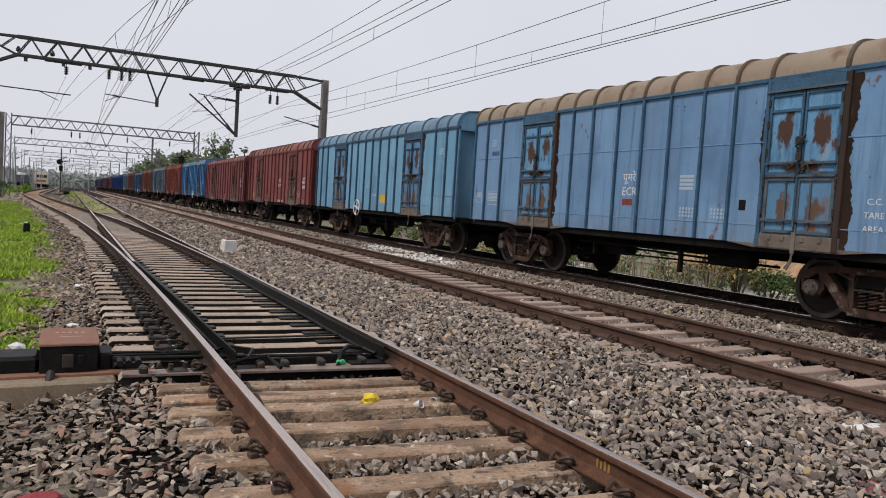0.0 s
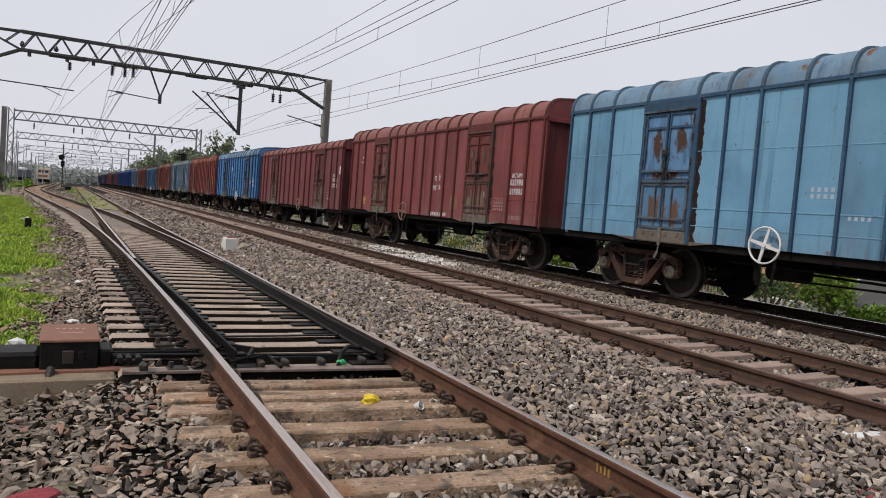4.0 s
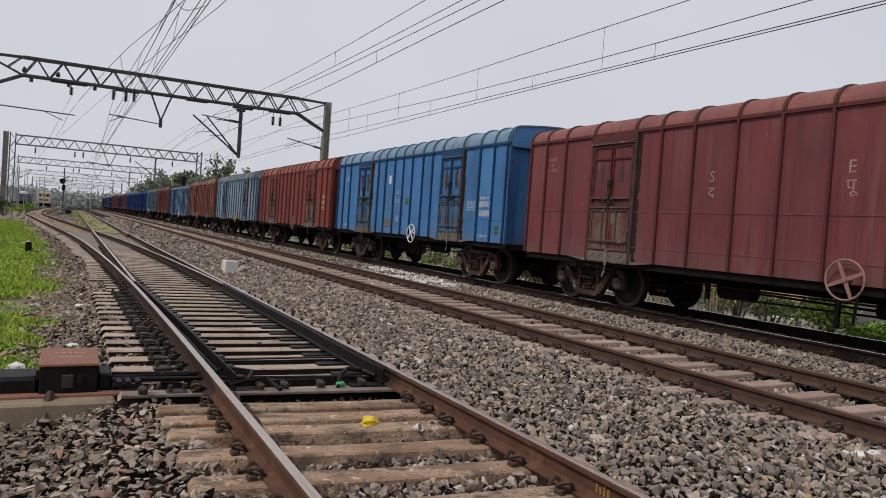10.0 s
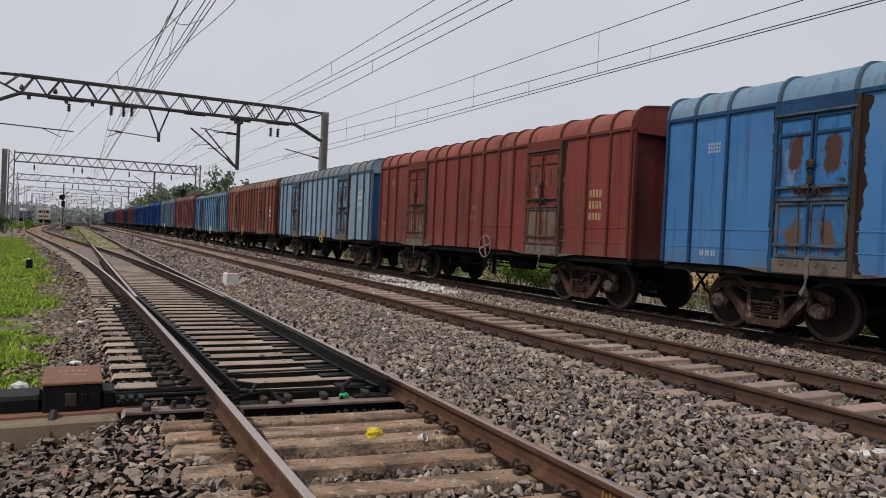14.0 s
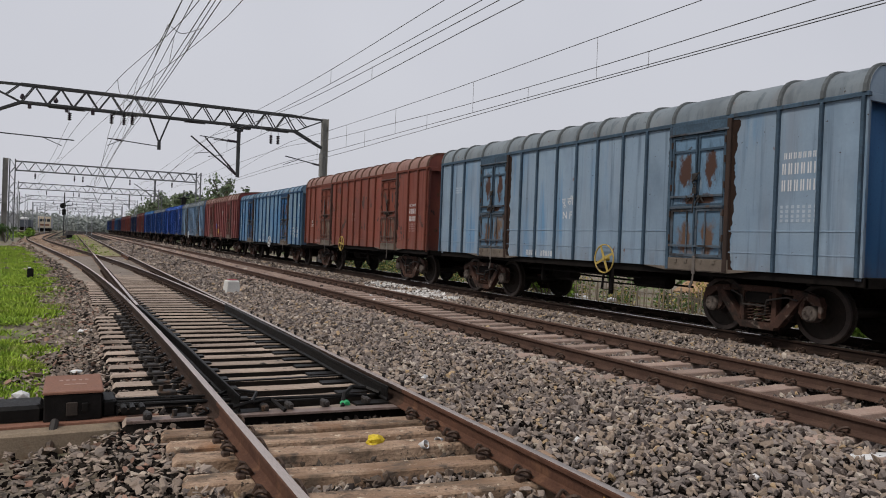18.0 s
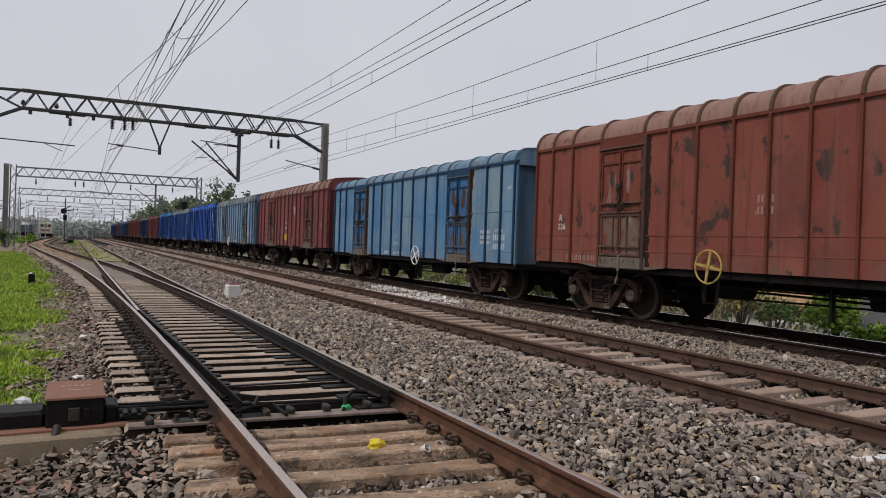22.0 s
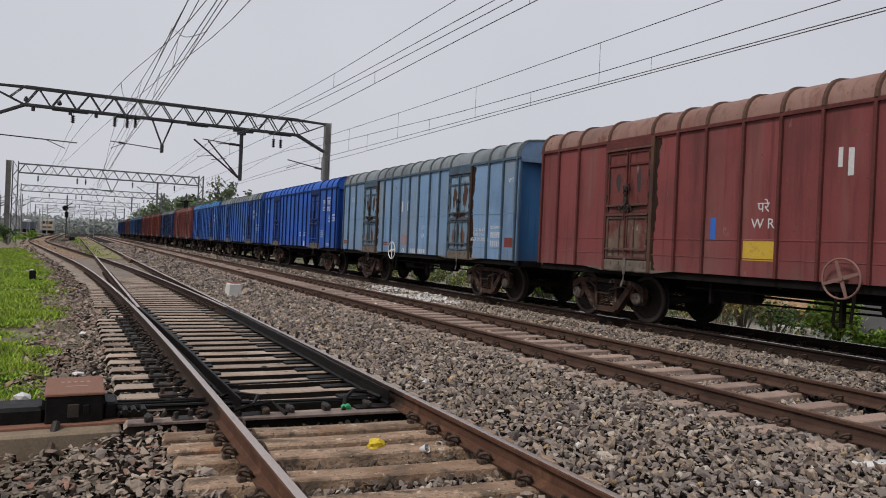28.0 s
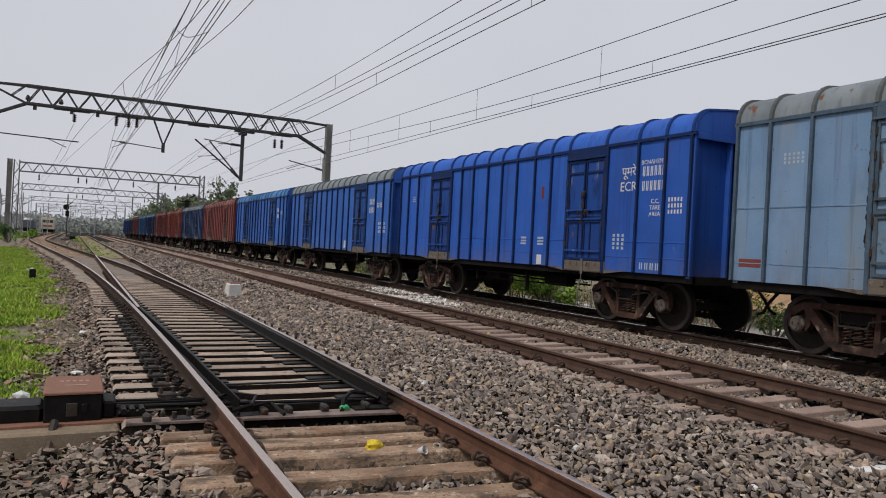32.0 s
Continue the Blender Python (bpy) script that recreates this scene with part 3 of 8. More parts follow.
# ---- rails and sleepers ----
RAIL = [(-0.075, -0.172), (0.075, -0.172), (0.075, -0.160), (0.018, -0.140), (0.009, -0.125), (0.009, -0.055), (0.030, -0.042), (0.036, -0.034), (0.036, -0.010), (0.030, -0.001),
        (0.012, 0.0), (-0.012, 0.0), (-0.030, -0.001), (-0.036, -0.010), (-0.036, -0.034), (-0.030, -0.042), (-0.009, -0.055), (-0.009, -0.125), (-0.018, -0.140), (-0.075, -0.160)]
RAIL_MI = [0] * 9 + [1, 1, 1] + [0] * 8


def rail(parent, path, top, label="", web=None):
    return part("rail", Solid().sweep(RAIL, path, mis=RAIL_MI), [web or M_rail, top], parent, label)


def steps(a, b, fine=3.0):
    n = max(2, int((b - a) / fine))
    return [a + (b - a) * i / n for i in range(n + 1)]


def sleeper_mesh(name, length, mat, side=None):
    """A prestressed sleeper: trapezoid section, rail seats a little higher than the waist."""
    s = Solid()
    prof = lambda w, h: [(-w / 2 - 0.02, -0.21), (w / 2 + 0.02, -0.21), (w / 2, h - 0.012), (w / 2 - 0.012, h), (-w / 2 + 0.012, h), (-w / 2, h - 0.012)]
    h = length / 2
    sec = [(-h, 0.20, -0.03), (-h + 0.03, 0.225, 0.0), (-0.55, 0.225, 0.0), (-0.35, 0.215, -0.004), (0.35, 0.215, -0.004), (0.55, 0.225, 0.0), (h - 0.03, 0.225, 0.0), (h, 0.20, -0.03)]
    vs = [(x, y, z) for x, w, top in sec for y, z in prof(w, top)]
    fs = [(i * 6 + k, i * 6 + (k + 1) % 6, (i + 1) * 6 + (k + 1) % 6, (i + 1) * 6 + k) for i in range(len(sec) - 1) for k in range(6)]
    fs += [tuple(range(6)), tuple(range(len(vs) - 1, len(vs) - 7, -1))]
    s.add(vs, fs)
    if side:  # oily flanks, with the shade of the gaps painted in near-black
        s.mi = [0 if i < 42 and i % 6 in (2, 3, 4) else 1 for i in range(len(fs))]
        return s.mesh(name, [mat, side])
    return s.mesh(name, mat)


def clip_mesh():
    """An elastic rail clip: a bent spring rod on its cast shoulder."""
    s = Solid()
    pts = []
    for i in range(15):
        a = -0.4 + i * (2 * math.pi * 0.86) / 14
        pts.append((0.044 * math.cos(a) + 0.020, 0.068 * math.sin(a), 0.046 + 0.034 * math.sin(a * 1.5)))
    s.tube([(-0.05, 0.05, 0.012)] + pts + [(0.055, -0.09, 0.02)], 0.0135, 5)
    s.box(0.02, 0.075, -0.035, 0.035, -0.012, 0.022, 0.008)
    return s.mesh("rail_clip", M_clip, smooth=False)


CLIP = clip_mesh()
SEAT = -0.185


def lay_track(name, label, centre, y0, y1, top, smesh, gap, near, far, skew=None, phase=0.0, web=None):
    """Two rails, sleepers one by one over the near stretch, and the rest of them joined."""
    t = thing(name, label, "railway track", kind="structure")
    for side in (-1, 1):
        rail(t, [(centre(y) + side * GAUGE / 2, y, 0) for y in steps(y0, y1, 4)], top, web=web)
    rest = Solid()
    y = y0 + phase
    rng = random.Random(name)
    while y < y1:
        if near[0] <= y <= near[1]:
            turn = (skew(y) if skew else 0) + rng.uniform(-1.2, 1.2)
            at = pose(centre(y) + rng.uniform(-0.02, 0.02), y + rng.uniform(-0.02, 0.02), SEAT, 0, 0, turn)
            part("sleeper", smesh, None, t, at=at)
            if y < far:
                for side in (-1, 1):
                    for inner in (-1, 1):
                        x = side * GAUGE / 2 + inner * 0.085
                        part("rail_clip", CLIP, None, t, at=at @ pose(x, rng.uniform(-0.02, 0.02), 0.012, 0, 0, (0 if inner > 0 else 180) + rng.uniform(-6, 6)))
        elif y < 260:
            c = centre(y)
            rest.box(c - 1.37, c + 1.37, y - 0.11, y + 0.11, SEAT - 0.2, SEAT, 0.012)
        y += gap
    if rest.v:
        o = part("sleepers", rest, smesh.materials[0], t)
        tagged(o, kind="stuff")
    return t


S_PLAIN = sleeper_mesh("sleeper", 2.75, M_sleeper)
S_DARK = sleeper_mesh("sleeper", 2.75, M_sleeper_dark)
S_PINK = sleeper_mesh("sleeper", 2.75, M_sleeper_pink)


def build_plain_tracks():
    lay_track("railway_track", "rusty-headed railway track on reddish concrete sleepers", lambda y: TRACK_2, -40, 330, M_railtop_rust, S_PINK, 0.6, (2, 60), 30, phase=0.25, web=M_rail_brown)
    lay_track("railway_track", "railway track under the goods train", lambda y: TRACK_3, -60, 400, M_railtop_bright, S_DARK, 0.6, (2, 50), 22, web=M_rail_shaded)
    fish = thing("rail_joint", "rusty bolted fishplate joint on the rail", "rail joint")
    for x, y in ((TRACK_2 - GAUGE / 2, 20.2),):
        for s in (-1, 1):
            part("fishplate", Solid().box(x + s * 0.02 - 0.012, x + s * 0.02 + 0.012, y - 0.35, y + 0.35, -0.13, -0.05, 0.005), M_rail, fish)
            for k in (-0.26, -0.1, 0.1, 0.26):
                part("bolt", Solid().bar((x + s * 0.03, y + k, -0.09), (x + s * 0.06, y + k, -0.09), 0.018), M_clip, fish)


def build_turnout():
    t = thing("railway_turnout", "turnout with black greased switch blades on concrete sleepers", "railway turnout", kind="structure")
    xl, xr = TRACK_1 - GAUGE / 2, TRACK_1 + GAUGE / 2
    bl = lambda y: xl - branch(y)
    br = lambda y: xr - branch(y)
    # stock rails: the right one runs straight, the left one follows the branch
    rail(t, [(xr, y, 0) for y in steps(-40, 6.28, 4)], M_railtop, "rail with a bright worn head")
    rail(t, [(xr, y, 0) for y in steps(6.284, 220, 4)], M_railtop, "oily rail with a bright worn head", M_rail_dark)
    rail(t, [(bl(y), y, 0) for y in steps(-40, 6.28, 3)], M_railtop)
    rail(t, [(bl(y), y, 0) for y in steps(6.284, 250, 1.2)], M_railtop, "oily rail with a bright worn head", M_rail_dark)
    # closure rails, switch blades and the crossing
    rail(t, [(xl, y, 0) for y in steps(15, 43.6, 1.5)], M_railtop, web=M_rail_dark)
    rail(t, [(br(y), y, 0) for y in steps(15, 43.6, 1.5)], M_railtop, web=M_rail_dark)
    rail(t, [(xl, y, 0) for y in steps(46, 220, 4)], M_railtop_rust, web=M_rail_dark)
    rail(t, [(br(y), y, 0) for y in steps(46, 250, 1.5)], M_railtop_rust, web=M_rail_dark)
    nose = Solid()
    for q in (0, 1):
        nose.sweep(RAIL, [((xl if q else br(y)), y, 0) for y in steps(43.6, 46.0, 0.6)], mis=RAIL_MI)
    part("crossing_nose", nose, [M_rail, M_railtop], t, "cast steel crossing")
    for side, fx in ((-1, bl), (1, lambda y: xr)):
        part("check_rail", Solid().sweep(RAIL, [(fx(y) - side * 0.13 - side * 0.05 * max(0, abs(y - 44.5) - 2), y, 0) for y in steps(41.5, 47.5, 0.5)], mis=RAIL_MI), [M_rail, M_railtop_rust], t)

    def blade(fx, hug):
        s = Solid()
        prof = [(-0.05, -0.150), (0.05, -0.150), (0.05, -0.135), (0.012, -0.12), (0.012, -0.05), (0.026, -0.04), (0.026, -0.006), (0.0, -0.002), (-0.026, -0.006), (-0.026, -0.04), (-0.012, -0.05), (-0.012, -0.12), (-0.05, -0.135)]
        pts = []
        for y in steps(TOE, 15, 0.6):
            k = min(1.0, (y - TOE) / 8.0)
            pts.append((fx(y) + hug * (1 - k) * 1.0, y, 0))
        s.sweep(prof, pts)
        for i, p in enumerate(pts):  # planed thin towards the toe
            w = 0.22 + 0.78 * min(1.0, i / 8)
            c = p[0]
            for k in range(i * len(prof), (i + 1) * len(prof)):
                x, yy, z = s.v[k]
                s.v[k] = (c + (x - c) * w, yy, z if i > 3 else z - 0.01)
        return part("switch_blade", s, M_grease, t, "black greased switch blade")

    blade(lambda y: max(xl, bl(y) + 0.11), 0.10)
    blade(lambda y: min(br(y), xr - 0.065), -0.02)
    # sleepers, longer along the turnout
    rng = random.Random(5)
    meshes = {}
    y, k = 2.05, 0
    while y < 62:
        d = branch(y)
        oily = 6.2 < y < 30
        ext = round(d * 4) / 4 + (0.25 if 6.2 < y < 15 else 0)
        key = (ext, oily)
        if key not in meshes:
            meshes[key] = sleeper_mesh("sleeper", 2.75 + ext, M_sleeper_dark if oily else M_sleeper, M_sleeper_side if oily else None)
        turn = -6.5 if y < 6.2 else -3.0
        at = pose(TRACK_1 - ext / 2, y, SEAT, 0, 0, turn + rng.uniform(-0.8, 0.8))
        part("sleeper", meshes[key], None, t, at=at)
        if y < 30:
            for fx in ((xl, bl(y), br(y), xr) if y > 15 else (bl(y), xr)):
                for inner in (-1, 1):
                    if 6.2 < y < 16 and (inner > 0) == (fx < TRACK_1):
                        continue
                    part("rail_clip", CLIP, None, t, at=pose(fx + inner * 0.085, y + rng.uniform(-0.03, 0.03) - (fx - TRACK_1 + ext / 2) * 0.0 + math.tan(radians(turn)) * (fx - TRACK_1 + ext / 2), SEAT + 0.012, 0, 0, (0 if inner > 0 else 180) + rng.uniform(-8, 8)))
        if 6.4 < y < 21:
            for fx, sgn in ((bl(y), 1), (xr, -1)):
                part("slide_chair", Solid().box(min(fx - sgn * 0.16, fx + sgn * 0.42), max(fx - sgn * 0.16, fx + sgn * 0.42), y - 0.075, y + 0.075, SEAT, SEAT + 0.022, 0.004), M_grease, t, "greasy steel slide plate")
                part("rail_brace", Solid().add([(fx - sgn * 0.07, y - 0.05, SEAT), (fx - sgn * 0.20, y - 0.05, SEAT), (fx - sgn * 0.05, y - 0.05, SEAT + 0.07), (fx - sgn * 0.07, y + 0.05, SEAT), (fx - sgn * 0.20, y + 0.05, SEAT), (fx - sgn * 0.05, y + 0.05, SEAT + 0.07)],
                     [(0, 1, 2), (5, 4, 3), (0, 3, 4, 1), (1, 4, 5, 2), (2, 5, 3, 0)]), M_grease, t)
                if y < 15:
                    o = fx - sgn * 0.28
                    part("chair", Solid().box(o - 0.09, o + 0.09, y - 0.07, y + 0.07, SEAT, SEAT + 0.03, 0.01).bar((o - 0.06, y - 0.03, SEAT + 0.03), (o - 0.06, y - 0.03, SEAT + 0.085), 0.022).bar((o + 0.07, y + 0.03, SEAT + 0.03), (o + 0.07, y + 0.03, SEAT + 0.08), 0.022), M_steel_dark, t, "greasy bolted rail chair")
        k += 1
        y += 0.53 if y < 5.1 else (0.36 if y < 5.6 else 0.60 if y < 6.1 else 0.53)
    far = Solid()
    for i in range(28):
        yy = 1.52 - 0.53 * i
        far.box(TRACK_1 - 1.37, TRACK_1 + 1.37, yy - 0.11, yy + 0.11, SEAT - 0.2, SEAT, 0.012)
    while y < 200:
        d = branch(y)
        for c, w in ((TRACK_1 - d, 1.37), (TRACK_1, 1.37)):
            far.box(c - w, c + w, y - 0.11, y + 0.11, SEAT - 0.2 + (0.004 if c == TRACK_1 else 0), SEAT + (0.004 if c == TRACK_1 else 0), 0.012)
        y += 0.6
    tagged(part("sleepers", far, M_sleeper, t), kind="stuff")
    # stretcher bars, drive rods and lock plates
    part("stretcher_bar", Solid().box(xl - 0.02, xr + 0.02, 6.72, 6.77, -0.15, -0.135, 0.003), M_grease, t)
    part("stretcher_bar", Solid().box(xl + 0.05, xr - 0.03, 7.8, 7.85, -0.15, -0.135, 0.003), M_grease, t)
    part("lock_plate", Solid().box(-1.5, 1.2, -0.06, 0.06, SEAT - 0.005, SEAT + 0.018, 0.004), M_gauge, t, "flat steel gauge plate", at=pose(1.95, 6.42, 0, 0, 0, -5))
    part("drive_rod", Solid().bar((0.3, 6.95, -0.12), (2.7, 6.72, -0.13), 0.016), M_grease, t)
    part("detector_rod", Solid().bar((0.3, 7.1, -0.10), (1.5, 7.0, -0.11), 0.012), M_grease, t)
    for x in (0.62, 1.62, 1.85, 2.2, 2.62):
        part("rod_clamp", Solid().box(x - 0.035, x + 0.035, 6.48, 6.58, -0.17, -0.11, 0.012).bar((x, 6.44, -0.13), (x, 6.62, -0.13), 0.02), M_steel_dark, t)
    for i, (dy, h) in enumerate(((0.0, 0.05), (0.035, 0.06), (0.07, 0.045), (0.105, 0.055))):
        part("paint_mark", Solid().box(xr - 0.0125, xr - 0.009, 3.21 + dy, 3.228 + dy, -0.118, -0.118 + h), M_dab, t, "dabbed yellow paint mark")
    part("cable_loop", Solid().tube([(2.35, 6.45, -0.17), (2.42, 6.6, -0.08), (2.55, 6.75, -0.05), (2.72, 6.8, -0.08), (2.83, 6.7, -0.12)], 0.022, 6), M_grease, t)
    part("blade_bracket", Solid().tube([(1.32, 6.45, -0.1), (1.5, 6.5, -0.07), (1.62, 6.85, -0.07), (1.42, 7.1, -0.08), (1.3, 7.0, -0.1)], 0.018, 5).tube([(1.5, 6.5, -0.08), (1.7, 6.62, -0.09), (1.78, 6.4, -0.15)], 0.02, 5), M_grease, t)


build_plain_tracks()
build_turnout()

# ======================= the goods train =======================
WAGON_LEN, WAGON_LEN_LONG = 13.52, 14.50
SIDE = 1.60
SILL, EAVE = 1.15, 3.86


def text_meshes(items):
    """Flat letter meshes from the built-in font, one for each (words, size)."""
    obs = []
    for words, size in items:
        cu = bpy.data.curves.new("lettering", "FONT")
        cu.body, cu.size, cu.extrude = words, size, 0.002
        cu.align_x = "CENTER"
        cu.resolution_u = 2
        obs.append(new("lettering", cu))
    dg = bpy.context.evaluated_depsgraph_get()
    out = {}
    for key, ob in zip(items, obs):
        out[key] = bpy.data.meshes.new_from_object(ob.evaluated_get(dg))
        out[key].name = "lettering"
    for ob in obs:
        cu = ob.data
        bpy.data.objects.remove(ob)
        bpy.data.curves.remove(cu)
    return out


def rib_places(L):
    k = L / 2 - 6.76
    stretch = lambda y: y + k * (1 if y > 2.5 else -1 if y < -2.5 else y / 2.5)
    return [stretch(v - 6.76) for v in (0.06, 0.72, 1.48, 4.50, 5.20, 6.02, 6.76, 7.50, 8.32, 9.02, 12.04, 12.80, 13.46)]


def door_places(L):
    return [2.50 - L / 2, L / 2 - 3.80]


DOOR_W = 1.30
TRAIN_COUNT = [0]
M_bar = surf("door_bar_worn", (0.060, 0.082, 0.110), (0.115, 0.150, 0.185), 6.0, 0.7, 0.2, bump=0.3, layers=(((0.022, 0.018, 0.016), 3.0, 0.5, 0.15, ONE), ((0.10, 0.06, 0.04), 5.0, 0.62, 0.08, ONE)))
M_stain = surf("rust_stain", (0.022, 0.015, 0.012), (0.045, 0.026, 0.020), 1.6, 0.9, bump=0.3, spec=0.1, layers=(((0.062, 0.035, 0.026), 3.5, 0.60, 0.1, (1, 1.5, 0.5)),))
M_lever = surf("lever_worn", (0.11, 0.095, 0.085), (0.24, 0.215, 0.19), 5.0, 0.6, 0.3, bump=0.2)
SHARED = {}


def shared(key, make):
    if key not in SHARED:
        SHARED[key] = make()
    return SHARED[key]


def roof_profile(h=0.0, arch=1.0):
    pts = []
    for i in range(7):
        a = math.pi - i * (math.pi / 2) / 6
        pts.append((-1.21 + (0.41 + h) * math.cos(a), EAVE + 0.02 + (0.41 + h) * math.sin(a)))
    pts += [(-0.6, EAVE + 0.49 + h), (0, EAVE + 0.52 + h)]
    pts = [(x, EAVE + (z - EAVE) * arch) for x, z in pts]
    return pts + [(-x, z) for x, z in reversed(pts[:-1])]


def bogie_meshes():
    f = Solid()
    x0, x1 = -1.20, -1.06
    f.plate([(-1.20, 0.64), (-1.15, 0.78), (-0.88, 0.86), (-0.4, 0.89), (0.4, 0.89), (0.88, 0.86), (1.15, 0.78), (1.20, 0.64), (1.06, 0.64), (0.90, 0.75), (0.4, 0.79), (-0.4, 0.79), (-0.90, 0.75), (-1.06, 0.64)], x0, x1)
    for s in (-1, 1):
        f.plate([(s * 0.90, 0.77), (s * 0.74, 0.79), (s * 0.34, 0.33), (s * 0.34, 0.19), (s * 0.44, 0.21)], x0 - 0.02, x1)
        f.plate([(s * 0.37, 0.80), (s * 0.29, 0.80), (s * 0.27, 0.20), (s * 0.37, 0.20)], x0, x1)
        f.plate([(s * 0.90, 0.78), (s * 0.80, 0.76), (s * 0.78, 0.50), (s * 0.85, 0.40), (s * 0.88, 0.42), (s * 0.86, 0.56)], x0 + 0.02, x1)
        f.plate([(s * 1.20, 0.68), (s * 1.13, 0.68), (s * 1.13, 0.46), (s * 1.18, 0.44)], x0 + 0.02, x1)
        f.box(x0 - 0.03, x0 + 0.01, s * 0.62 - 0.05, s * 0.62 + 0.05, 0.80, 0.88, 0.01)
    f.plate([(-0.40, 0.27), (0.40, 0.27), (0.34, 0.15), (-0.34, 0.15)], x0 - 0.02, x1)
    f.box(x0 - 0.015, x1, -0.27, 0.27, 0.60, 0.76, 0.02)
    frame_me = f.mesh("side_frame", M_bogie)
    turns = [(-1.13 + 0.062 * math.cos(a), 0.062 * math.sin(a), 0.28 + 0.32 * a / (12 * math.pi)) for a in [i * math.pi / 3 for i in range(37)]]
    spring_me = Solid().tube(turns, 0.017, 4).mesh("spring", M_bogie)
    bol = Solid().box(-1.22, 1.22, -0.27, 0.27, 0.60, 0.78, 0.03).box(-0.4, 0.4, -0.3, 0.3, 0.78, 0.95, 0.03)
    bolster_me = bol.mesh("bolster", M_under)
    cap = Solid().lathe([(-1.24, 0.0), (-1.24, 0.105), (-1.215, 0.135), (-1.02, 0.14)], (0, 0, 0.5), "x", 16)
    for k in range(3):
        a = 2 * math.pi * k / 3 + 0.4
        cap.bar((-1.262, 0.065 * math.cos(a), 0.5 + 0.065 * math.sin(a)), (-1.235, 0.065 * math.cos(a), 0.5 + 0.065 * math.sin(a)), 0.018)
    cap_me = cap.mesh("axle_box", M_axlebox)
    brake = Solid().tube([(-1.24, -0.80, 0.70), (-1.28, -0.62, 0.74), (-1.30, -0.26, 0.66), (-1.30, -0.24, 0.56), (-1.30, 0.22, 0.56), (-1.30, 0.24, 0.70), (-1.26, 0.5, 0.78)], 0.018, 5).tube([(-1.30, -0.24, 0.60), (-1.30, -0.24, 0.42), (-1.30, 0.0, 0.40)], 0.014, 5).box(-0.95, -0.8, -0.5, -0.42, 0.3, 0.72, 0.02).box(-0.95, -0.8, 0.42, 0.5, 0.3, 0.72, 0.02)
    brake_me = brake.mesh("brake_rigging", M_steel_dark)
    return frame_me, spring_me, bolster_me, cap_me, brake_me


def wheelset_mesh():
    s = Solid()
    for sx in (-1, 1):
        x = sx * 0.838
        o = lambda d: x + sx * d
        prof = [(o(0.055), 0.10), (o(0.055), 0.16), (o(0.02), 0.19), (o(0.015), 0.40), (o(0.055), 0.42), (o(0.055), 0.497), (o(0.015), 0.503), (o(-0.045), 0.505), (o(-0.055), 0.53), (o(-0.075), 0.525), (o(-0.075), 0.42), (o(-0.035), 0.40), (o(-0.035), 0.19), (o(-0.075), 0.16), (o(-0.075), 0.10)]
        base = len(s.f)
        s.lathe(prof, (0, 0, 0), "x", 26)
        for i in range(4 * 26, 6 * 26):
            s.mi[base + i] = 1
        for k in range(4):
            a = 2 * math.pi * k / 4 + 0.3
            s.bar((x + sx * 0.03, 0.30 * math.cos(a), 0.30 * math.sin(a)), (x + sx * 0.034, 0.30 * math.cos(a), 0.30 * math.sin(a)), 0.03, 8)
    s.bar((-1.2, 0, 0), (1.2, 0, 0), 0.085, 12)
    return s.mesh("wheelset", [M_wheel, M_wheel_rim])


BOGIE = bogie_meshes()
WHEELSET = wheelset_mesh()
WHEELSETS = []


def bogie(wagon, y):
    """A cast three-piece bogie with two turning wheelsets."""
    b = part("bogie", BOGIE[2], None, wagon, "rusty cast-steel bogie", at=pose(0, y, 0))
    for turn in (0, 180):
        part("side_frame", BOGIE[0], None, b, at=pose(0, 0, 0, 0, 0, turn))
        for dy in (-0.17, 0.0, 0.17):
            part("spring", BOGIE[1], None, b, at=pose(0, dy, 0, 0, 0, turn))
        part("brake_rigging", BOGIE[4], None, b, at=pose(0, 0, 0, 0, 0, turn))
        for a in (-1, 1):
            part("axle_box", BOGIE[3], None, b, at=pose(0, a * 1.0, 0, 0, 0, turn))
    for a in (-1, 1):
        w = part("wheelset", WHEELSET, None, b, "dark steel wheelset", at=pose(0, a * 1.0, 0.5))
        WHEELSETS.append((w, a * 1.0))
    return b


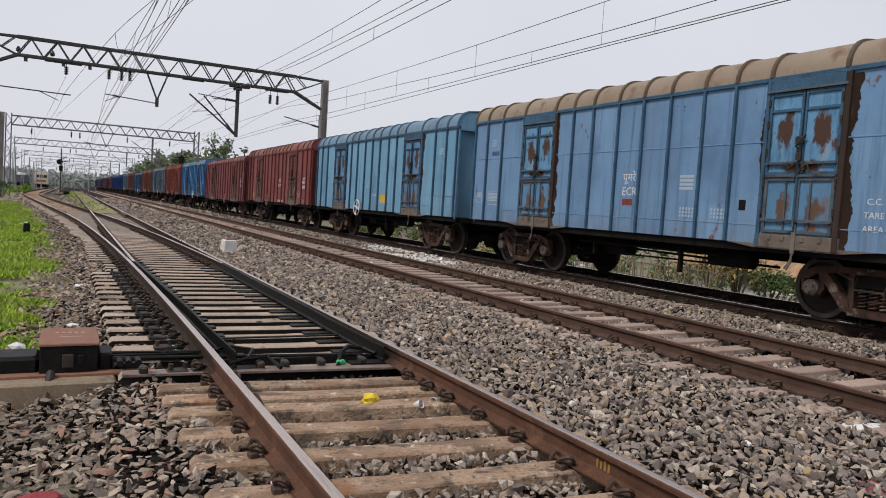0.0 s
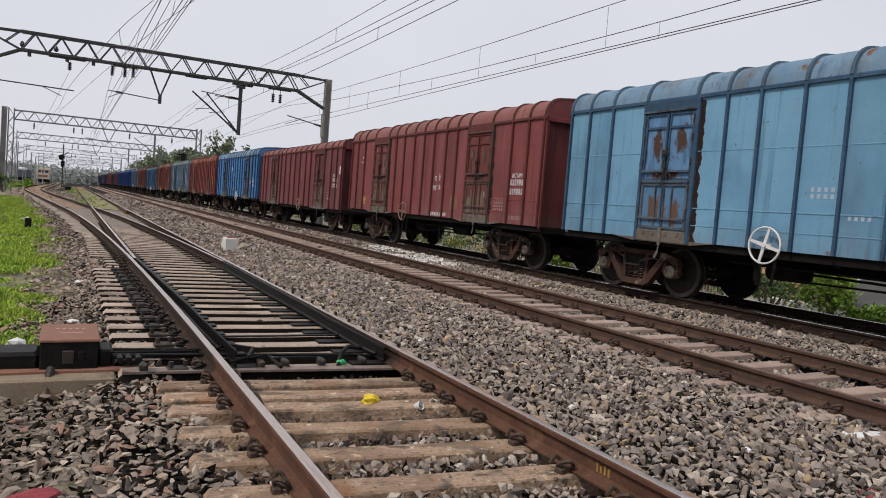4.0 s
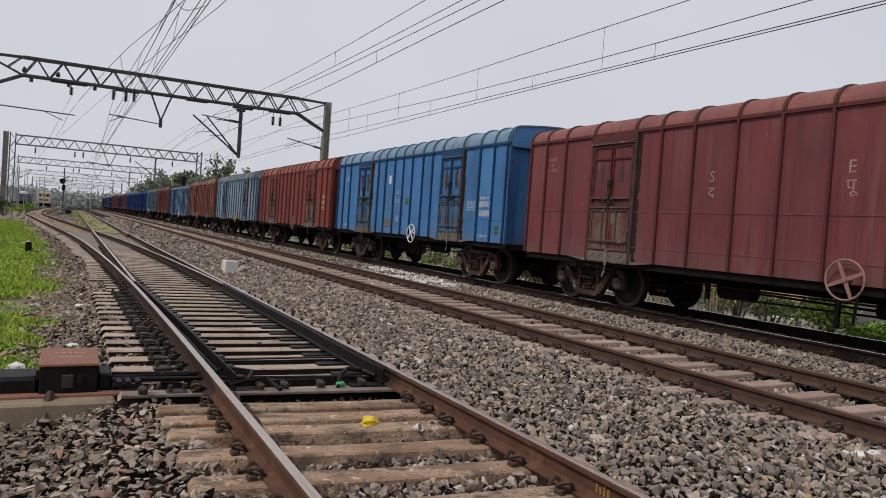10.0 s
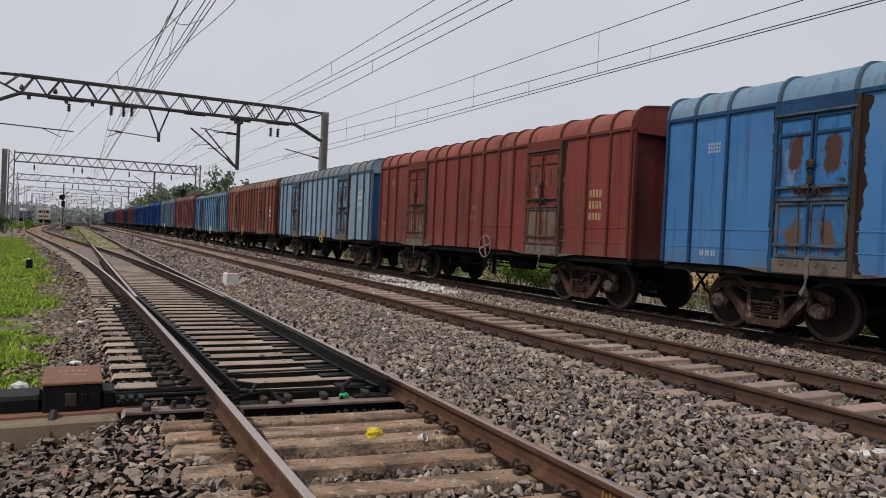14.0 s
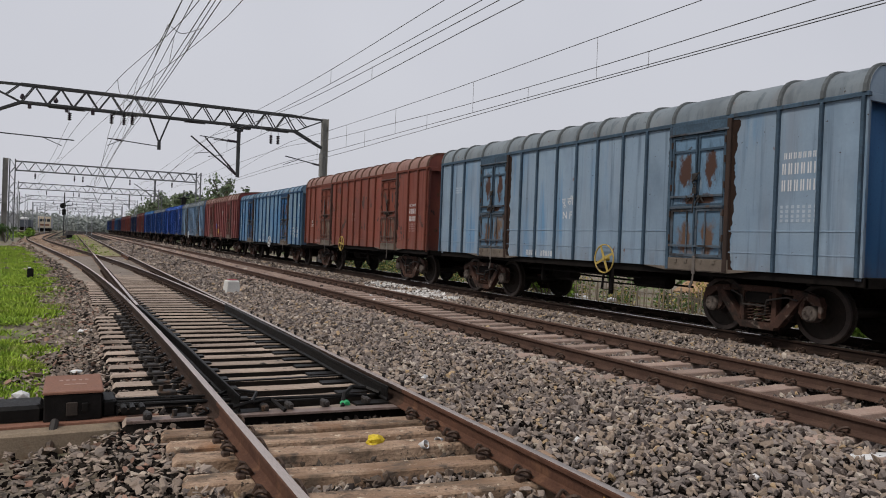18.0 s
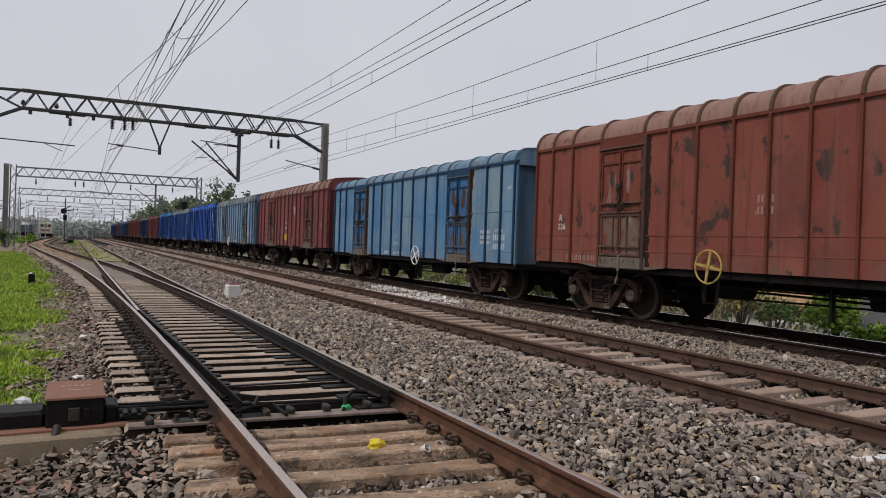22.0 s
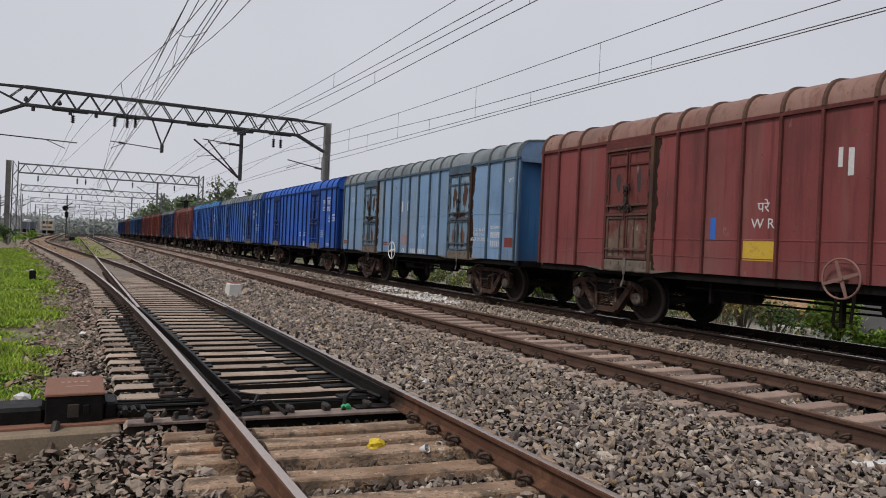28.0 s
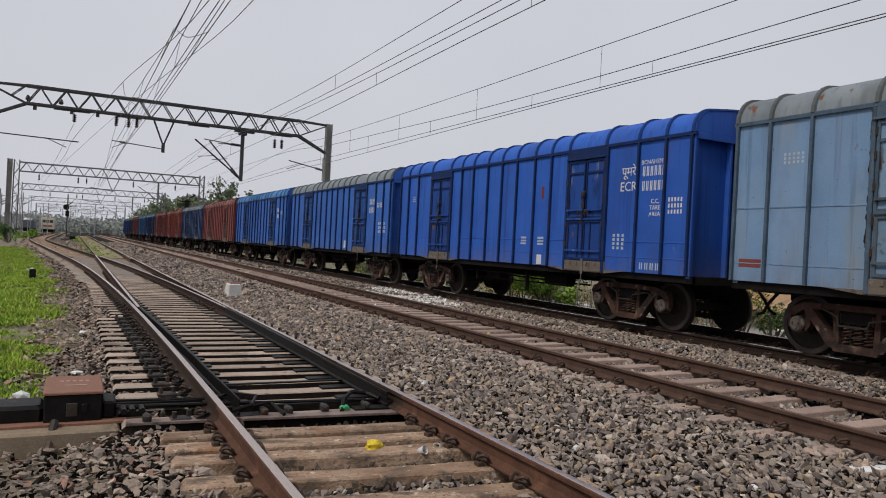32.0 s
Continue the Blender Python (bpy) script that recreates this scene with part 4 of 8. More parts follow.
def door(wagon, y0, side, mats):
    """A double-leaf steel flap door with bars, hinges, padlock and hanging lever."""
    body, leaf, rusty = mats
    plain = side > 0
    turn = pose(0, y0 + DOOR_W / 2, 0, 0, 0, 0 if side < 0 else 180)

    def frame_me():
        x = -SIDE
        s = Solid().box(x - 0.05, x + 0.01, -DOOR_W / 2, DOOR_W / 2, EAVE - 0.20, EAVE - 0.04, 0.01)
        s.box(x - 0.075, x + 0.01, -DOOR_W / 2 - 0.05, DOOR_W / 2 + 0.05, EAVE - 0.235, EAVE - 0.20, 0.006)
        s.mi[:] = [0] * 18 + [1] * (len(s.f) - 18)
        return s.mesh("door", [RIB[body.name], BARS[body.name] if rusty else RIB[body.name]])

    def post_me():
        return Solid().box(-SIDE - 0.06, -SIDE + 0.01, -DOOR_W / 2 - 0.09, -DOOR_W / 2, SILL - 0.05, EAVE - 0.04, 0.01).mesh("door_post", POST[body.name])

    def leaf_me():
        s = Solid()
        x = -SIDE - 0.012
        w = DOOR_W / 2 - 0.015
        s.box(x, x + 0.02, 0.008, w, SILL + 1.13, EAVE - 0.24)
        for a, b in ((0.008, 0.045), (w - 0.05, w)):
            s.box(x - 0.03, x, a, b, SILL + 1.13, EAVE - 0.24, 0.006)
        for z in (SILL + 1.14, SILL + 1.30, EAVE - 0.56, EAVE - 0.30):
            s.box(x - 0.028, x + 0.001, 0.045, w - 0.05, z, z + 0.045, 0.006)
        s.mi[:] = [0] * 6 + [1] * (len(s.f) - 6)
        return s.mesh("door_leaf", [leaf, RIB[body.name]])

    def flap_me():
        s = Solid()
        x = -SIDE - 0.016
        w = DOOR_W / 2 - 0.03
        s.box(x, x + 0.02, 0.0, w, SILL + 0.20, SILL + 1.09)
        for a, b in ((0.0, 0.03), (0.20, 0.235), (w - 0.06, w)):
            s.box(x - 0.028, x, a, b, SILL + 0.2, SILL + 1.09, 0.006)
        for z in (SILL + 0.2, SILL + 1.04):
            s.box(x - 0.032, x + 0.001, 0.03, w - 0.06, z, z + 0.05, 0.006)
        s.mi[:] = [0] * 6 + [1] * (len(s.f) - 6)
        return s.mesh("lower_flap", [FLAP[body.name], BARS[body.name] if rusty else RIB[body.name]])

    d = part("door", shared(("door_frame", body.name), frame_me), None, wagon, "double-leaf steel door in its frame", at=turn)
    part("door_post", shared(("dpost", body.name), post_me), None, d, "grimy steel door post")
    part("door_post", shared(("dpost2", body.name), lambda: Solid().box(-SIDE - 0.05, -SIDE + 0.01, DOOR_W / 2, DOOR_W / 2 + 0.07, SILL - 0.05, EAVE - 0.04, 0.01).mesh("door_post", RIB[body.name])), None, d, "grimy steel door post")
    for k in (0, 180):
        m = pose(0, 0, 0) if k == 0 else Matrix.Diagonal((1, -1, 1, 1))
        part("door_leaf", shared(("leaf", leaf.name), leaf_me), None, d, "weathered steel door leaf", at=m)
        part("lower_flap", shared(("flap", leaf.name), flap_me), None, d, "scraped lower door flap", at=m)
    if plain:
        return d

    def bars():
        out = []
        x = -SIDE - 0.06
        out.append(("locking_bar", Solid().bar((x, 0.02, SILL + 0.30), (x, 0.02, EAVE - 0.3), 0.020, 6).mesh("locking_bar", RIB[body.name])))
        for z in (SILL + 1.12, SILL + 1.32, SILL + 0.40):
            out.append(("crossbar", Solid().box(x - 0.012, x + 0.012, -DOOR_W / 2 + 0.03, DOOR_W / 2 - 0.03, z - 0.02, z + 0.02, 0.004).mesh("crossbar", BARS[body.name] if rusty else leaf)))
        return out

    for n, me in shared(("bars", leaf.name, body.name), bars):
        part(n, me, None, d)

    def lock():
        x = -SIDE - 0.085
        s = Solid().box(x - 0.03, x, -0.05, 0.05, SILL + 1.36, SILL + 1.48, 0.012).box(x - 0.02, x, -0.12, -0.06, SILL + 1.20, SILL + 1.34, 0.01)
        s.tube([(x - 0.01, -0.03, SILL + 1.47), (x - 0.01, -0.03, SILL + 1.56), (x - 0.01, 0.03, SILL + 1.56), (x - 0.01, 0.03, SILL + 1.47)], 0.012, 5)
        s.tube([(x, 0.0, SILL + 1.38), (x - 0.01, 0.02, SILL + 1.2), (x - 0.005, 0.04, SILL + 1.0)], 0.012, 4)
        s.box(x - 0.025, x, -0.06, 0.07, SILL + 1.62, SILL + 1.74, 0.02).tube([(x, -0.09, SILL + 1.76), (x - 0.02, -0.02, SILL + 1.66), (x - 0.01, 0.06, SILL + 1.58), (x, 0.02, SILL + 1.5)], 0.018, 5)
        s.tube([(x, -0.2, SILL + 1.20), (x - 0.02, -0.16, SILL + 1.30), (x - 0.02, -0.08, SILL + 1.24), (x, -0.02, SILL + 1.15)], 0.018, 5).tube([(x, 0.08, SILL + 1.3), (x - 0.02, 0.15, SILL + 1.22), (x, 0.2, SILL + 1.32)], 0.016, 5)
        return s.mesh("padlock", M_steel_dark)

    part("padlock", shared("lock", lock), None, d)

    if rusty is not None:
        hinge = shared("hinge", lambda: Solid().bar((-SIDE - 0.05, 0, -0.06), (-SIDE - 0.05, 0, 0.06), 0.02, 6).mesh("hinge", M_post))
        for z in (SILL + 0.55, SILL + 1.0, SILL + 1.5, EAVE - 0.75, EAVE - 0.4):
            for sg in (-1, 1):
                part("hinge", hinge, None, d, at=pose(0, sg * (DOOR_W / 2 - 0.02), z))

    if rusty and body not in (P_deep, P_deep2, P_navy):
        def stain(seed, low, high, near):
            rg = random.Random(seed)
            n = 70
            e = -near * (DOOR_W / 2 + (0.088 if near > 0 else 0.068))
            pts = [(e, SILL - 0.02)]
            for i in range(n):
                z = SILL - 0.02 + (EAVE - 0.06 - SILL) * i / (n - 1)
                w = low + (high - low) * (0.5 + 0.9 * noise.noise(Vector((z * 0.9, seed * 7.1, 0))) + 0.5 * noise.noise(Vector((z * 5, seed, 3))) + 0.3 * noise.noise(Vector((z * 16, seed, 5)))) + rg.uniform(-0.008, 0.008)
                pts.append((e - near * max(0.006, w), z))
            pts.append((e, EAVE - 0.08))
            return Solid().plate(pts, -SIDE - 0.004, -SIDE + 0.001).mesh("rust_stain", M_stain)
        k = int(abs(y0) * 7 + TRAIN_COUNT[0] * 3) % 5
        part("rust_stain", shared(("stain", k), lambda: stain(k, 0.03, 0.15, 1)), None, d, "dark brown rust stain beside the door")
        part("rust_stain", shared(("stain2", k), lambda: stain(k + 9, 0.0, 0.07, -1)), None, d, "dark brown rust stain beside the door")

    def plate():
        x = -SIDE
        s = Solid().box(x - 0.035, x + 0.01, -DOOR_W / 2 - 0.10, DOOR_W / 2 + 0.06, SILL - 0.05, SILL + 0.17, 0.008)
        s.plate([(-1.35, SILL - 0.0), (1.35, SILL - 0.0), (DOOR_W / 2 + 0.1, SILL - 0.07), (-DOOR_W / 2 - 0.1, SILL - 0.07)], x - 0.02, x + 0.02)
        for y in (-0.45, -0.15, 0.2, 0.45):
            s.box(x - 0.055, x - 0.03, y - 0.03, y + 0.03, SILL + 0.08, SILL + 0.15, 0.006)
        return s.mesh("threshold_plate", M_sillplate)

    part("threshold_plate", shared("plate", plate), None, d, "dented tan threshold plate")

    def lever():
        x = -SIDE - 0.045
        return Solid().bar((x, 0.0, SILL + 0.22), (x, 0.0, SILL - 0.12), 1, flat=(0.012, 0.07)).bar((x, 0.0, SILL - 0.1), (x + 0.02, 0.03, SILL - 0.26), 1, flat=(0.014, 0.07)).bar((x + 0.02, 0.03, SILL - 0.25), (x + 0.04, 0.12, SILL - 0.38), 1, flat=(0.014, 0.065)).mesh("door_lever", M_lever)

    part("door_lever", shared("lever", lever), None, d)
    return d


def hand_wheel(wagon, y, mat):
    def me():
        s = Solid()
        n = 28
        pts = [(-1.72, 0.30 * math.cos(2 * math.pi * i / n), 0.30 * math.sin(2 * math.pi * i / n)) for i in range(n + 1)]
        s.tube(pts, 0.017, 6)
        for k in range(4):
            a = 2 * math.pi * k / 4 + 0.5
            c, q = math.cos(a), math.sin(a)
            s.plate([(0.03 * q + 0.03 * c, -0.03 * c + 0.03 * q), (-0.03 * q + 0.03 * c, 0.03 * c + 0.03 * q), (-0.022 * q + 0.3 * c, 0.022 * c + 0.3 * q), (0.022 * q + 0.3 * c, -0.022 * c + 0.3 * q)], -1.728, -1.712)
        s.lathe([(-1.75, 0.04), (-1.60, 0.05)], (0, 0, 0), "x", 10)
        return s.mesh("hand_brake_wheel", mat)
    w = part("hand_brake_wheel", shared(("wheel", mat.name), me), None, wagon, "spoked hand brake wheel", at=pose(0, y, 1.22, random.uniform(0, 90)))

    def bracket():
        s = Solid()
        for dy in (-0.12, 0.16):
            s.bar((-1.56, y + dy, 1.0), (-1.60, y + dy + 0.02, 0.55), 1, flat=(0.012, 0.05))
        s.bar((-1.60, y - 0.14, 0.56), (-1.60, y + 0.2, 0.56), 1, flat=(0.05, 0.012))
        return s.mesh("brake_step", M_under)
    part("brake_step", bracket(), None, wagon)


def box_wagon(y_centre, L, body, roof, label, wheel_mat=None, wheel_y=-0.75, leaf=None, rusty=True, full=True, marks=()):
    """A covered bogie goods wagon."""
    w = thing("goods_wagon", label, "wagon", group="wagons of the goods train", at=pose(TRACK_3, y_centre, 0))
    h = L / 2
    leaf = leaf or LEAF[body.name]
    TRAIN_COUNT[0] += 1
    arch = 0.80 if L > WAGON_LEN else 1.07
    for s in (-1, 1):
        cuts = [-h, *rib_places(L)[1:3], door_places(L)[0], door_places(L)[0] + DOOR_W, *rib_places(L)[3:10], door_places(L)[1], door_places(L)[1] + DOOR_W, *rib_places(L)[10:12], h]
        if s > 0:
            cuts = [-h, h]
        for a, b in zip(cuts, cuts[1:]):
            part("side_panel", shared(("side", round(b - a, 3), body.name), lambda: Solid().box(-SIDE, -SIDE + 0.04, (a - b) / 2, (b - a) / 2, SILL, EAVE).mesh("side_panel", body)), None, w, at=pose(0, (a + b) / 2, 0, 0, 0, 0 if s < 0 else 180))
        part("eave_rail", shared(("eave", L, body.name, s), lambda: Solid().box(min(s * 1.55, s * 1.645), max(s * 1.55, s * 1.645), -h - 0.02, h + 0.02, EAVE - 0.04, EAVE + 0.03, 0.012).mesh("eave_rail", RIB[body.name])), None, w)
        part("sole_bar", shared(("sole", L, body.name, s), lambda: Solid().box(min(s * 1.42, s * 1.545), max(s * 1.42, s * 1.545), -h, h, SILL - 0.14, SILL, 0.01).mesh("sole_bar", M_under)), None, w)
        part("floor_seam", shared(("seam", L, body.name, s), lambda: Solid().box(min(s * 1.59, s * 1.609), max(s * 1.59, s * 1.609), -h, h, SILL + SEAM.get(body.name, 0.62), SILL + SEAM.get(body.name, 0.62) + 0.018, 0.003).mesh("floor_seam", body)), None, w)
        part("floor_seam", shared(("seam2", L, body.name, s), lambda: Solid().box(min(s * 1.59, s * 1.607), max(s * 1.59, s * 1.607), -h, h, SILL + 0.30, SILL + 0.315, 0.003).mesh("floor_seam", body)), None, w)
        if body is P_ltblue2:
            part("floor_seam", shared(("seam3", s), lambda: Solid().box(min(s * 1.59, s * 1.606), max(s * 1.59, s * 1.606), -h, h, SILL + 1.68, SILL + 1.694, 0.003).mesh("floor_seam", body)), None, w)
        for y in rib_places(L):
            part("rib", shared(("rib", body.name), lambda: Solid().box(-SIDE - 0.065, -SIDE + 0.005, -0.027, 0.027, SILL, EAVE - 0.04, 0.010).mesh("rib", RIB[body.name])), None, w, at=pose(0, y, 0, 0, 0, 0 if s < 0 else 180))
        for y in door_places(L):
            door(w, y, s, (body, leaf, rusty))
    for s in (-1, 1):
        turn = pose(0, 0, 0, 0, 0, 0 if s > 0 else 180)
        end_paint = P_blue if body in (P_pale, P_grey) else body
        for x in (-1.56, 0.58):
            part("end_wall", shared(("end", L, body.name), lambda: Solid().box(0, 0.98, h - 0.18, h - 0.14, SILL, EAVE + 0.02).mesh("end_wall", end_paint)), None, w, at=turn @ pose(x, 0, 0))
        part("end_recess", shared(("recess", L, body.name), lambda: Solid().box(-0.62, 0.62, h - 0.64, h - 0.60, SILL, EAVE + 0.02).box(-0.62, -0.58, h - 0.60, h - 0.14, SILL, EAVE + 0.02).box(0.58, 0.62, h - 0.60, h - 0.14, SILL, EAVE + 0.02).mesh("end_recess", end_paint)), None, w, at=turn)
        for x in (-1.55, -0.62, 0.55, 1.48):
            part("end_post", shared(("epost", L, body.name), lambda: Solid().box(0, 0.07, h - 0.14, h - 0.03, SILL - 0.05, EAVE, 0.01).mesh("end_post", body)), None, w, at=turn @ pose(x, 0, 0))


        def gable():
            pr = roof_profile(-0.01, arch)
            q = Solid()
            n = len(pr)
            vs = [(x, h - 0.03, z) for x, z in pr] + [(x, h - 0.005, z) for x, z in pr]
            q.add(vs, [tuple(range(n)), tuple(range(2 * n - 1, n - 1, -1))] + [(i, n + i, n + (i + 1) % n, (i + 1) % n) for i in range(n)])
            q.box(-1.6, 1.6, h - 0.06, h, EAVE - 0.10, EAVE + 0.02, 0.01)
            return q.mesh("roof_gable", body)
        part("roof_gable", shared(("gable", L, body.name), gable), None, w, at=pose(0, 0, 0, 0, 0, 0 if s > 0 else 180))

        def coup():
            q = Solid().box(-0.12, 0.12, h - 0.2, h + 0.25, 0.95, 1.15, 0.02).box(-0.17, 0.17, h + 0.22, h + 0.46, 0.92, 1.2, 0.05)
            q.tube([(-0.35, h - 0.05, 0.95), (-0.37, h + 0.12, 0.75), (-0.36, h + 0.25, 0.55), (-0.3, h + 0.42, 0.5)], 0.03, 6)
            q.box(-1.5, 1.5, h - 0.12, h, SILL - 0.16, SILL, 0.01)
            return q.mesh("coupler", M_under)
        part("coupler", shared(("coup", L), coup), None, w, at=pose(0, 0, 0, 0, 0, 0 if s > 0 else 180))

    def rf():
        pr = roof_profile(0.0, arch)
        n = len(pr)
        q = Solid()
        q.add([(x, y, z) for y in (-h - 0.01, h + 0.01) for x, z in pr], [(i, i + 1, n + i + 1, n + i) for i in range(n - 1)])
        return q.mesh("roof", roof, smooth=True)
    part("roof", shared(("roof", L, roof.name), rf), None, w)

    def rrib():
        a, b = roof_profile(-0.005, arch), roof_profile(0.038, arch)
        n = len(a)
        q = Solid()
        vs = [(x, -0.045, z) for x, z in a] + [(x, -0.028, z) for x, z in b] + [(x, 0.028, z) for x, z in b] + [(x, 0.045, z) for x, z in a]
        q.add(vs, [(k * n + i, k * n + i + 1, (k + 1) * n + i + 1, (k + 1) * n + i) for k in range(3) for i in range(n - 1)])
        return q.mesh("roof_rib", ROOF_RIB[roof.name])
    for y in [-h + 0.045] + rib_places(L)[1:-1] + [v + e for v in door_places(L) for e in (0.0, DOOR_W)] + [h - 0.045]:
        part("roof_rib", shared(("rrib", L, roof.name), rrib), None, w, at=pose(0, y, 0))

    if L > WAGON_LEN:
        def rivets():
            q = Solid()
            for i in range(27):
                z = SILL + 0.08 + 0.097 * i
                for y in ((-h + 0.05,) if i % 2 else (-h + 0.05, -h + 0.12)):
                    q.bar((-SIDE - 0.012, y, z), (-SIDE + 0.002, y, z), 0.014, 6)
            return q.mesh("rivets", RIB[body.name])
        tagged(part("rivets", rivets(), None, w), kind="stuff")
    part("centre_sill", shared(("under", L), lambda: Solid().box(-0.22, 0.22, -h + 0.2, h - 0.2, 0.82, SILL - 0.02, 0.01).mesh("centre_sill", M_under)), None, w)
    for i in range(7):
        part("cross_bearer", shared("bearer", lambda: Solid().box(-1.5, 1.5, -0.05, 0.05, SILL - 0.18, SILL - 0.01).mesh("cross_bearer", M_under)), None, w, at=pose(0, -h + 0.9 + (L - 1.8) * i / 6, 0))
    part("brake_cylinder", shared("bcyl", lambda: Solid().lathe([(-0.45, 0.05), (-0.4, 0.17), (0.3, 0.18), (0.36, 0.06)], (-0.75, 1.4, 0.78), "y", 14).bar((-0.75, 0.9, 0.78), (-0.55, -2.6, 0.72), 0.025).mesh("brake_cylinder", M_under)), None, w)
    part("air_tank", shared("tank", lambda: Solid().lathe([(-0.5, 0.02), (-0.46, 0.15), (0.46, 0.15), (0.5, 0.02)], (-0.95, -1.9, 0.80), "y", 14).mesh("air_tank", M_under)), None, w)
    part("truss_bar", shared(("truss", L), lambda: Solid().bar((-1.3, -1.9, 0.86), (-1.3, 2.2, 0.86), 0.02).bar((-1.1, -2.4, 0.70), (-1.1, 1.0, 0.66), 0.02).box(-1.35, -1.25, -1.0, -0.95, 0.45, 0.98).box(-1.35, -1.25, 1.55, 1.6, 0.6, 0.98).mesh("truss_bar", M_under)), None, w)
    bc = h - 2.08
    bogie(w, -bc)
    bogie(w, bc)
    if wheel_mat:
        hand_wheel(w, wheel_y, wheel_mat)
    for words, size, y, z, mat in marks:
        if words == "#":  # a block that cannot be read, or that names one vehicle: plain bars
            q = Solid()
            n, ln = int(size[0]), size[1]
            for i in range(n):
                z0 = z - i * 1.5 * size[3]
                for a in range(size[2]):
                    y0, pitch = y - ln / 2 + ln * a / size[2], ln / size[2]
                    for p0, p1 in ((0.0, 0.2), (0.38, 0.58)) if size[3] >= 0.1 else ((0.0, 0.5 if size[2] > 1 else 1.0),):
                        q.box(-SIDE - 0.004, -SIDE + 0.001, y0 + pitch * p0, y0 + pitch * p1, z0, z0 + size[3])
            tagged(part("marking", q, mat, w), kind="stuff")
        elif words == "frame":
            q = Solid()
            for e in (-1, 1):
                q.box(-SIDE - 0.004, -SIDE + 0.001, y + e * size[0] / 2 - 0.007, y + e * size[0] / 2 + 0.007, z - size[1] / 2, z + size[1] / 2)
                q.box(-SIDE - 0.004, -SIDE + 0.001, y - size[0] / 2, y + size[0] / 2, z + e * size[1] / 2 - 0.007, z + e * size[1] / 2 + 0.007)
            part("painted_frame", q, mat, w)
        elif words == "panel":
            part("painted_panel", Solid().box(-SIDE - 0.003, -SIDE + 0.001, y - size[0] / 2, y + size[0] / 2, z - size[1] / 2, z + size[1] / 2), mat, w)
        else:
            me = TEXT[(words, size)].copy()
            me.materials.clear()
            me.materials.append(mat)
            tagged(part("lettering", me, None, w, at=pose(-SIDE - 0.003, y, z, 90, 0, -90)), kind="stuff")
    if L > WAGON_LEN:  # the long type sits lower on its bogies
        for o in w.children:
            if not o.name.startswith("bogie"):
                o.matrix_basis = pose(0, 0, -0.13) @ o.matrix_basis
    return w


P_ltblue = paint("paint_light_blue", (0.112, 0.220, 0.395), (0.172, 0.295, 0.445), 0.66)
P_ltblue2 = paint("paint_sky_blue", (0.118, 0.275, 0.425), (0.178, 0.345, 0.475), 0.68)
P_maroon = paint("paint_maroon", (0.170, 0.043, 0.044), (0.215, 0.060, 0.060), 0.66, streak=(0.10, 0.034, 0.032))
P_maroon2 = paint("paint_dark_maroon", (0.140, 0.036, 0.042), (0.176, 0.050, 0.055), 0.68, streak=(0.10, 0.034, 0.036))
P_blue = paint("paint_blue", (0.038, 0.150, 0.37), (0.072, 0.205, 0.42), 0.68)
P_red = paint("paint_red_oxide", (0.162, 0.031, 0.027), (0.205, 0.048, 0.039), 0.64, streak=(0.085, 0.026, 0.022))
P_grey = paint("paint_grey_blue", (0.138, 0.243, 0.41), (0.205, 0.315, 0.465), 0.68, streak=(0.21, 0.25, 0.28))
P_fadered = paint("paint_faded_red", (0.28, 0.13, 0.12), (0.25, 0.22, 0.25), 0.7)
M_sandy = surf("letter_sand", (0.45, 0.33, 0.17), (0.55, 0.42, 0.24), 7.0, 0.7, bump=0)
P_brown = paint("paint_rust_brown", (0.172, 0.044, 0.033), (0.232, 0.078, 0.054), 0.62, peel=0.60)
P_pale = paint("paint_pale_blue", (0.180, 0.256, 0.345), (0.25, 0.325, 0.40), 0.70, streak=(0.10, 0.21, 0.35))
P_ltblue3 = paint("paint_patched_blue", (0.055, 0.175, 0.36), (0.19, 0.27, 0.315), 0.68, scale=0.4, contrast=0.16)
P_deep = paint("paint_deep_blue", (0.019, 0.086, 0.41), (0.029, 0.115, 0.46), 0.78, 0.66)
P_deep2 = paint("paint_deep_blue_faded", (0.026, 0.105, 0.42), (0.048, 0.145, 0.46), 0.74, 0.62)
P_navy = paint("paint_navy", (0.03, 0.06, 0.16), (0.05, 0.09, 0.20), 0.7)
R_red = paint("roof_red", (0.20, 0.050, 0.038), (0.27, 0.095, 0.070), 0.64)
R_grey = paint("roof_grey", (0.150, 0.185, 0.215), (0.218, 0.246, 0.262), 0.655, streak=(0.115, 0.125, 0.13))
R_bluegrey = paint("roof_blue_grey", (0.095, 0.185, 0.295), (0.18, 0.26, 0.33), 0.64, streak=(0.115, 0.125, 0.13))
R_maroon = paint("roof_maroon", (0.18, 0.060, 0.056), (0.25, 0.105, 0.092), 0.64)
R_tanred = paint("roof_red_tan", (0.185, 0.100, 0.082), (0.25, 0.155, 0.13), 0.62, streak=(0.15, 0.06, 0.052))
P_wine = paint("wheel_rust_paint", (0.22, 0.11, 0.09), (0.30, 0.17, 0.14), 0.7)

ROOF_RIB = {}
SEAM = {P_ltblue.name: 1.68, P_grey.name: 1.24, P_ltblue3.name: 1.38, P_maroon2.name: 1.02, P_pale.name: 0.67}

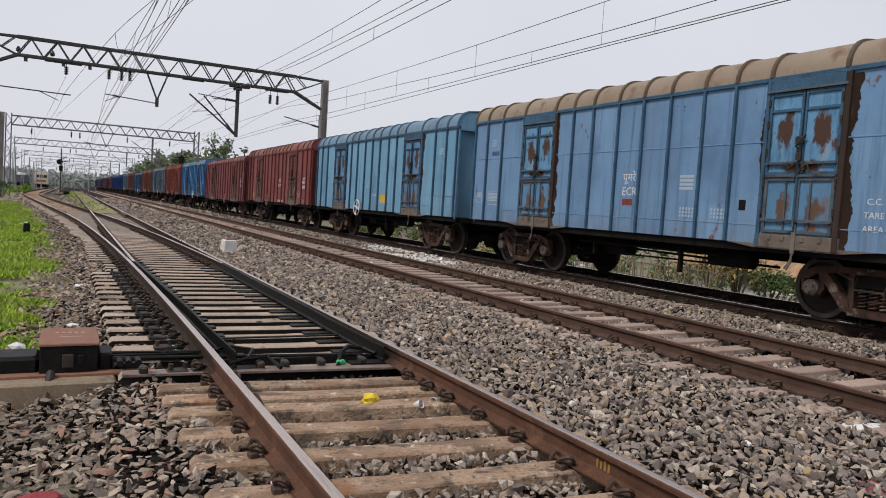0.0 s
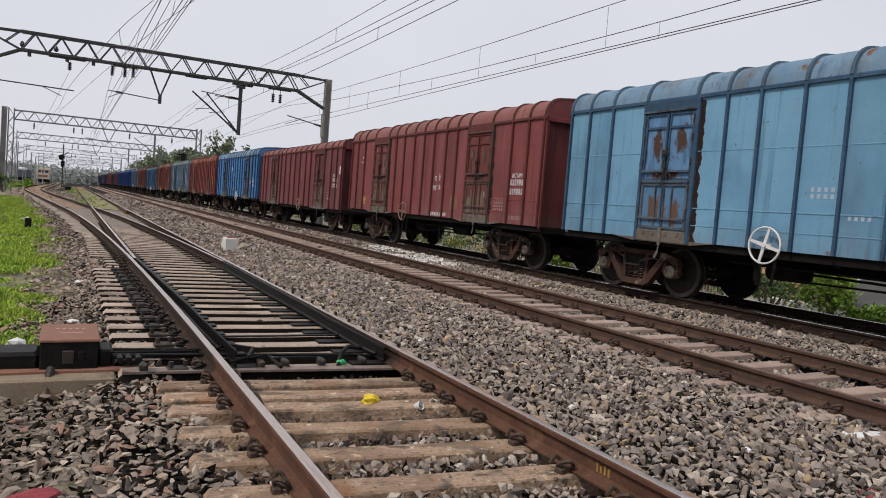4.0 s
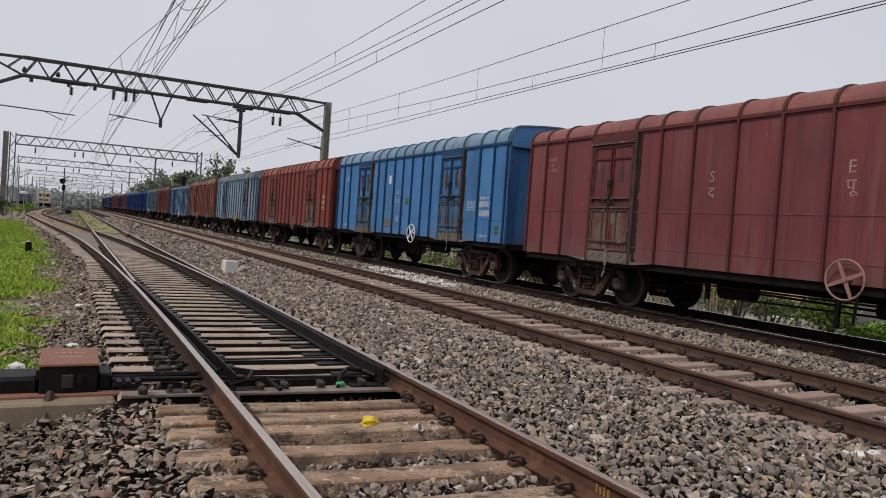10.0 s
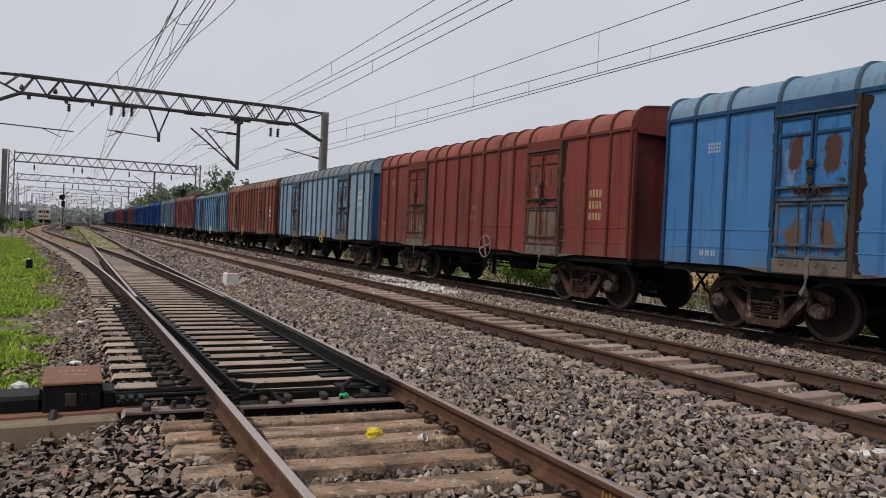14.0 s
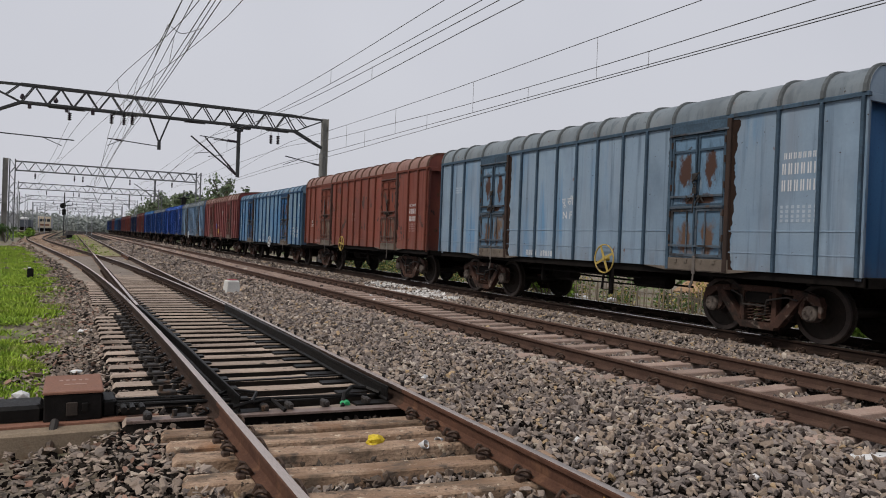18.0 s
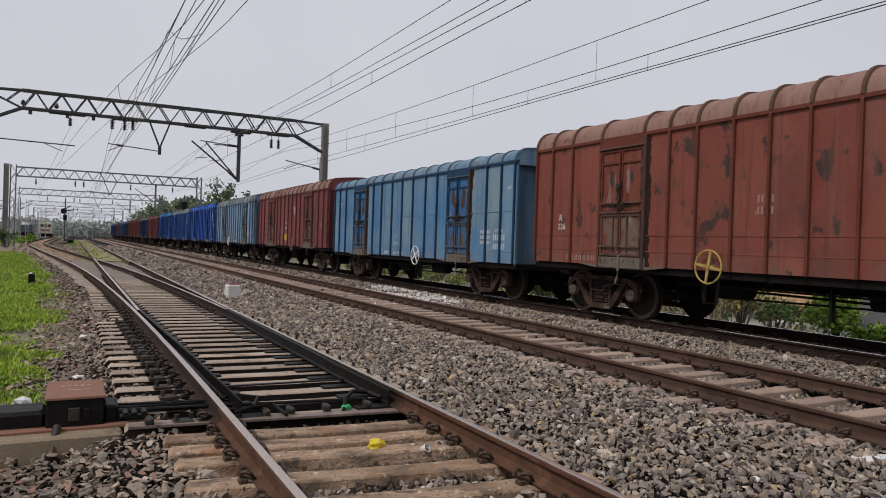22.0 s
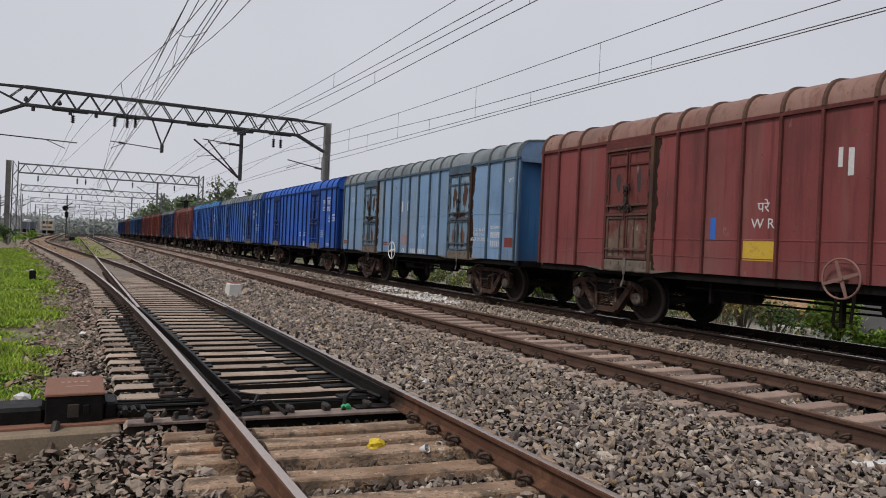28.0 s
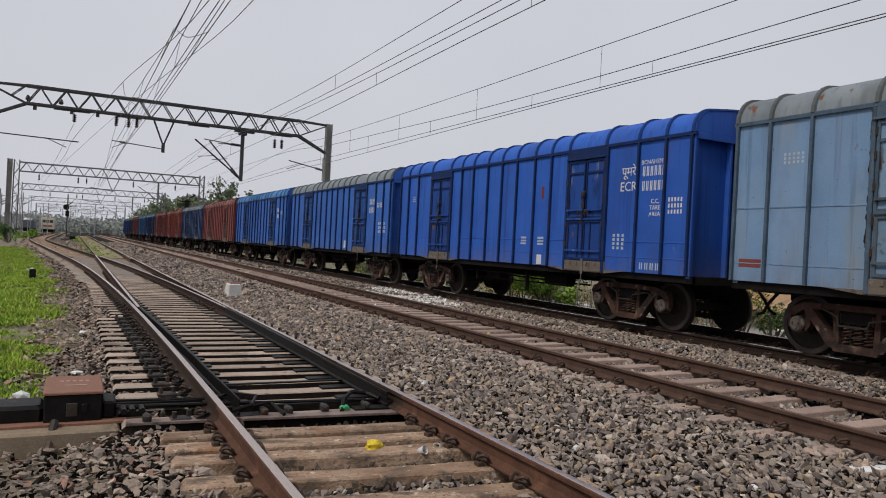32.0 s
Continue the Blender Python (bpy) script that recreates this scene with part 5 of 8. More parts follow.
for pm, c in ((M_roof_tan, (0.17, 0.125, 0.09)), (R_grey, (0.16, 0.18, 0.19)), (R_bluegrey, (0.10, 0.17, 0.25)), (R_maroon, (0.13, 0.055, 0.048)), (R_tanred, (0.17, 0.095, 0.07)), (R_red, (0.14, 0.04, 0.03)), (P_deep, (0.016, 0.068, 0.30)), (P_deep2, (0.022, 0.085, 0.31)), (P_blue, (0.045, 0.17, 0.40))):
    ROOF_RIB[pm.name] = surf("rib_" + pm.name, tuple(0.42 * k for k in c), tuple(0.72 * k for k in c), 2.0, 0.75, bump=0.2, grain=25, spec=0.2, grit=0.3)
M_bar_red = surf("door_bar_red_rust", (0.075, 0.036, 0.030), (0.16, 0.085, 0.068), 6.0, 0.75, 0.1, bump=0.3, layers=(((0.03, 0.02, 0.017), 3.0, 0.54, 0.15, ONE), ((0.20, 0.16, 0.13), 5.0, 0.62, 0.08, ONE)))
RIB, LEAF, FLAP, POST, BARS = {}, {}, {}, {}, {}
for pm, c in ((P_ltblue, (0.13, 0.30, 0.50)), (P_ltblue2, (0.12, 0.25, 0.43)), (P_maroon, (0.17, 0.052, 0.048)), (P_maroon2, (0.155, 0.045, 0.046)), (P_blue, (0.045, 0.17, 0.40)), (P_red, (0.20, 0.050, 0.038)), (P_grey, (0.20, 0.31, 0.43)), (P_brown, (0.20, 0.06, 0.040)), (P_pale, (0.15, 0.25, 0.36)), (P_ltblue3, (0.045, 0.15, 0.34)), (P_deep, (0.016, 0.068, 0.30)), (P_deep2, (0.022, 0.085, 0.31)), (P_navy, (0.03, 0.06, 0.16))):
    RIB[pm.name] = rib_shade_paint("rib_" + pm.name, c)
    BARS[pm.name] = M_bar_red if c[0] > c[2] else M_bar
    POST[pm.name] = RIB[pm.name] if pm in (P_deep, P_deep2, P_navy, P_ltblue2) else surf("post_" + pm.name, (0.03, 0.018, 0.014), tuple(0.4 * k + 0.025 for k in c), 1.1, 0.85, bump=0.3, layers=(((0.09, 0.045, 0.028), 1.6, 0.52, 0.15, (1, 1, 0.4)),)) if c[0] > c[2] else M_post
    FLAP[pm.name] = flap_paint("flap_" + pm.name, c, 0.66 if pm in (P_deep, P_deep2) else 0.44 if c[0] > c[2] else 0.58, pm not in (P_deep, P_deep2))
    LEAF[pm.name] = door_paint("door_" + pm.name, c, pm not in (P_deep, P_deep2))

# rows: place of the wagon's centre at the start, length, paint, roof, label, hand wheel, markings
W, F, FM, YL = M_letter, M_letter_faint, M_letter_dim, M_yellow
bars = lambda y, z, n, ln, cols, hh, m: ("#", (n, ln, cols, hh), y, z, m)
WAGONS = [
    (11.10, 0, P_ltblue, M_roof_tan, "faded light blue covered goods wagon with a rusty tan roof", None,
     (("पूमरे", 0.24, 0.30, 2.20, W), ("ECR", 0.24, 0.28, 1.91, W), ("panel", (0.3, 0.13), 0.32, 1.77, P_red), bars(-1.26, 2.26, 4, 0.34, 1, 0.05, F), bars(-1.32, 1.66, 3, 0.45, 6, 0.045, F), bars(-2.06, 1.66, 3, 0.45, 6, 0.045, F), ("C.C.", 0.13, -4.84, 1.84, W), ("TARE", 0.13, -4.84, 1.64, W), ("AREA", 0.13, -4.84, 1.44, W), bars(5.72, 3.3, 3, 0.25, 5, 0.045, F), ("panel", (0.14, 0.18), -2.55, 1.78, M_under), ("frame", (0.56, 0.36), 5.62, 1.77, F), bars(5.64, 1.88, 6, 0.46, 1, 0.026, F), ("frame", (0.27, 0.27), 6.36, 1.77, F), bars(6.36, 1.84, 2, 0.22, 1, 0.04, F), ("panel", (0.36, 0.11), 5.62, 2.97, P_navy))),
    (25.63, 0, P_ltblue2, R_bluegrey, "faded sky blue covered goods wagon with rusty doors", (M_white, 1.15),
     (("panel", (0.58, 0.34), -1.20, 1.61, YL), bars(0.33, 2.12, 2, 0.45, 4, 0.07, F), bars(-0.3, 1.7, 1, 0.4, 4, 0.06, F), bars(-5.66, 3.2, 3, 0.3, 5, 0.045, F))),
    (40.12, 0, P_maroon, R_maroon, "maroon covered goods wagon with a tan-stained door", (P_wine, 1.17),
     (("प  रे", 0.26, -1.08, 2.26, W), ("W  R", 0.24, -1.08, 1.98, W), bars(-1.25, 1.18, 1, 1.1, 9, 0.11, W), ("BCNM", 0.17, -5.63, 2.36, W), bars(-5.60, 2.16, 2, 0.62, 6, 0.16, W), bars(-4.78, 1.75, 4, 0.5, 5, 0.06, FM), ("R\n11-23", 0.17, 5.5, 3.12, W), ("panel", (0.42, 0.3), 5.2, 1.52, M_yellow_worn), bars(-5.63, 1.27, 1, 0.6, 5, 0.1, FM), ("panel", (0.5, 0.42), -2.25, 1.62, M_boxlid))),
    (55.25, 1, P_maroon2, R_maroon, "dark maroon long covered goods wagon", (P_wine, -1.32),
     (("S\nद", 0.28, 1.40, 2.75, FM), ("E\nपू", 0.28, -1.22, 2.82, FM), ("panel", (0.17, 0.34), -6.93, 2.85, W), ("BCNM-1", 0.15, -6.30, 2.58, W), bars(-6.32, 2.36, 2, 0.66, 6, 0.17, W), ("C.C.\nTARE\nAREA\nBCNM-1", 0.13, -5.62, 1.95, W), ("वापसी\nR\n12-2024", 0.12, 6.30, 3.36, FM))),
    (70.28, 0, P_blue, R_bluegrey, "bright blue covered goods wagon with stained doors", (M_white, -1.15),
     (("panel", (0.22, 0.3), 1.17, 3.09, W), ("परे", 0.2, 0.42, 2.55, F), ("C R", 0.2, 0.42, 2.25, F), ("panel", (0.3, 0.22), -0.4, 2.3, M_leaf), ("panel", (0.55, 0.32), 1.2, 1.52, M_sillplate), bars(0.4, 1.75, 3, 0.3, 3, 0.05, F), ("BCNA M1", 0.12, -5.63, 2.34, W), bars(-5.63, 2.12, 2, 0.62, 6, 0.17, W), ("BCNA M1", 0.12, -5.63, 1.27, F), bars(-4.84, 2.25, 4, 0.5, 6, 0.05, F), bars(5.6, 3.3, 3, 0.3, 5, 0.045, F), ("panel", (0.2, 0.24), -6.35, 1.5, M_leaf), bars(5.66, 1.3, 1, 0.4, 3, 0.1, F))),
    (84.70, 0, P_red, R_red, "red oxide covered goods wagon with a dented door", (P_wine, -1.13),
     (("मरे", 0.2, -0.2, 2.22, FM), ("C R", 0.2, -0.2, 1.96, FM), bars(-5.56, 2.45, 3, 0.45, 4, 0.17, M_sandy), bars(5.66, 3.3, 3, 0.3, 5, 0.045, FM), bars(6.35, 1.75, 1, 0.3, 3, 0.1, FM))),
    (99.25, 0, P_pale, R_grey, "grey-blue covered goods wagon with a yellow brake wheel", (M_wheel_ochre, -1.20),
     (("पू सी", 0.24, 0.30, 2.42, W), ("N F", 0.24, 0.30, 2.1, W), bars(1.75, 1.2, 1, 0.5, 4, 0.13, W), bars(1.05, 1.2, 1, 0.6, 6, 0.13, W), bars(-5.66, 3.0, 1, 0.6, 7, 0.1, W), bars(-5.66, 2.75, 2, 0.68, 6, 0.18, W), bars(-5.66, 2.2, 4, 0.7, 7, 0.05, F), bars(5.66, 3.05, 3, 0.4, 5, 0.045, F))),
    (113.75, 0, P_brown, R_tanred, "rust-brown covered goods wagon with dark peeled patches", (M_wheel_ochre, 1.13),
     (("BCNAM1", 0.14, -5.66, 2.60, W), bars(-5.66, 2.36, 2, 0.62, 6, 0.17, W), bars(-5.66, 1.98, 4, 0.55, 5, 0.05, FM), bars(0.11, 2.35, 2, 0.4, 2, 0.13, FM), ("R", 0.22, 5.7, 2.12, W), ("226", 0.2, 5.66, 1.92, W), bars(4.9, 1.22, 1, 1.2, 8, 0.12, FM))),
    (128.65, 1, P_ltblue3, R_bluegrey, "patched light blue long covered goods wagon", (M_white, -1.40),
     (("WT", 0.14, -6.92, 3.12, W), ("BCNM1", 0.12, -6.45, 1.98, W), bars(-6.42, 1.76, 2, 0.62, 6, 0.16, W), bars(-5.68, 1.95, 3, 0.55, 6, 0.1, W), ("उ रे", 0.2, 0.5, 1.8, F), ("N R", 0.2, 0.5, 1.52, F), bars(1.35, 1.2, 1, 0.4, 3, 0.12, W), bars(0.3, 1.2, 1, 0.9, 8, 0.11, F), bars(6.4, 3.2, 3, 0.3, 5, 0.045, F))),
    (143.55, 0, P_maroon, R_tanred, "maroon covered goods wagon with a yellow panel", (P_wine, -1.2),
     (("परे", 0.24, 0.30, 2.26, W), ("W R", 0.24, 0.30, 1.98, W), ("panel", (0.62, 0.36), 0.37, 1.61, YL), ("panel", (0.09, 0.42), -1.2, 2.98, W), ("panel", (0.07, 0.3), -1.03, 3.06, W), ("panel", (0.12, 0.4), 1.35, 1.98, P_deep2), bars(-5.66, 2.3, 3, 0.5, 5, 0.06, FM))),
    (158.12, 0, P_grey, R_grey, "weathered grey-blue covered goods wagon", (M_white, 1.15),
     (("मरे", 0.2, -1.12, 1.95, F), ("CR", 0.2, -1.12, 1.70, W), ("C.C. 67-0 T\nTARE 24-6 T\nAREA 39-78SQM", 0.14, -4.84, 1.92, W), ("BCNAM1", 0.13, -5.70, 1.98, W), bars(-5.72, 1.74, 2, 0.62, 6, 0.16, W), ("panel", (0.45, 0.14), 6.35, 1.46, P_red), ("panel", (0.42, 0.12), 2.05, 1.46, P_red), ("WT", 0.17, -6.40, 3.22, W), ("panel", (0.09, 0.36), 0.62, 2.78, W), ("panel", (0.08, 0.34), 0.16, 2.80, W), ("panel", (0.40, 0.26), -6.38, 1.62, P_red), ("panel", (0.5, 0.34), 0.35, 1.6, P_fadered), bars(5.62, 3.24, 3, 0.4, 5, 0.045, F), ("CR", 0.18, 0.42, 1.18, W), bars(-0.7, 1.18, 1, 1.2, 8, 0.14, W))),
    (172.57, 0, P_deep, P_deep, "newly painted deep blue covered goods wagon", None,
     (("पूमरे", 0.27, -4.98, 3.16, W), ("ECR", 0.28, -4.98, 2.84, W), ("BCNAHSM1", 0.13, -5.68, 3.36, W), bars(-5.68, 3.12, 2, 0.66, 6, 0.2, W), ("C.C.\nTARE\nAREA", 0.13, -5.78, 2.56, W), bars(-6.3, 2.58, 3, 0.4, 5, 0.08, W), bars(-4.71, 1.88, 4, 0.42, 3, 0.06, F), ("panel", (0.2, 0.24), -1.87, 1.29, W), bars(-1.9, 1.8, 3, 0.25, 1, 0.05, F), bars(-1.15, 1.8, 3, 0.25, 1, 0.05, F), bars(-5.66, 1.22, 1, 0.6, 4, 0.14, F), ("panel", (0.1, 0.3), -1.9, 2.95, P_red), bars(5.66, 3.1, 3, 0.25, 5, 0.045, F))),
    (186.96, 0, P_deep2, R_grey, "deep blue covered goods wagon with a grimy roof", None,
     (bars(-4.84, 3.0, 2, 0.6, 4, 0.22, W), bars(-5.66, 3.0, 3, 0.68, 5, 0.045, W), bars(-5.9, 2.2, 3, 0.7, 5, 0.1, W), ("panel", (0.22, 0.3), -1.9, 1.4, W))),
    (201.36, 0, P_deep2, P_blue, "blue covered goods wagon", None, (bars(-4.84, 3.0, 2, 0.6, 4, 0.22, W), bars(-5.66, 3.0, 3, 0.68, 5, 0.045, W))),
]
LATER = [(P_maroon, R_maroon, "maroon"), (P_navy, R_grey, "dark blue"), (P_red, R_maroon, "red oxide"), (P_maroon2, R_maroon, "dark maroon"), (P_navy, R_bluegrey, "navy blue"), (P_blue, R_bluegrey, "blue"), (P_maroon2, R_maroon, "dull maroon"), (P_navy, R_grey, "dark blue"), (P_deep2, R_grey, "faded blue")]

TEXT = text_meshes(sorted({(m[0], m[1]) for w in WAGONS for m in w[6] if m[0] not in ("#", "panel", "frame")}))
TRAIN = []


def build_train():
    for y, long, body, roof, label, wheel, marks in WAGONS:
        L = WAGON_LEN_LONG if long else WAGON_LEN
        TRAIN.append((box_wagon(y, L, body, roof, label, wheel[0] if wheel else None, wheel[1] if wheel else 0, marks=marks, rusty=body not in (P_deep, P_deep2)), y, True))
    y = WAGONS[-1][0] + 14.45
    for body, roof, colour in LATER:
        TRAIN.append((box_wagon(y, WAGON_LEN, body, roof, colour + " covered goods wagon far down the train", None, rusty=False), y, False))
        y += 14.45


build_train()

# ======================= overhead line =======================
def truss(parent, y, x0, x1, z0, z1, depth, bay, r, mat):
    """A lattice girder of four chords with zigzag bars on both faces, chord by chord."""
    for dy in (-depth / 2, depth / 2):
        for z in (z0, z1):
            part("chord", Solid().bar((x0, y + dy, z), (x1, y + dy, z), 1, flat=(r * 2.4, r * 2.4)), mat, parent)
    n = max(2, round((x1 - x0) / bay))
    w = (x1 - x0) / n
    for k, dy in enumerate((-depth / 2, depth / 2)):
        for i in range(n):
            a = x0 + i * w
            part("lattice_bar", Solid().bar((a, y + dy, z0), (a + w / 2, y + dy, z1), 1, flat=(r * 1.3, r * 1.3)), mat, parent)
            part("lattice_bar", Solid().bar((a + w / 2, y + dy, z1), (a + w, y + dy, z0), 1, flat=(r * 1.3, r * 1.3)), mat, parent)
    for i in range(0, n, 2):
        part("tie", Solid().bar((x0 + i * w, y - depth / 2, z0), (x0 + i * w, y + depth / 2, z0), r * 0.6, 4), mat, parent)


def insulator(parent, x, y, z, n=5, h=0.11):
    s = Solid()
    for i in range(n):
        q = z - i * h
        s.lathe([(q, 0.03), (q - 0.03, 0.115), (q - 0.05, 0.115), (q - h, 0.035)], (x, y, 0), "z", 10)
    s.bar((x, y, z + 0.25), (x, y, z), 0.015, 4)
    return part("insulator", s, M_insul, parent, "dark brown disc insulator string")


def post_insulator(parent, p, q):
    p, q = Vector(p), Vector(q)
    s = Solid()
    for i in range(5):
        a, b = p.lerp(q, i / 5), p.lerp(q, (i + 0.6) / 5)
        s.bar(a, b, 0.075, 8)
    s.bar(p, q, 0.04, 6)
    return part("insulator", s, M_insul, parent)


def lattice_mast(parent, x, y, z0, z1, w, mat):
    for dx in (-w / 2, w / 2):
        for dy in (-w / 2, w / 2):
            part("mast_leg", Solid().bar((x + dx, y + dy, z0), (x + dx, y + dy, z1), 1, flat=(0.09, 0.09)), mat, parent)
    n = int((z1 - z0) / 0.8)
    for i in range(n):
        a, b = z0 + (z1 - z0) * i / n, z0 + (z1 - z0) * (i + 1) / n
        sg = 1 if i % 2 else -1
        for dy in (-w / 2, w / 2):
            part("lattice_bar", Solid().bar((x - sg * w / 2, y + dy, a), (x + sg * w / 2, y + dy, b), 1, flat=(0.05, 0.05)), mat, parent)


def first_portal():
    y = 45.16
    g = thing("portal_gantry", "dark steel lattice portal gantry carrying the overhead wires", "gantry", group="overhead line gantries")
    truss(g, y, -2.6, 12.5, 8.14, 9.10, 0.55, 1.26, 0.045, M_gantry)
    for x, s in ((14.5, 1), (-4.6, -1)):
        part("mast", Solid().box(x - 0.20, x - 0.17, y - 0.18, y + 0.18, -0.9, 9.15).box(x + 0.17, x + 0.20, y - 0.18, y + 0.18, -0.9, 9.15).box(x - 0.17, x + 0.17, y - 0.015, y + 0.015, -0.9, 9.15), M_mast, g, "grey steel H-section mast")
        e = 12.5 if s > 0 else -2.6
        for dy in (-0.2, 0.2):
            part("knee_brace", Solid().bar((e, y + dy, 8.14), (x - s * 0.2, y + dy * 0.6, 7.25), 1, flat=(0.12, 0.12)), M_gantry, g)
            part("top_tie", Solid().bar((e, y + dy, 9.10), (x - s * 0.2, y + dy * 0.6, 9.05), 1, flat=(0.09, 0.09)), M_gantry, g)
            part("end_diagonal", Solid().bar((e, y + dy, 8.14), (x - s * 0.25, y + dy * 0.6, 8.95), 1, flat=(0.07, 0.07)), M_gantry, g)
            part("end_diagonal", Solid().bar((e + s * 0.1, y + dy, 9.08), (e + s * 0.7, y + dy, 8.5), 1, flat=(0.05, 0.05)), M_gantry, g)
    for a, b in ((-1.3, 0.5), (1.9, 3.2), (5.8, 7.0), (10.7, 12.1)):
        part("hanger_channel", Solid().box(a, b, y - 0.12, y + 0.12, 8.0, 8.08), M_gantry, g)
    for x, z, n in ((-0.26, 7.85, 4), (1.87, 8.0, 5), (2.52, 8.0, 5), (2.95, 8.05, 5), (11.0, 7.75, 5), (11.45, 7.75, 5)):
        insulator(g, x, y, z, n)
    for x in (-2.55, -0.95):
        part("bell", Solid().lathe([(8.6, 0.05), (8.45, 0.12), (8.35, 0.12), (8.3, 0.05)], (x, y, 0), "z", 8), M_insul, g)
    for x in (-2.2, -0.4, 0.9):
        part("suspension_clamp", Solid().box(x - 0.09, x + 0.09, y - 0.1, y + 0.1, 7.85, 8.12, 0.03), M_insul, g)
    # drop post with its two bracket frames
    part("drop_post", Solid().box(8.91, 9.11, y - 0.10, y + 0.10, 4.95, 8.05, 0.02), M_gantry, g, "dark square drop post")
    part("post_plate", Solid().box(8.5, 9.7, y - 0.2, y + 0.2, 7.95, 8.03).box(8.75, 9.25, y - 0.16, y + 0.16, 7.78, 7.95, 0.04), M_gantry, g)
    for dy, tip in ((-0.5, (6.15, 7.15)), (0.7, (7.15, 7.30))):
        b = part("bracket_tube", Solid().bar((8.95, y, 5.10), (tip[0], y + dy, tip[1]), 0.05, 6), M_gantry, g)
        post_insulator(b, (8.9, y, 5.12), (8.4, y + dy * 0.2, 5.12 + 0.5 * (tip[1] - 5.1) / (8.9 - tip[0])))
        part("stay_tube", Solid().bar((8.95, y, 7.12), (tip[0] + 0.5, y + dy, 7.22), 0.03, 6), M_gantry, g)
        post_insulator(g, (8.9, y, 7.12), (8.3, y + dy * 0.3, 7.15))
        part("steady_arm", Solid().bar((tip[0] + 1.1, y + dy * 0.8, 6.3), (tip[0] + 0.2, y + dy, 6.15), 0.02, 5), M_gantry, g)
    # V-shaped hanger with its registration arm
    for x in (3.85, 4.98):
        part("vee_bar", Solid().bar((x, y, 8.12), (4.44, y, 6.62), 1, flat=(0.09, 0.09)), M_gantry, g)
    part("vee_shoe", Solid().box(4.35, 4.53, y - 0.09, y + 0.09, 6.22, 6.70, 0.02), M_gantry, g)
    part("registration_tube", Solid().bar((4.4, y, 6.42), (1.7, y, 6.62), 0.03, 6).bar((2.4, y, 6.58), (1.7, y - 0.1, 6.2), 0.02, 5), M_gantry, g)
    post_insulator(g, (2.45, y, 6.56), (2.1, y, 6.59))
    # brackets on the two masts
    part("bracket_tube", Solid().bar((14.3, y, 6.10), (11.9, y - 0.2, 6.50), 0.035, 6).bar((12.8, y, 6.36), (11.8, y - 0.2, 5.95), 0.02, 5), M_gantry, g)
    post_insulator(g, (14.25, y, 6.1), (13.7, y, 6.2))
    part("mast_box", Solid().box(14.2, 14.36, y - 0.2, y + 0.1, 5.4, 6.9, 0.02), M_mast, g)
    part("bracket_tube", Solid().bar((-4.4, y, 6.42), (0.0, y, 6.33), 0.035, 6).bar((-1.5, y, 6.34), (-0.6, y, 5.97), 0.022, 5), M_gantry, g)


def far_portal(y, x0, x1, z0, z1, lattice, mat, bay):
    g = thing("portal_gantry", "lattice portal gantry further down the line", "gantry", group="overhead line gantries")
    truss(g, y, x0 + 0.3, x1 - 0.3, z0, z1, 0.6, bay, 0.05, mat)
    for x in (x0, x1):
        if lattice:
            lattice_mast(g, x, y, -0.9 if x > 10 else -0.45, z1 + 0.25, 0.55, mat)
        else:
            part("mast", Solid().box(x - 0.2, x + 0.2, y - 0.2, y + 0.2, -0.9, z1 + 0.1, 0.03), mat, g)
    for x in (-3.9, 0.2, 1.1, 6.3, 11.2):
        insulator(g, x, y, z0 - 0.25, 4, 0.16)
    part("vee_bar", Solid().bar((3.3, y, z0), (4.0, y, 6.2), 1, flat=(0.09, 0.09)), mat, g)
    part("vee_bar", Solid().bar((4.7, y, z0), (4.0, y, 6.2), 1, flat=(0.09, 0.09)), mat, g)
    part("bracket_tube", Solid().bar((4.0, y, 6.3), (1.5, y, 6.6), 0.05, 5), mat, g)
    part("bracket_tube", Solid().bar((9.2, y, 5.6), (6.8, y, 7.2), 0.05, 5).box(9.1, 9.3, y - 0.1, y + 0.1, 5.2, z0), mat, g)


# gantry steel paler with distance: haze is put into these two colours
M_gantry_far = surf("galvanised_far_haze", (0.13, 0.135, 0.14), (0.20, 0.205, 0.21), 2.0, 0.7, 0.1, bump=0)
M_gantry_haze = surf("galvanised_deep_haze", (0.27, 0.28, 0.30), (0.33, 0.34, 0.36), 2.0, 0.8, 0.0, bump=0)
first_portal()
far_portal(96.6, -6.2, 14.4, 7.85, 8.9, True, M_gantry_far, 1.35)
far_portal(141.0, -8.4, 14.4, 7.75, 8.75, True, M_gantry_far, 1.5)
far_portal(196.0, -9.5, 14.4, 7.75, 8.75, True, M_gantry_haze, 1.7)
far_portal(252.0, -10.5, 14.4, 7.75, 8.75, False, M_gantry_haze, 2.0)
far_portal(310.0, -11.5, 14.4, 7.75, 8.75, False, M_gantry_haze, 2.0)


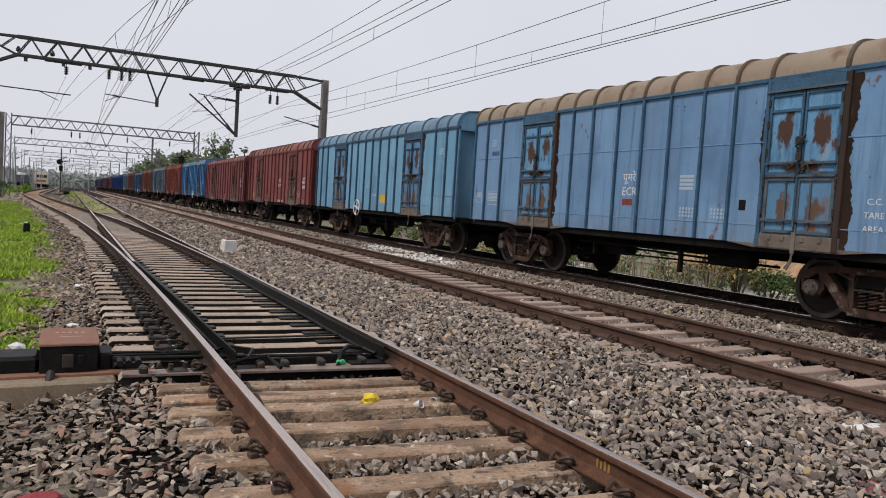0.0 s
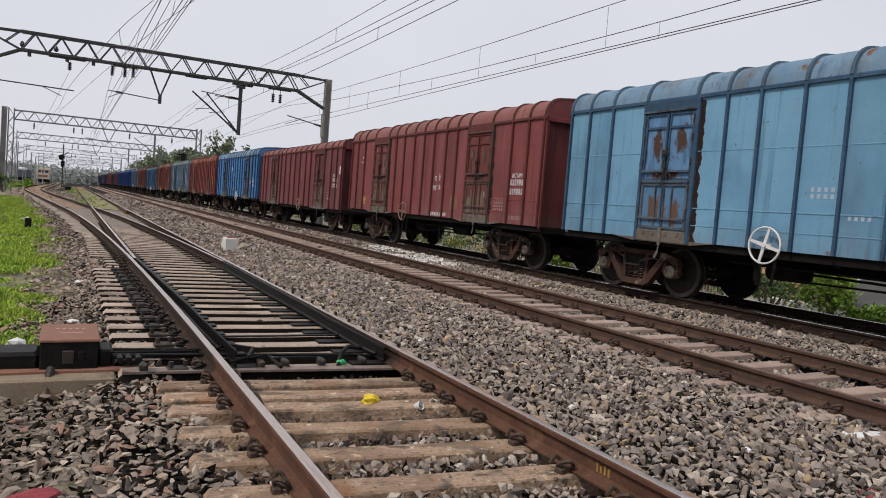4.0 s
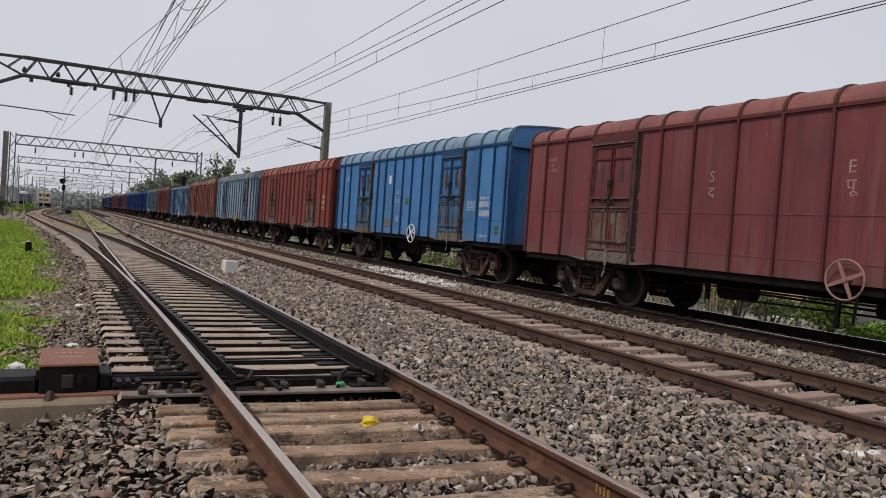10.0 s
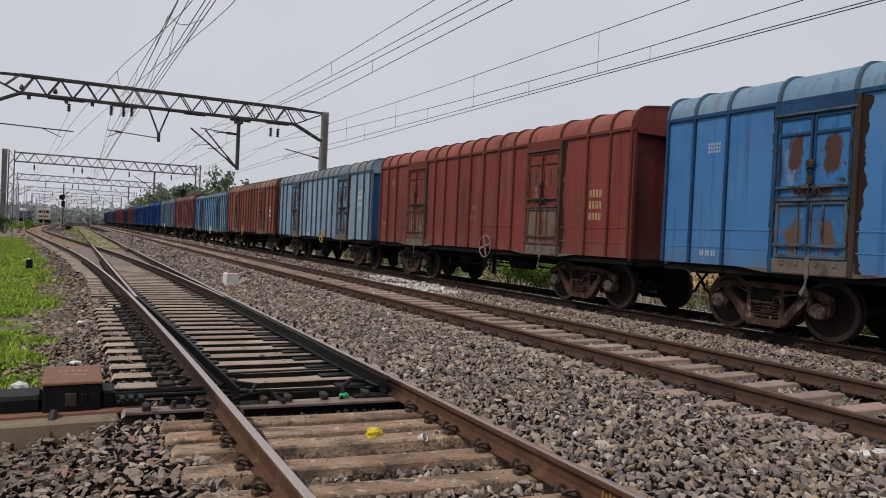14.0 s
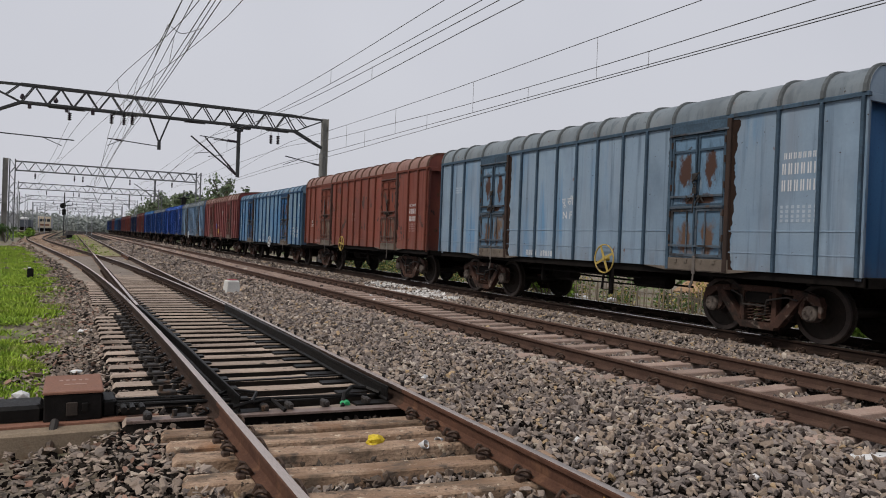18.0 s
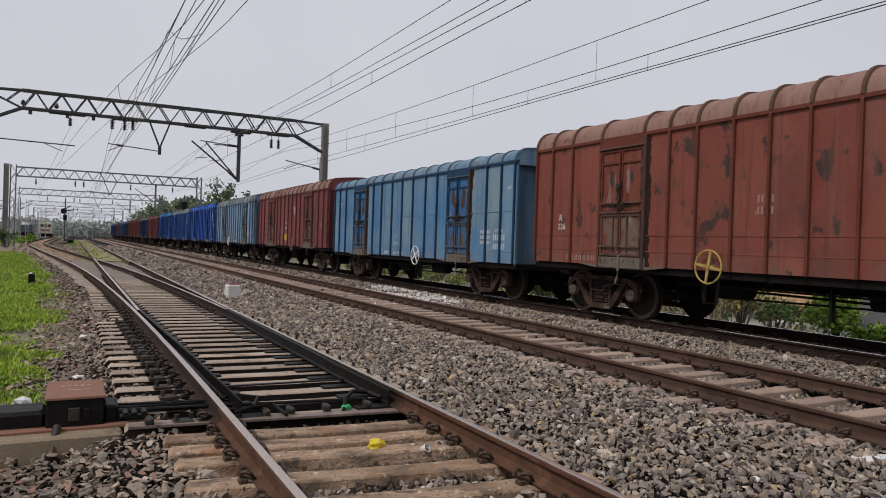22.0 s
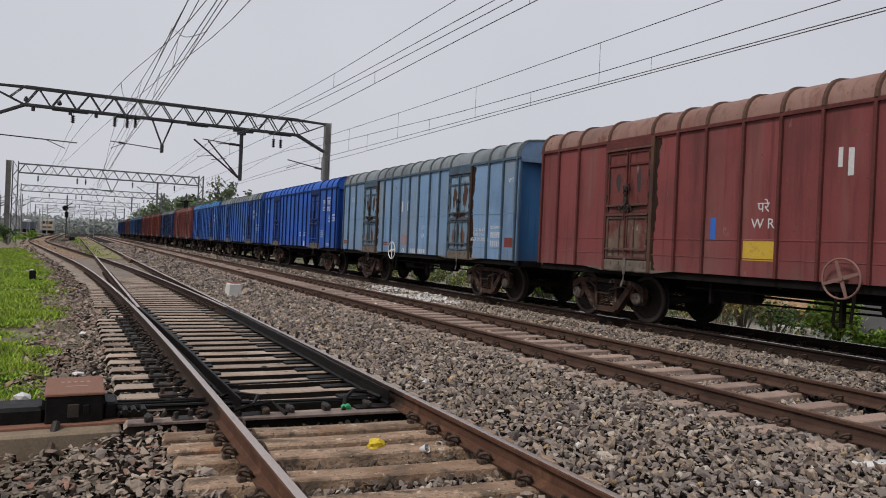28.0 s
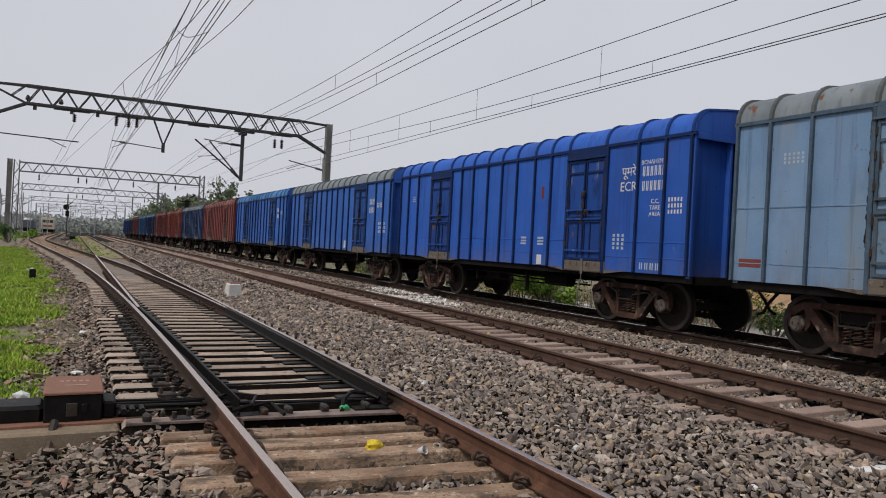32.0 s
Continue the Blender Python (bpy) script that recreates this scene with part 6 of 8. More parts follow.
def wire(parent, name, pts, r=0.011):
    """A wire through the given points, eased between them."""
    out = []
    pts = [Vector(p) for p in pts]
    key = max(range(3), key=lambda k: abs(pts[-1][k] - pts[0][k]))
    slope = lambda p, q: (q - p) / ((q[key] - p[key]) or 1e-6)
    for i in range(len(pts) - 1):
        p, q = pts[i], pts[i + 1]
        d = q[key] - p[key]
        m0 = slope(pts[max(i - 1, 0)], q) * d
        m1 = slope(p, pts[min(i + 2, len(pts) - 1)]) * d
        for k in range(6):
            u = k / 6
            out.append(p * (2 * u ** 3 - 3 * u ** 2 + 1) + m0 * (u ** 3 - 2 * u ** 2 + u) + q * (-2 * u ** 3 + 3 * u ** 2) + m1 * (u ** 3 - u ** 2))
    out.append(pts[-1])
    return part(name, Solid().tube(out, r, 4), M_wire, parent)


def z_at(pts, y):
    for p, q in zip(pts, pts[1:]):
        if p[1] <= y <= q[1]:
            u = (y - p[1]) / (q[1] - p[1])
            return p[0] + (q[0] - p[0]) * u, p[2] + (q[2] - p[2]) * u
    return pts[0][0], pts[0][2]


def line_set(label, messenger, contact, droppers):
    o = thing("overhead_line", label, "overhead wire", group="overhead wires")
    wire(o, "messenger_wire", messenger, 0.011)
    wire(o, "contact_wire", contact, 0.011)
    for y in droppers:
        (xa, za), (xb, zb) = z_at(messenger, y), z_at(contact, y)
        part("dropper", Solid().bar((xb, y, zb), (xa, y, za), 0.007, 4), M_wire, o)


def build_wires():
    T = TRACK_3
    far = lambda x, z: [(x, 70, z - 0.9), (x, 96.6, z), (x, 120, z - 0.9), (x, 141, z), (x, 168, z - 0.9), (x, 196, z)]
    level = lambda x, z: [(x, 96.6, z), (x, 196, z)]
    line_set("thin catenary and contact wire above the goods train", [(T, -30, 7.2), (T, 0, 6.85), (T, 14.6, 6.86), (T, 24, 6.885), (T, 36.4, 7.06), (T + 0.1, 45.2, 7.3)] + far(T, 7.2), [(T, -30, 5.7), (T, 0, 5.72), (T, 14.6, 5.79), (T, 36.2, 5.95), (T, 45.2, 6.1)] + level(T, 5.7), (14.6, 21.0, 27.5, 33.5, 62, 70, 78, 110, 120))
    line_set("second catenary and contact wire above the goods train", [(T, -30, 6.66), (T, 0, 6.11), (T, 8.7, 6.10), (T, 14.6, 6.09), (T, 22, 6.18), (T, 27, 6.32), (T, 36.3, 6.60), (T - 0.2, 45.2, 7.0), (T - 0.3, 96, 7.2)], [(T, -30, 5.6), (T, 0, 5.66), (T, 14.6, 5.72), (T, 24, 5.71), (T, 36.2, 5.69), (T - 0.3, 45.2, 5.74), (T + 0.2, 96, 5.7)], (12.72, 17.7, 24.5, 31, 38))
    T = TRACK_2
    line_set("catenary and contact wire above the empty track", [(T, -30, 7.2), (T, 0, 6.9), (T, 13.9, 6.87), (T, 24.1, 6.86), (T - 0.1, 45.2, 7.15)] + far(T, 7.2), [(T, -30, 6.3), (T, 12.2, 6.39), (T, 24.1, 6.41), (T - 0.3, 45.2, 6.5)] + level(T, 6.0), (22.2, 33.0, 60, 70, 80, 110, 120))
    line_set("second catenary and contact wire above the empty track", [(T, -30, 6.9), (T, 0, 6.25), (T, 11.6, 6.20), (T, 24.0, 6.25), (T, 34, 6.6), (T - 0.2, 45.2, 7.1), (T + 0.1, 96, 7.0)], [(T, -30, 5.9), (T, 10.8, 5.96), (T, 24.0, 5.82), (T - 0.1, 45.2, 5.8), (T, 96, 5.75)], (11.0, 18.6, 31.5, 39))
    line_set("overhead wires above the turnout", [(2.1, -30, 7.2), (2.0, 16.2, 6.5), (1.9, 30, 6.9), (1.87, 45.16, 7.45)] + far(2.05, 7.2), [(1.5, -30, 5.7), (1.7, 13.8, 5.75), (1.72, 28, 5.8), (1.75, 45.2, 6.15)] + level(2.05, 5.8), (19.0, 27, 34, 62, 72, 80))
    line_set("overhead wires above the turnout", [(2.4, -30, 7.2), (2.2, 16.1, 6.5), (2.4, 30, 6.9), (2.52, 45.16, 7.45), (2.3, 96, 7.0)], [(2.5, -30, 5.7), (2.16, 13.5, 5.75), (2.1, 28, 5.8), (2.0, 45.2, 5.7), (2.05, 96, 5.7)], (20, 25, 32, 39))
    line_set("overhead wires above the turnout", [(2.8, -30, 7.2), (2.63, 15.8, 6.5), (2.8, 30, 6.95), (2.95, 45.16, 7.5), (2.6, 96, 7.0)], [(2.6, -30, 5.7), (2.33, 13.4, 5.75), (2.3, 28, 5.85), (2.2, 45.2, 6.0), (2.3, 96, 5.7)], (18.5, 29))
    dv = lambda y: TRACK_1 - branch(y)
    line_set("overhead wires following the diverging track", [(3.6, -30, 6.8), (3.15, 15.5, 6.5), (2.25, 25.5, 6.5), (1.0, 45.2, 7.1), (dv(70), 70, 6.4), (dv(96), 96, 7.2), (dv(141), 141, 7.2), (dv(196), 196, 7.0)],
             [(3.2, -30, 6.2), (2.25, 15.4, 6.3), (1.24, 26.6, 6.5), (-0.25, 45.2, 6.5), (-0.84, 57, 6.5), (dv(96), 96, 5.8), (dv(196), 196, 5.8)], (30, 60, 72))
    o = thing("overhead_line", "feeder wire and jumper loops between the wires", "overhead wire", group="overhead wires")
    wire(o, "feeder_wire", [(-0.26, 45.2, 7.35), (-2.0, 70, 6.6), (-3.9, 96.6, 7.5), (-4.6, 120, 6.8), (-4.6, 141, 7.4)], 0.010)
    wire(o, "jumper", [(2.04, 18.9, 6.5), (2.3, 18.9, 6.38), (2.75, 18.5, 6.5)], 0.009)
    wire(o, "jumper", [(1.24, 26.6, 6.5), (1.35, 26.9, 6.1), (1.6, 27, 5.9), (1.75, 27.1, 5.85)], 0.009)


build_wires()

# ======================= lineside things =======================


M_plateworn = surf("worn_black_plate", (0.015, 0.012, 0.010), (0.05, 0.035, 0.026), 9.0, 0.6, bump=0.3)
M_lidmark = surf("faded_stencil", (0.30, 0.19, 0.15), (0.42, 0.30, 0.25), 20.0, 0.8, bump=0)


def point_machine():
    m = thing("point_machine", "black point machine box with a rusty brown lid beside the switch", "point machine")
    part("casing", Solid().box(-0.17, 0.28, 6.84, 7.56, -0.21, 0.022, 0.012), M_grease, m, "oily black cast casing")
    part("lid", Solid().box(-0.180, 0.290, 6.828, 7.60, 0.022, 0.045, 0.008), M_boxlid, m, "rust-brown sheet lid")
    for i in range(5):
        part("lid_mark", Solid().box(-0.06 + i * 0.052, -0.03 + i * 0.052, 7.30, 7.36, 0.045, 0.048), M_lidmark, m)
    part("lid_mark", Solid().box(-0.02, 0.16, 7.12, 7.15, 0.045, 0.048), M_lidmark, m)
    part("motor_end", Solid().box(-0.66, -0.17, 6.92, 7.30, -0.21, -0.08, 0.03), M_grease, m)
    part("gear_end", Solid().box(0.28, 0.40, 6.92, 7.30, -0.21, -0.07, 0.02), M_grease, m)
    part("throw_bar", Solid().box(0.40, 1.15, 7.02, 7.08, -0.145, -0.11, 0.006), M_grease, m)
    part("detection_bar", Solid().box(0.40, 1.2, 6.90, 6.95, -0.15, -0.12, 0.005), M_grease, m)
    part("base_plate", Solid().box(-0.80, 0.75, 6.78, 6.90, -0.235, -0.212, 0.004), M_boxlid, m, "rusty flat base plate")
    part("ground_lug", Solid().tube([(-0.08, 6.78, -0.19), (-0.10, 6.66, -0.28), (-0.12, 6.56, -0.40)], 0.034, 7), M_steel_dark, m)
    part("padlock", Solid().box(0.0, 0.09, 6.815, 6.84, -0.16, -0.05, 0.006), M_plateworn, m)
    part("hasp", Solid().box(0.12, 0.17, 6.815, 6.84, -0.13, -0.06, 0.006), M_grease, m)
    for x in (0.45, 0.52, 0.60):
        part("rod_joint", Solid().bar((x, 6.74, -0.13), (x, 6.90, -0.13), 0.028, 8), M_grease, m)
    p = thing("concrete_plinth", "stained concrete sleepers under the point machine", "plinth")
    part("beam", Solid().box(-0.95, 0.42, 6.60, 6.90, -0.46, -0.236, 0.02), M_plinth, p)
    part("beam", Solid().box(-0.95, 0.42, 7.25, 7.52, -0.46, -0.236, 0.02), M_plinth, p)


def marker_stone():
    m = thing("marker_stone", "white-painted concrete marker block on the ballast", "marker")
    s = Solid()
    a, b, h = 0.195, 0.165, 0.45
    vs = [(-a, -a, 0), (a, -a, 0), (a, a, 0), (-a, a, 0), (-b, -b, h - 0.03), (b, -b, h - 0.03), (b, b, h - 0.03), (-b, b, h - 0.03), (-b + .03, -b + .03, h), (b - .03, -b + .03, h), (b - .03, b - .03, h), (-b + .03, b - .03, h)]
    s.add(vs, [(3, 2, 1, 0), (0, 1, 5, 4), (1, 2, 6, 5), (2, 3, 7, 6), (3, 0, 4, 7), (4, 5, 9, 8), (5, 6, 10, 9), (6, 7, 11, 10), (7, 4, 8, 11), (8, 9, 10, 11)])
    part("block", s, M_concrete, m, at=pose(4.12, 20.9, -0.33, 0, 0, 8))
    part("cap", Solid().box(-0.10, 0.15, -0.13, 0.12, h - 0.005, h + 0.02, 0.008), M_red_cloth, m, "faded red painted top", at=pose(4.12, 20.9, -0.33, 0, 0, 8))


def dwarf_post():
    m = thing("dwarf_signal", "small black ground signal post in the grass", "ground signal")
    part("post", Solid().box(-0.10, 0.10, -0.08, 0.08, 0, 0.42, 0.03), M_grease, m, at=pose(-1.2, 28.3, -0.42))
    part("cap", Solid().box(-0.08, 0.02, -0.09, 0.05, 0.42, 0.46, 0.015), M_white, m, at=pose(-1.2, 28.3, -0.42))
    part("stay", Solid().bar((0.08, 0, 0.02), (0.3, 0.1, 0.10), 0.05), M_grease, m, at=pose(-1.2, 28.3, -0.42))


def colour_signal(x, y):
    g = thing("railway_signal", "black colour-light signal with a junction indicator on a post", "signal")
    part("post", Solid().bar((x, y, -0.4), (x, y, 7.0), 0.09, 8), M_gantry, g)
    part("signal_head", Solid().box(x - 0.28, x + 0.28, y - 0.15, y + 0.15, 3.4, 4.35, 0.06), M_grease, g)
    part("backboard", Solid().lathe([(-0.03, 0.45), (0.03, 0.45)], (x - 0.2, y, 4.9), "y", 14), M_grease, g)
    part("junction_arm", Solid().bar((x - 0.5, y, 4.9), (x + 0.75, y, 5.75), 1, flat=(0.28, 0.12)), M_grease, g)
    part("junction_arm", Solid().bar((x - 0.3, y, 5.0), (x + 1.15, y, 5.0), 1, flat=(0.24, 0.12)), M_grease, g)
    part("ladder", Solid().bar((x + 0.25, y, -0.3), (x + 0.25, y, 3.4), 0.02, 4).bar((x + 0.45, y, -0.3), (x + 0.45, y, 3.4), 0.02, 4), M_gantry, g)
    part("base", Solid().box(x - 0.4, x + 0.4, y - 0.3, y + 0.3, -0.45, 0.1, 0.05), M_plinth, g)
    part("relay_box", Solid().box(x + 0.5, x + 1.3, y - 0.3, y + 0.3, -0.45, 0.3, 0.05), M_grease, g)


def back_signal(x, y):
    """A signal facing the other way: its dark back with a slanting junction arm."""
    g = thing("railway_signal", "dark signal seen from behind above the train", "signal")
    part("post", Solid().bar((x, y, -0.9), (x, y, 7.6), 0.09, 8), M_gantry, g)
    part("signal_head", Solid().box(x - 0.32, x + 0.32, y - 0.12, y + 0.12, 5.2, 6.6, 0.06), M_grease, g)
    part("junction_arm", Solid().bar((x - 0.2, y, 6.5), (x + 1.15, y, 7.45), 1, flat=(0.34, 0.12)), M_grease, g)
    part("junction_arm", Solid().bar((x - 0.9, y, 6.35), (x + 0.9, y, 6.45), 1, flat=(0.3, 0.12)), M_grease, g)


def crumple(name, label, cat, at, sx, sy, sz, mat, seed, n=2):
    """A crumpled scrap: a dented, folded shell."""
    rg = random.Random(seed)
    bm = bmesh.new()
    bmesh.ops.create_icosphere(bm, subdivisions=n, radius=1.0)
    for v in bm.verts:
        k = 0.75 + 0.5 * rg.random()
        v.co = Vector((v.co.x * sx * k, v.co.y * sy * k, max(-0.35, v.co.z) * sz * k))
    me = bpy.data.meshes.new(name)
    bm.to_mesh(me)
    bm.free()
    me.materials.append(mat)
    ob = part(name, me, None, at=at)
    tagged(ob, label, cat)
    return ob


def cup(x, y, z, tilt, turn):
    s = Solid().lathe([(0.0, 0.020), (0.001, 0.026), (0.06, 0.036), (0.066, 0.036), (0.062, 0.032), (0.006, 0.022)], (0, 0, 0), "z", 16)
    ob = part("tea_cup", s, M_white, at=pose(x, y, z, tilt, 0, turn), smooth=True)
    tagged(ob, "discarded white tea cup lying between the sleepers", "cup")


def clutter():
    crumple("snack_wrapper", "crumpled yellow foil snack wrapper on a sleeper", "wrapper", pose(2.2, 5.27, -0.175, 0, 0, 20), 0.085, 0.05, 0.05, M_yellow_foil, 1)
    crumple("plastic_wrapper", "green plastic scrap beside the drive rod", "wrapper", pose(2.39, 6.5, -0.155, 0, 0, 20), 0.06, 0.035, 0.035, M_green_foil, 2)
    cup(2.53, 5.10, -0.20, 65, 30)
    cup(2.76, 5.17, -0.20, 80, -60)
    crumple("paper_scrap", "crumpled white paper scrap on the ballast", "litter", pose(3.88, 7.8, -0.25, 0, 0, 40), 0.10, 0.06, 0.07, M_white, 3, 1)
    crumple("paper_scrap", "crumpled white paper scrap on the ballast", "litter", pose(11.0, 8.55, -0.19, 0, 0, 10), 0.14, 0.07, 0.05, M_white, 4, 1)
    crumple("paper_scrap", "flat white litter at the grass edge", "litter", pose(0.31, 13.5, -0.30), 0.16, 0.12, 0.04, M_white, 5, 1)
    crumple("paper_scrap", "white litter beside the grass", "litter", pose(-0.42, 8.5, -0.31), 0.10, 0.06, 0.05, M_white, 6, 1)
    crumple("paper_scrap", "white litter beside the path", "litter", pose(0.1, 9.7, -0.30), 0.10, 0.06, 0.03, M_white, 7, 1)
    crumple("cloth_rag", "dark red cloth rag on the ballast", "rag", pose(-0.12, 4.25, -0.30, 0, 0, 15), 0.14, 0.08, 0.05, M_red_cloth, 8)
    crumple("cloth_rag", "dark red cloth rag on the ballast", "rag", pose(4.75, 2.72, -0.26, 0, 0, 15), 0.12, 0.09, 0.04, M_red_cloth, 9)
    crumple("plastic_strip", "white plastic strip on a sleeper", "litter", pose(2.72, 4.55, -0.20, 0, 0, 8), 0.075, 0.02, 0.012, M_white, 10, 1)
    crumple("paper_scrap", "large pale paper sheet on the stones", "litter", pose(5.98, 3.55, -0.22, 0, 0, -20), 0.22, 0.12, 0.04, M_white, 11)
    for i, (x, y) in enumerate(((3.3, 8.9), (5.3, 5.9), (9.0, 7.0), (4.6, 3.6), (6.8, 12.0), (3.95, 4.9), (9.6, 11.4))):
        crumple("paper_scrap", "small white paper scrap on the ballast", "litter", pose(x, y, -0.23, 0, 0, 40 * i), 0.05, 0.03, 0.03, M_white, 20 + i, 1)


M_yard = surf("yard_dull_blue", (0.10, 0.12, 0.15), (0.17, 0.19, 0.22), 0.5, 0.8, bump=0.1)


def far_railcar():
    """The yellow-fronted multiple unit standing on the loop far off."""
    x, y = -6.9, 240.0
    c = thing("railcar", "yellow-fronted electric railcar standing far down the loop", "railcar", at=pose(x, y, 0))
    part("body", Solid().box(-1.7, 1.7, 0.02, 20, 1.0, 4.4, 0.35), M_haze, c)
    part("front", Solid().box(-1.68, 1.68, -0.12, 0.02, 1.1, 4.35, 0.05), M_emu, c, "yellow cab front paled with haze")
    for a, b in ((-1.4, -0.55), (-0.35, 0.35), (0.55, 1.4)):
        part("window", Solid().box(a, b, -0.15, -0.1, 2.9, 3.7), M_darkglass, c)
    part("headlight_panel", Solid().box(-1.2, 1.2, -0.16, -0.1, 1.7, 2.2), M_boxlid, c)
    part("underframe", Solid().box(-1.5, 1.5, 0, 20, 0.1, 1.0, 0.1), M_under, c)
    part("pantograph", Solid().bar((-0.6, 6, 4.4), (0.5, 7, 5.6), 0.06).bar((0.5, 7, 5.6), (-0.6, 8, 4.4), 0.06), M_gantry, c)
    d = thing("parked_wagon", "grey hopper wagon standing far off in the yard", "wagon", at=pose(-11.2, 235, 0))
    part("hopper", Solid().plate([(-6, 1.2), (6, 1.2), (6.5, 3.2), (-6.5, 3.2)], -1.4, 1.4), M_yard, d)
    part("underframe", Solid().box(-1.3, 1.3, -6, 6, 0.2, 1.2, 0.1), M_under, d)
    part("load_cover", Solid().box(-1.3, 0.4, -5, 3, 3.2, 3.9, 0.3), M_white, d)
    loop = thing("railway_track", "loop track far down the line", "railway track", kind="structure")
    for sx in (-0.87, 0.87):
        rail(loop, [(x + sx, yy, 0) for yy in steps(150, 330, 6)], M_railtop_rust)
        rail(loop, [(-11.2 + sx, yy, 0) for yy in steps(150, 330, 6)], M_railtop_rust)


def lineside_poles():
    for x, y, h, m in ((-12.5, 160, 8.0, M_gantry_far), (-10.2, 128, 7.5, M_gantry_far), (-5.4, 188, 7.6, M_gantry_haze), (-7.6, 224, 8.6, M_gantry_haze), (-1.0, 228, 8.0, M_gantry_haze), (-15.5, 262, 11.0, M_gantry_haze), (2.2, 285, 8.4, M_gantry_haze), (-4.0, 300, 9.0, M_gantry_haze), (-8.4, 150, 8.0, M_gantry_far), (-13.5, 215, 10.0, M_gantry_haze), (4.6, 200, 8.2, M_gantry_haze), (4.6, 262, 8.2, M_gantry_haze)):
        p = thing("catenary_mast", "slim steel overhead-line mast in the yard", "mast", group="slim masts in the yard", at=pose(x, y, -0.45))
        part("pole", Solid().bar((0, 0, 0), (0, 0, h), 0.11, 8, 0.08), m, p)
        part("bracket", Solid().bar((0, 0, h - 1.2), (2.2, 0, h - 0.5), 0.05, 5).bar((0, 0, h - 2.2), (2.0, 0, h - 0.9), 0.04, 5), m, p)
        part("insulator", Solid().bar((0.1, 0, h - 2.1), (0.6, 0, h - 1.8), 0.11, 8), m, p)
    p = thing("catenary_mast", "broad grey steel mast beside the lattice gantry", "mast", at=pose(-6.85, 96.0, -0.45))
    part("pole", Solid().box(-0.27, -0.22, -0.2, 0.2, 0, 9.6).box(0.22, 0.27, -0.2, 0.2, 0, 9.6).box(-0.22, 0.22, -0.03, 0.03, 0, 9.6), M_mast, p)


point_machine()
marker_stone()
dwarf_post()
colour_signal(-1.05, 130.0)
back_signal(14.7, 112.0)
clutter()
far_railcar()
lineside_poles()

# ======================= beyond the train =======================


def leaves(name, centres, radii, count, size, mat, seed, flat=1.0, parent=None, label="", stem=None):
    """Many small folded leaves spread through lumpy volumes."""
    rg = np.random.default_rng(seed)
    centres, radii = np.array(centres, float), np.array(radii, float)
    pick = rg.integers(0, len(centres), count)
    d = rg.normal(size=(count, 3))
    d /= np.linalg.norm(d, axis=1)[:, None]
    r = rg.random(count) ** 0.45
    c = centres[pick] + d * r[:, None] * radii[pick][:, None] * np.array([1, 1, flat])
    a = rg.normal(size=(count, 3))
    a /= np.linalg.norm(a, axis=1)[:, None]
    b = np.cross(a, rg.normal(size=(count, 3)))
    b /= np.linalg.norm(b, axis=1)[:, None]
    s = size * (0.6 + 0.8 * rg.random(count))[:, None]
    v = np.stack([c - a * s, c + b * s * 0.45, c + a * s, c - b * s * 0.45], 1).reshape(-1, 3)
    i = np.arange(count)[:, None] * 4
    t = np.concatenate([i + [0, 1, 2], i + [0, 2, 3]], 1).reshape(-1, 3)
    return part(name, fast_mesh(name, v, t, [mat]), None, parent, label)


def shrub(x, y, z, w, h, n, size, mat, seed, label, name="shrub"):
    rg = random.Random(seed)
    t = thing(name, label, "bush")
    s = Solid()
    cs, rs = [], []
    for i in range(7):
        a, q = rg.uniform(0, 6.28), rg.uniform(0.2, 1) * w / 2
        top = (x + q * math.cos(a), y + q * math.sin(a), z + h * rg.uniform(0.45, 0.85))
        part("stem", Solid().tube([(x, y, z - 0.05), ((x + top[0]) / 2, (y + top[1]) / 2, z + h * 0.35), top], 0.012 + 0.01 * h, 5), M_bark, t)
        cs.append(top)
        rs.append(h * rg.uniform(0.22, 0.36))
    leaves("foliage", cs, rs, n, size, mat, seed, 0.9, t)
    return t


def tree(x, y, z, h, w, n, leaf, mat, seed, label, sparse=1.0):
    rg = random.Random(seed)
    t = thing("tree", label, "tree", group="trees behind the train")
    s = Solid()
    top = Vector((x + rg.uniform(-0.5, 0.5), y, z + h * 0.62))
    s.bar((x, y, z - 0.2), top, 0.035 * h * 0.6, 8, 0.018 * h * 0.6)
    cs, rs = [], []
    for i in range(12):
        a, q = rg.uniform(0, 6.28), rg.uniform(0.35, 1.0) * w / 2
        p = Vector((x, y, z + h * rg.uniform(0.3, 0.6)))
        e = Vector((x + q * math.cos(a), y + q * math.sin(a), z + h * rg.uniform(0.55, 0.97)))
        s.tube([p, p.lerp(e, 0.5) + Vector((0, 0, 0.06 * h)), e], 0.010 * h, 5)
        cs.append(e)
        rs.append(w * rg.uniform(0.12, 0.22) * sparse)
    part("trunk", s, M_bark, t)
    leaves("crown", cs, rs, n, leaf, mat, seed, 0.75, t)
    return t


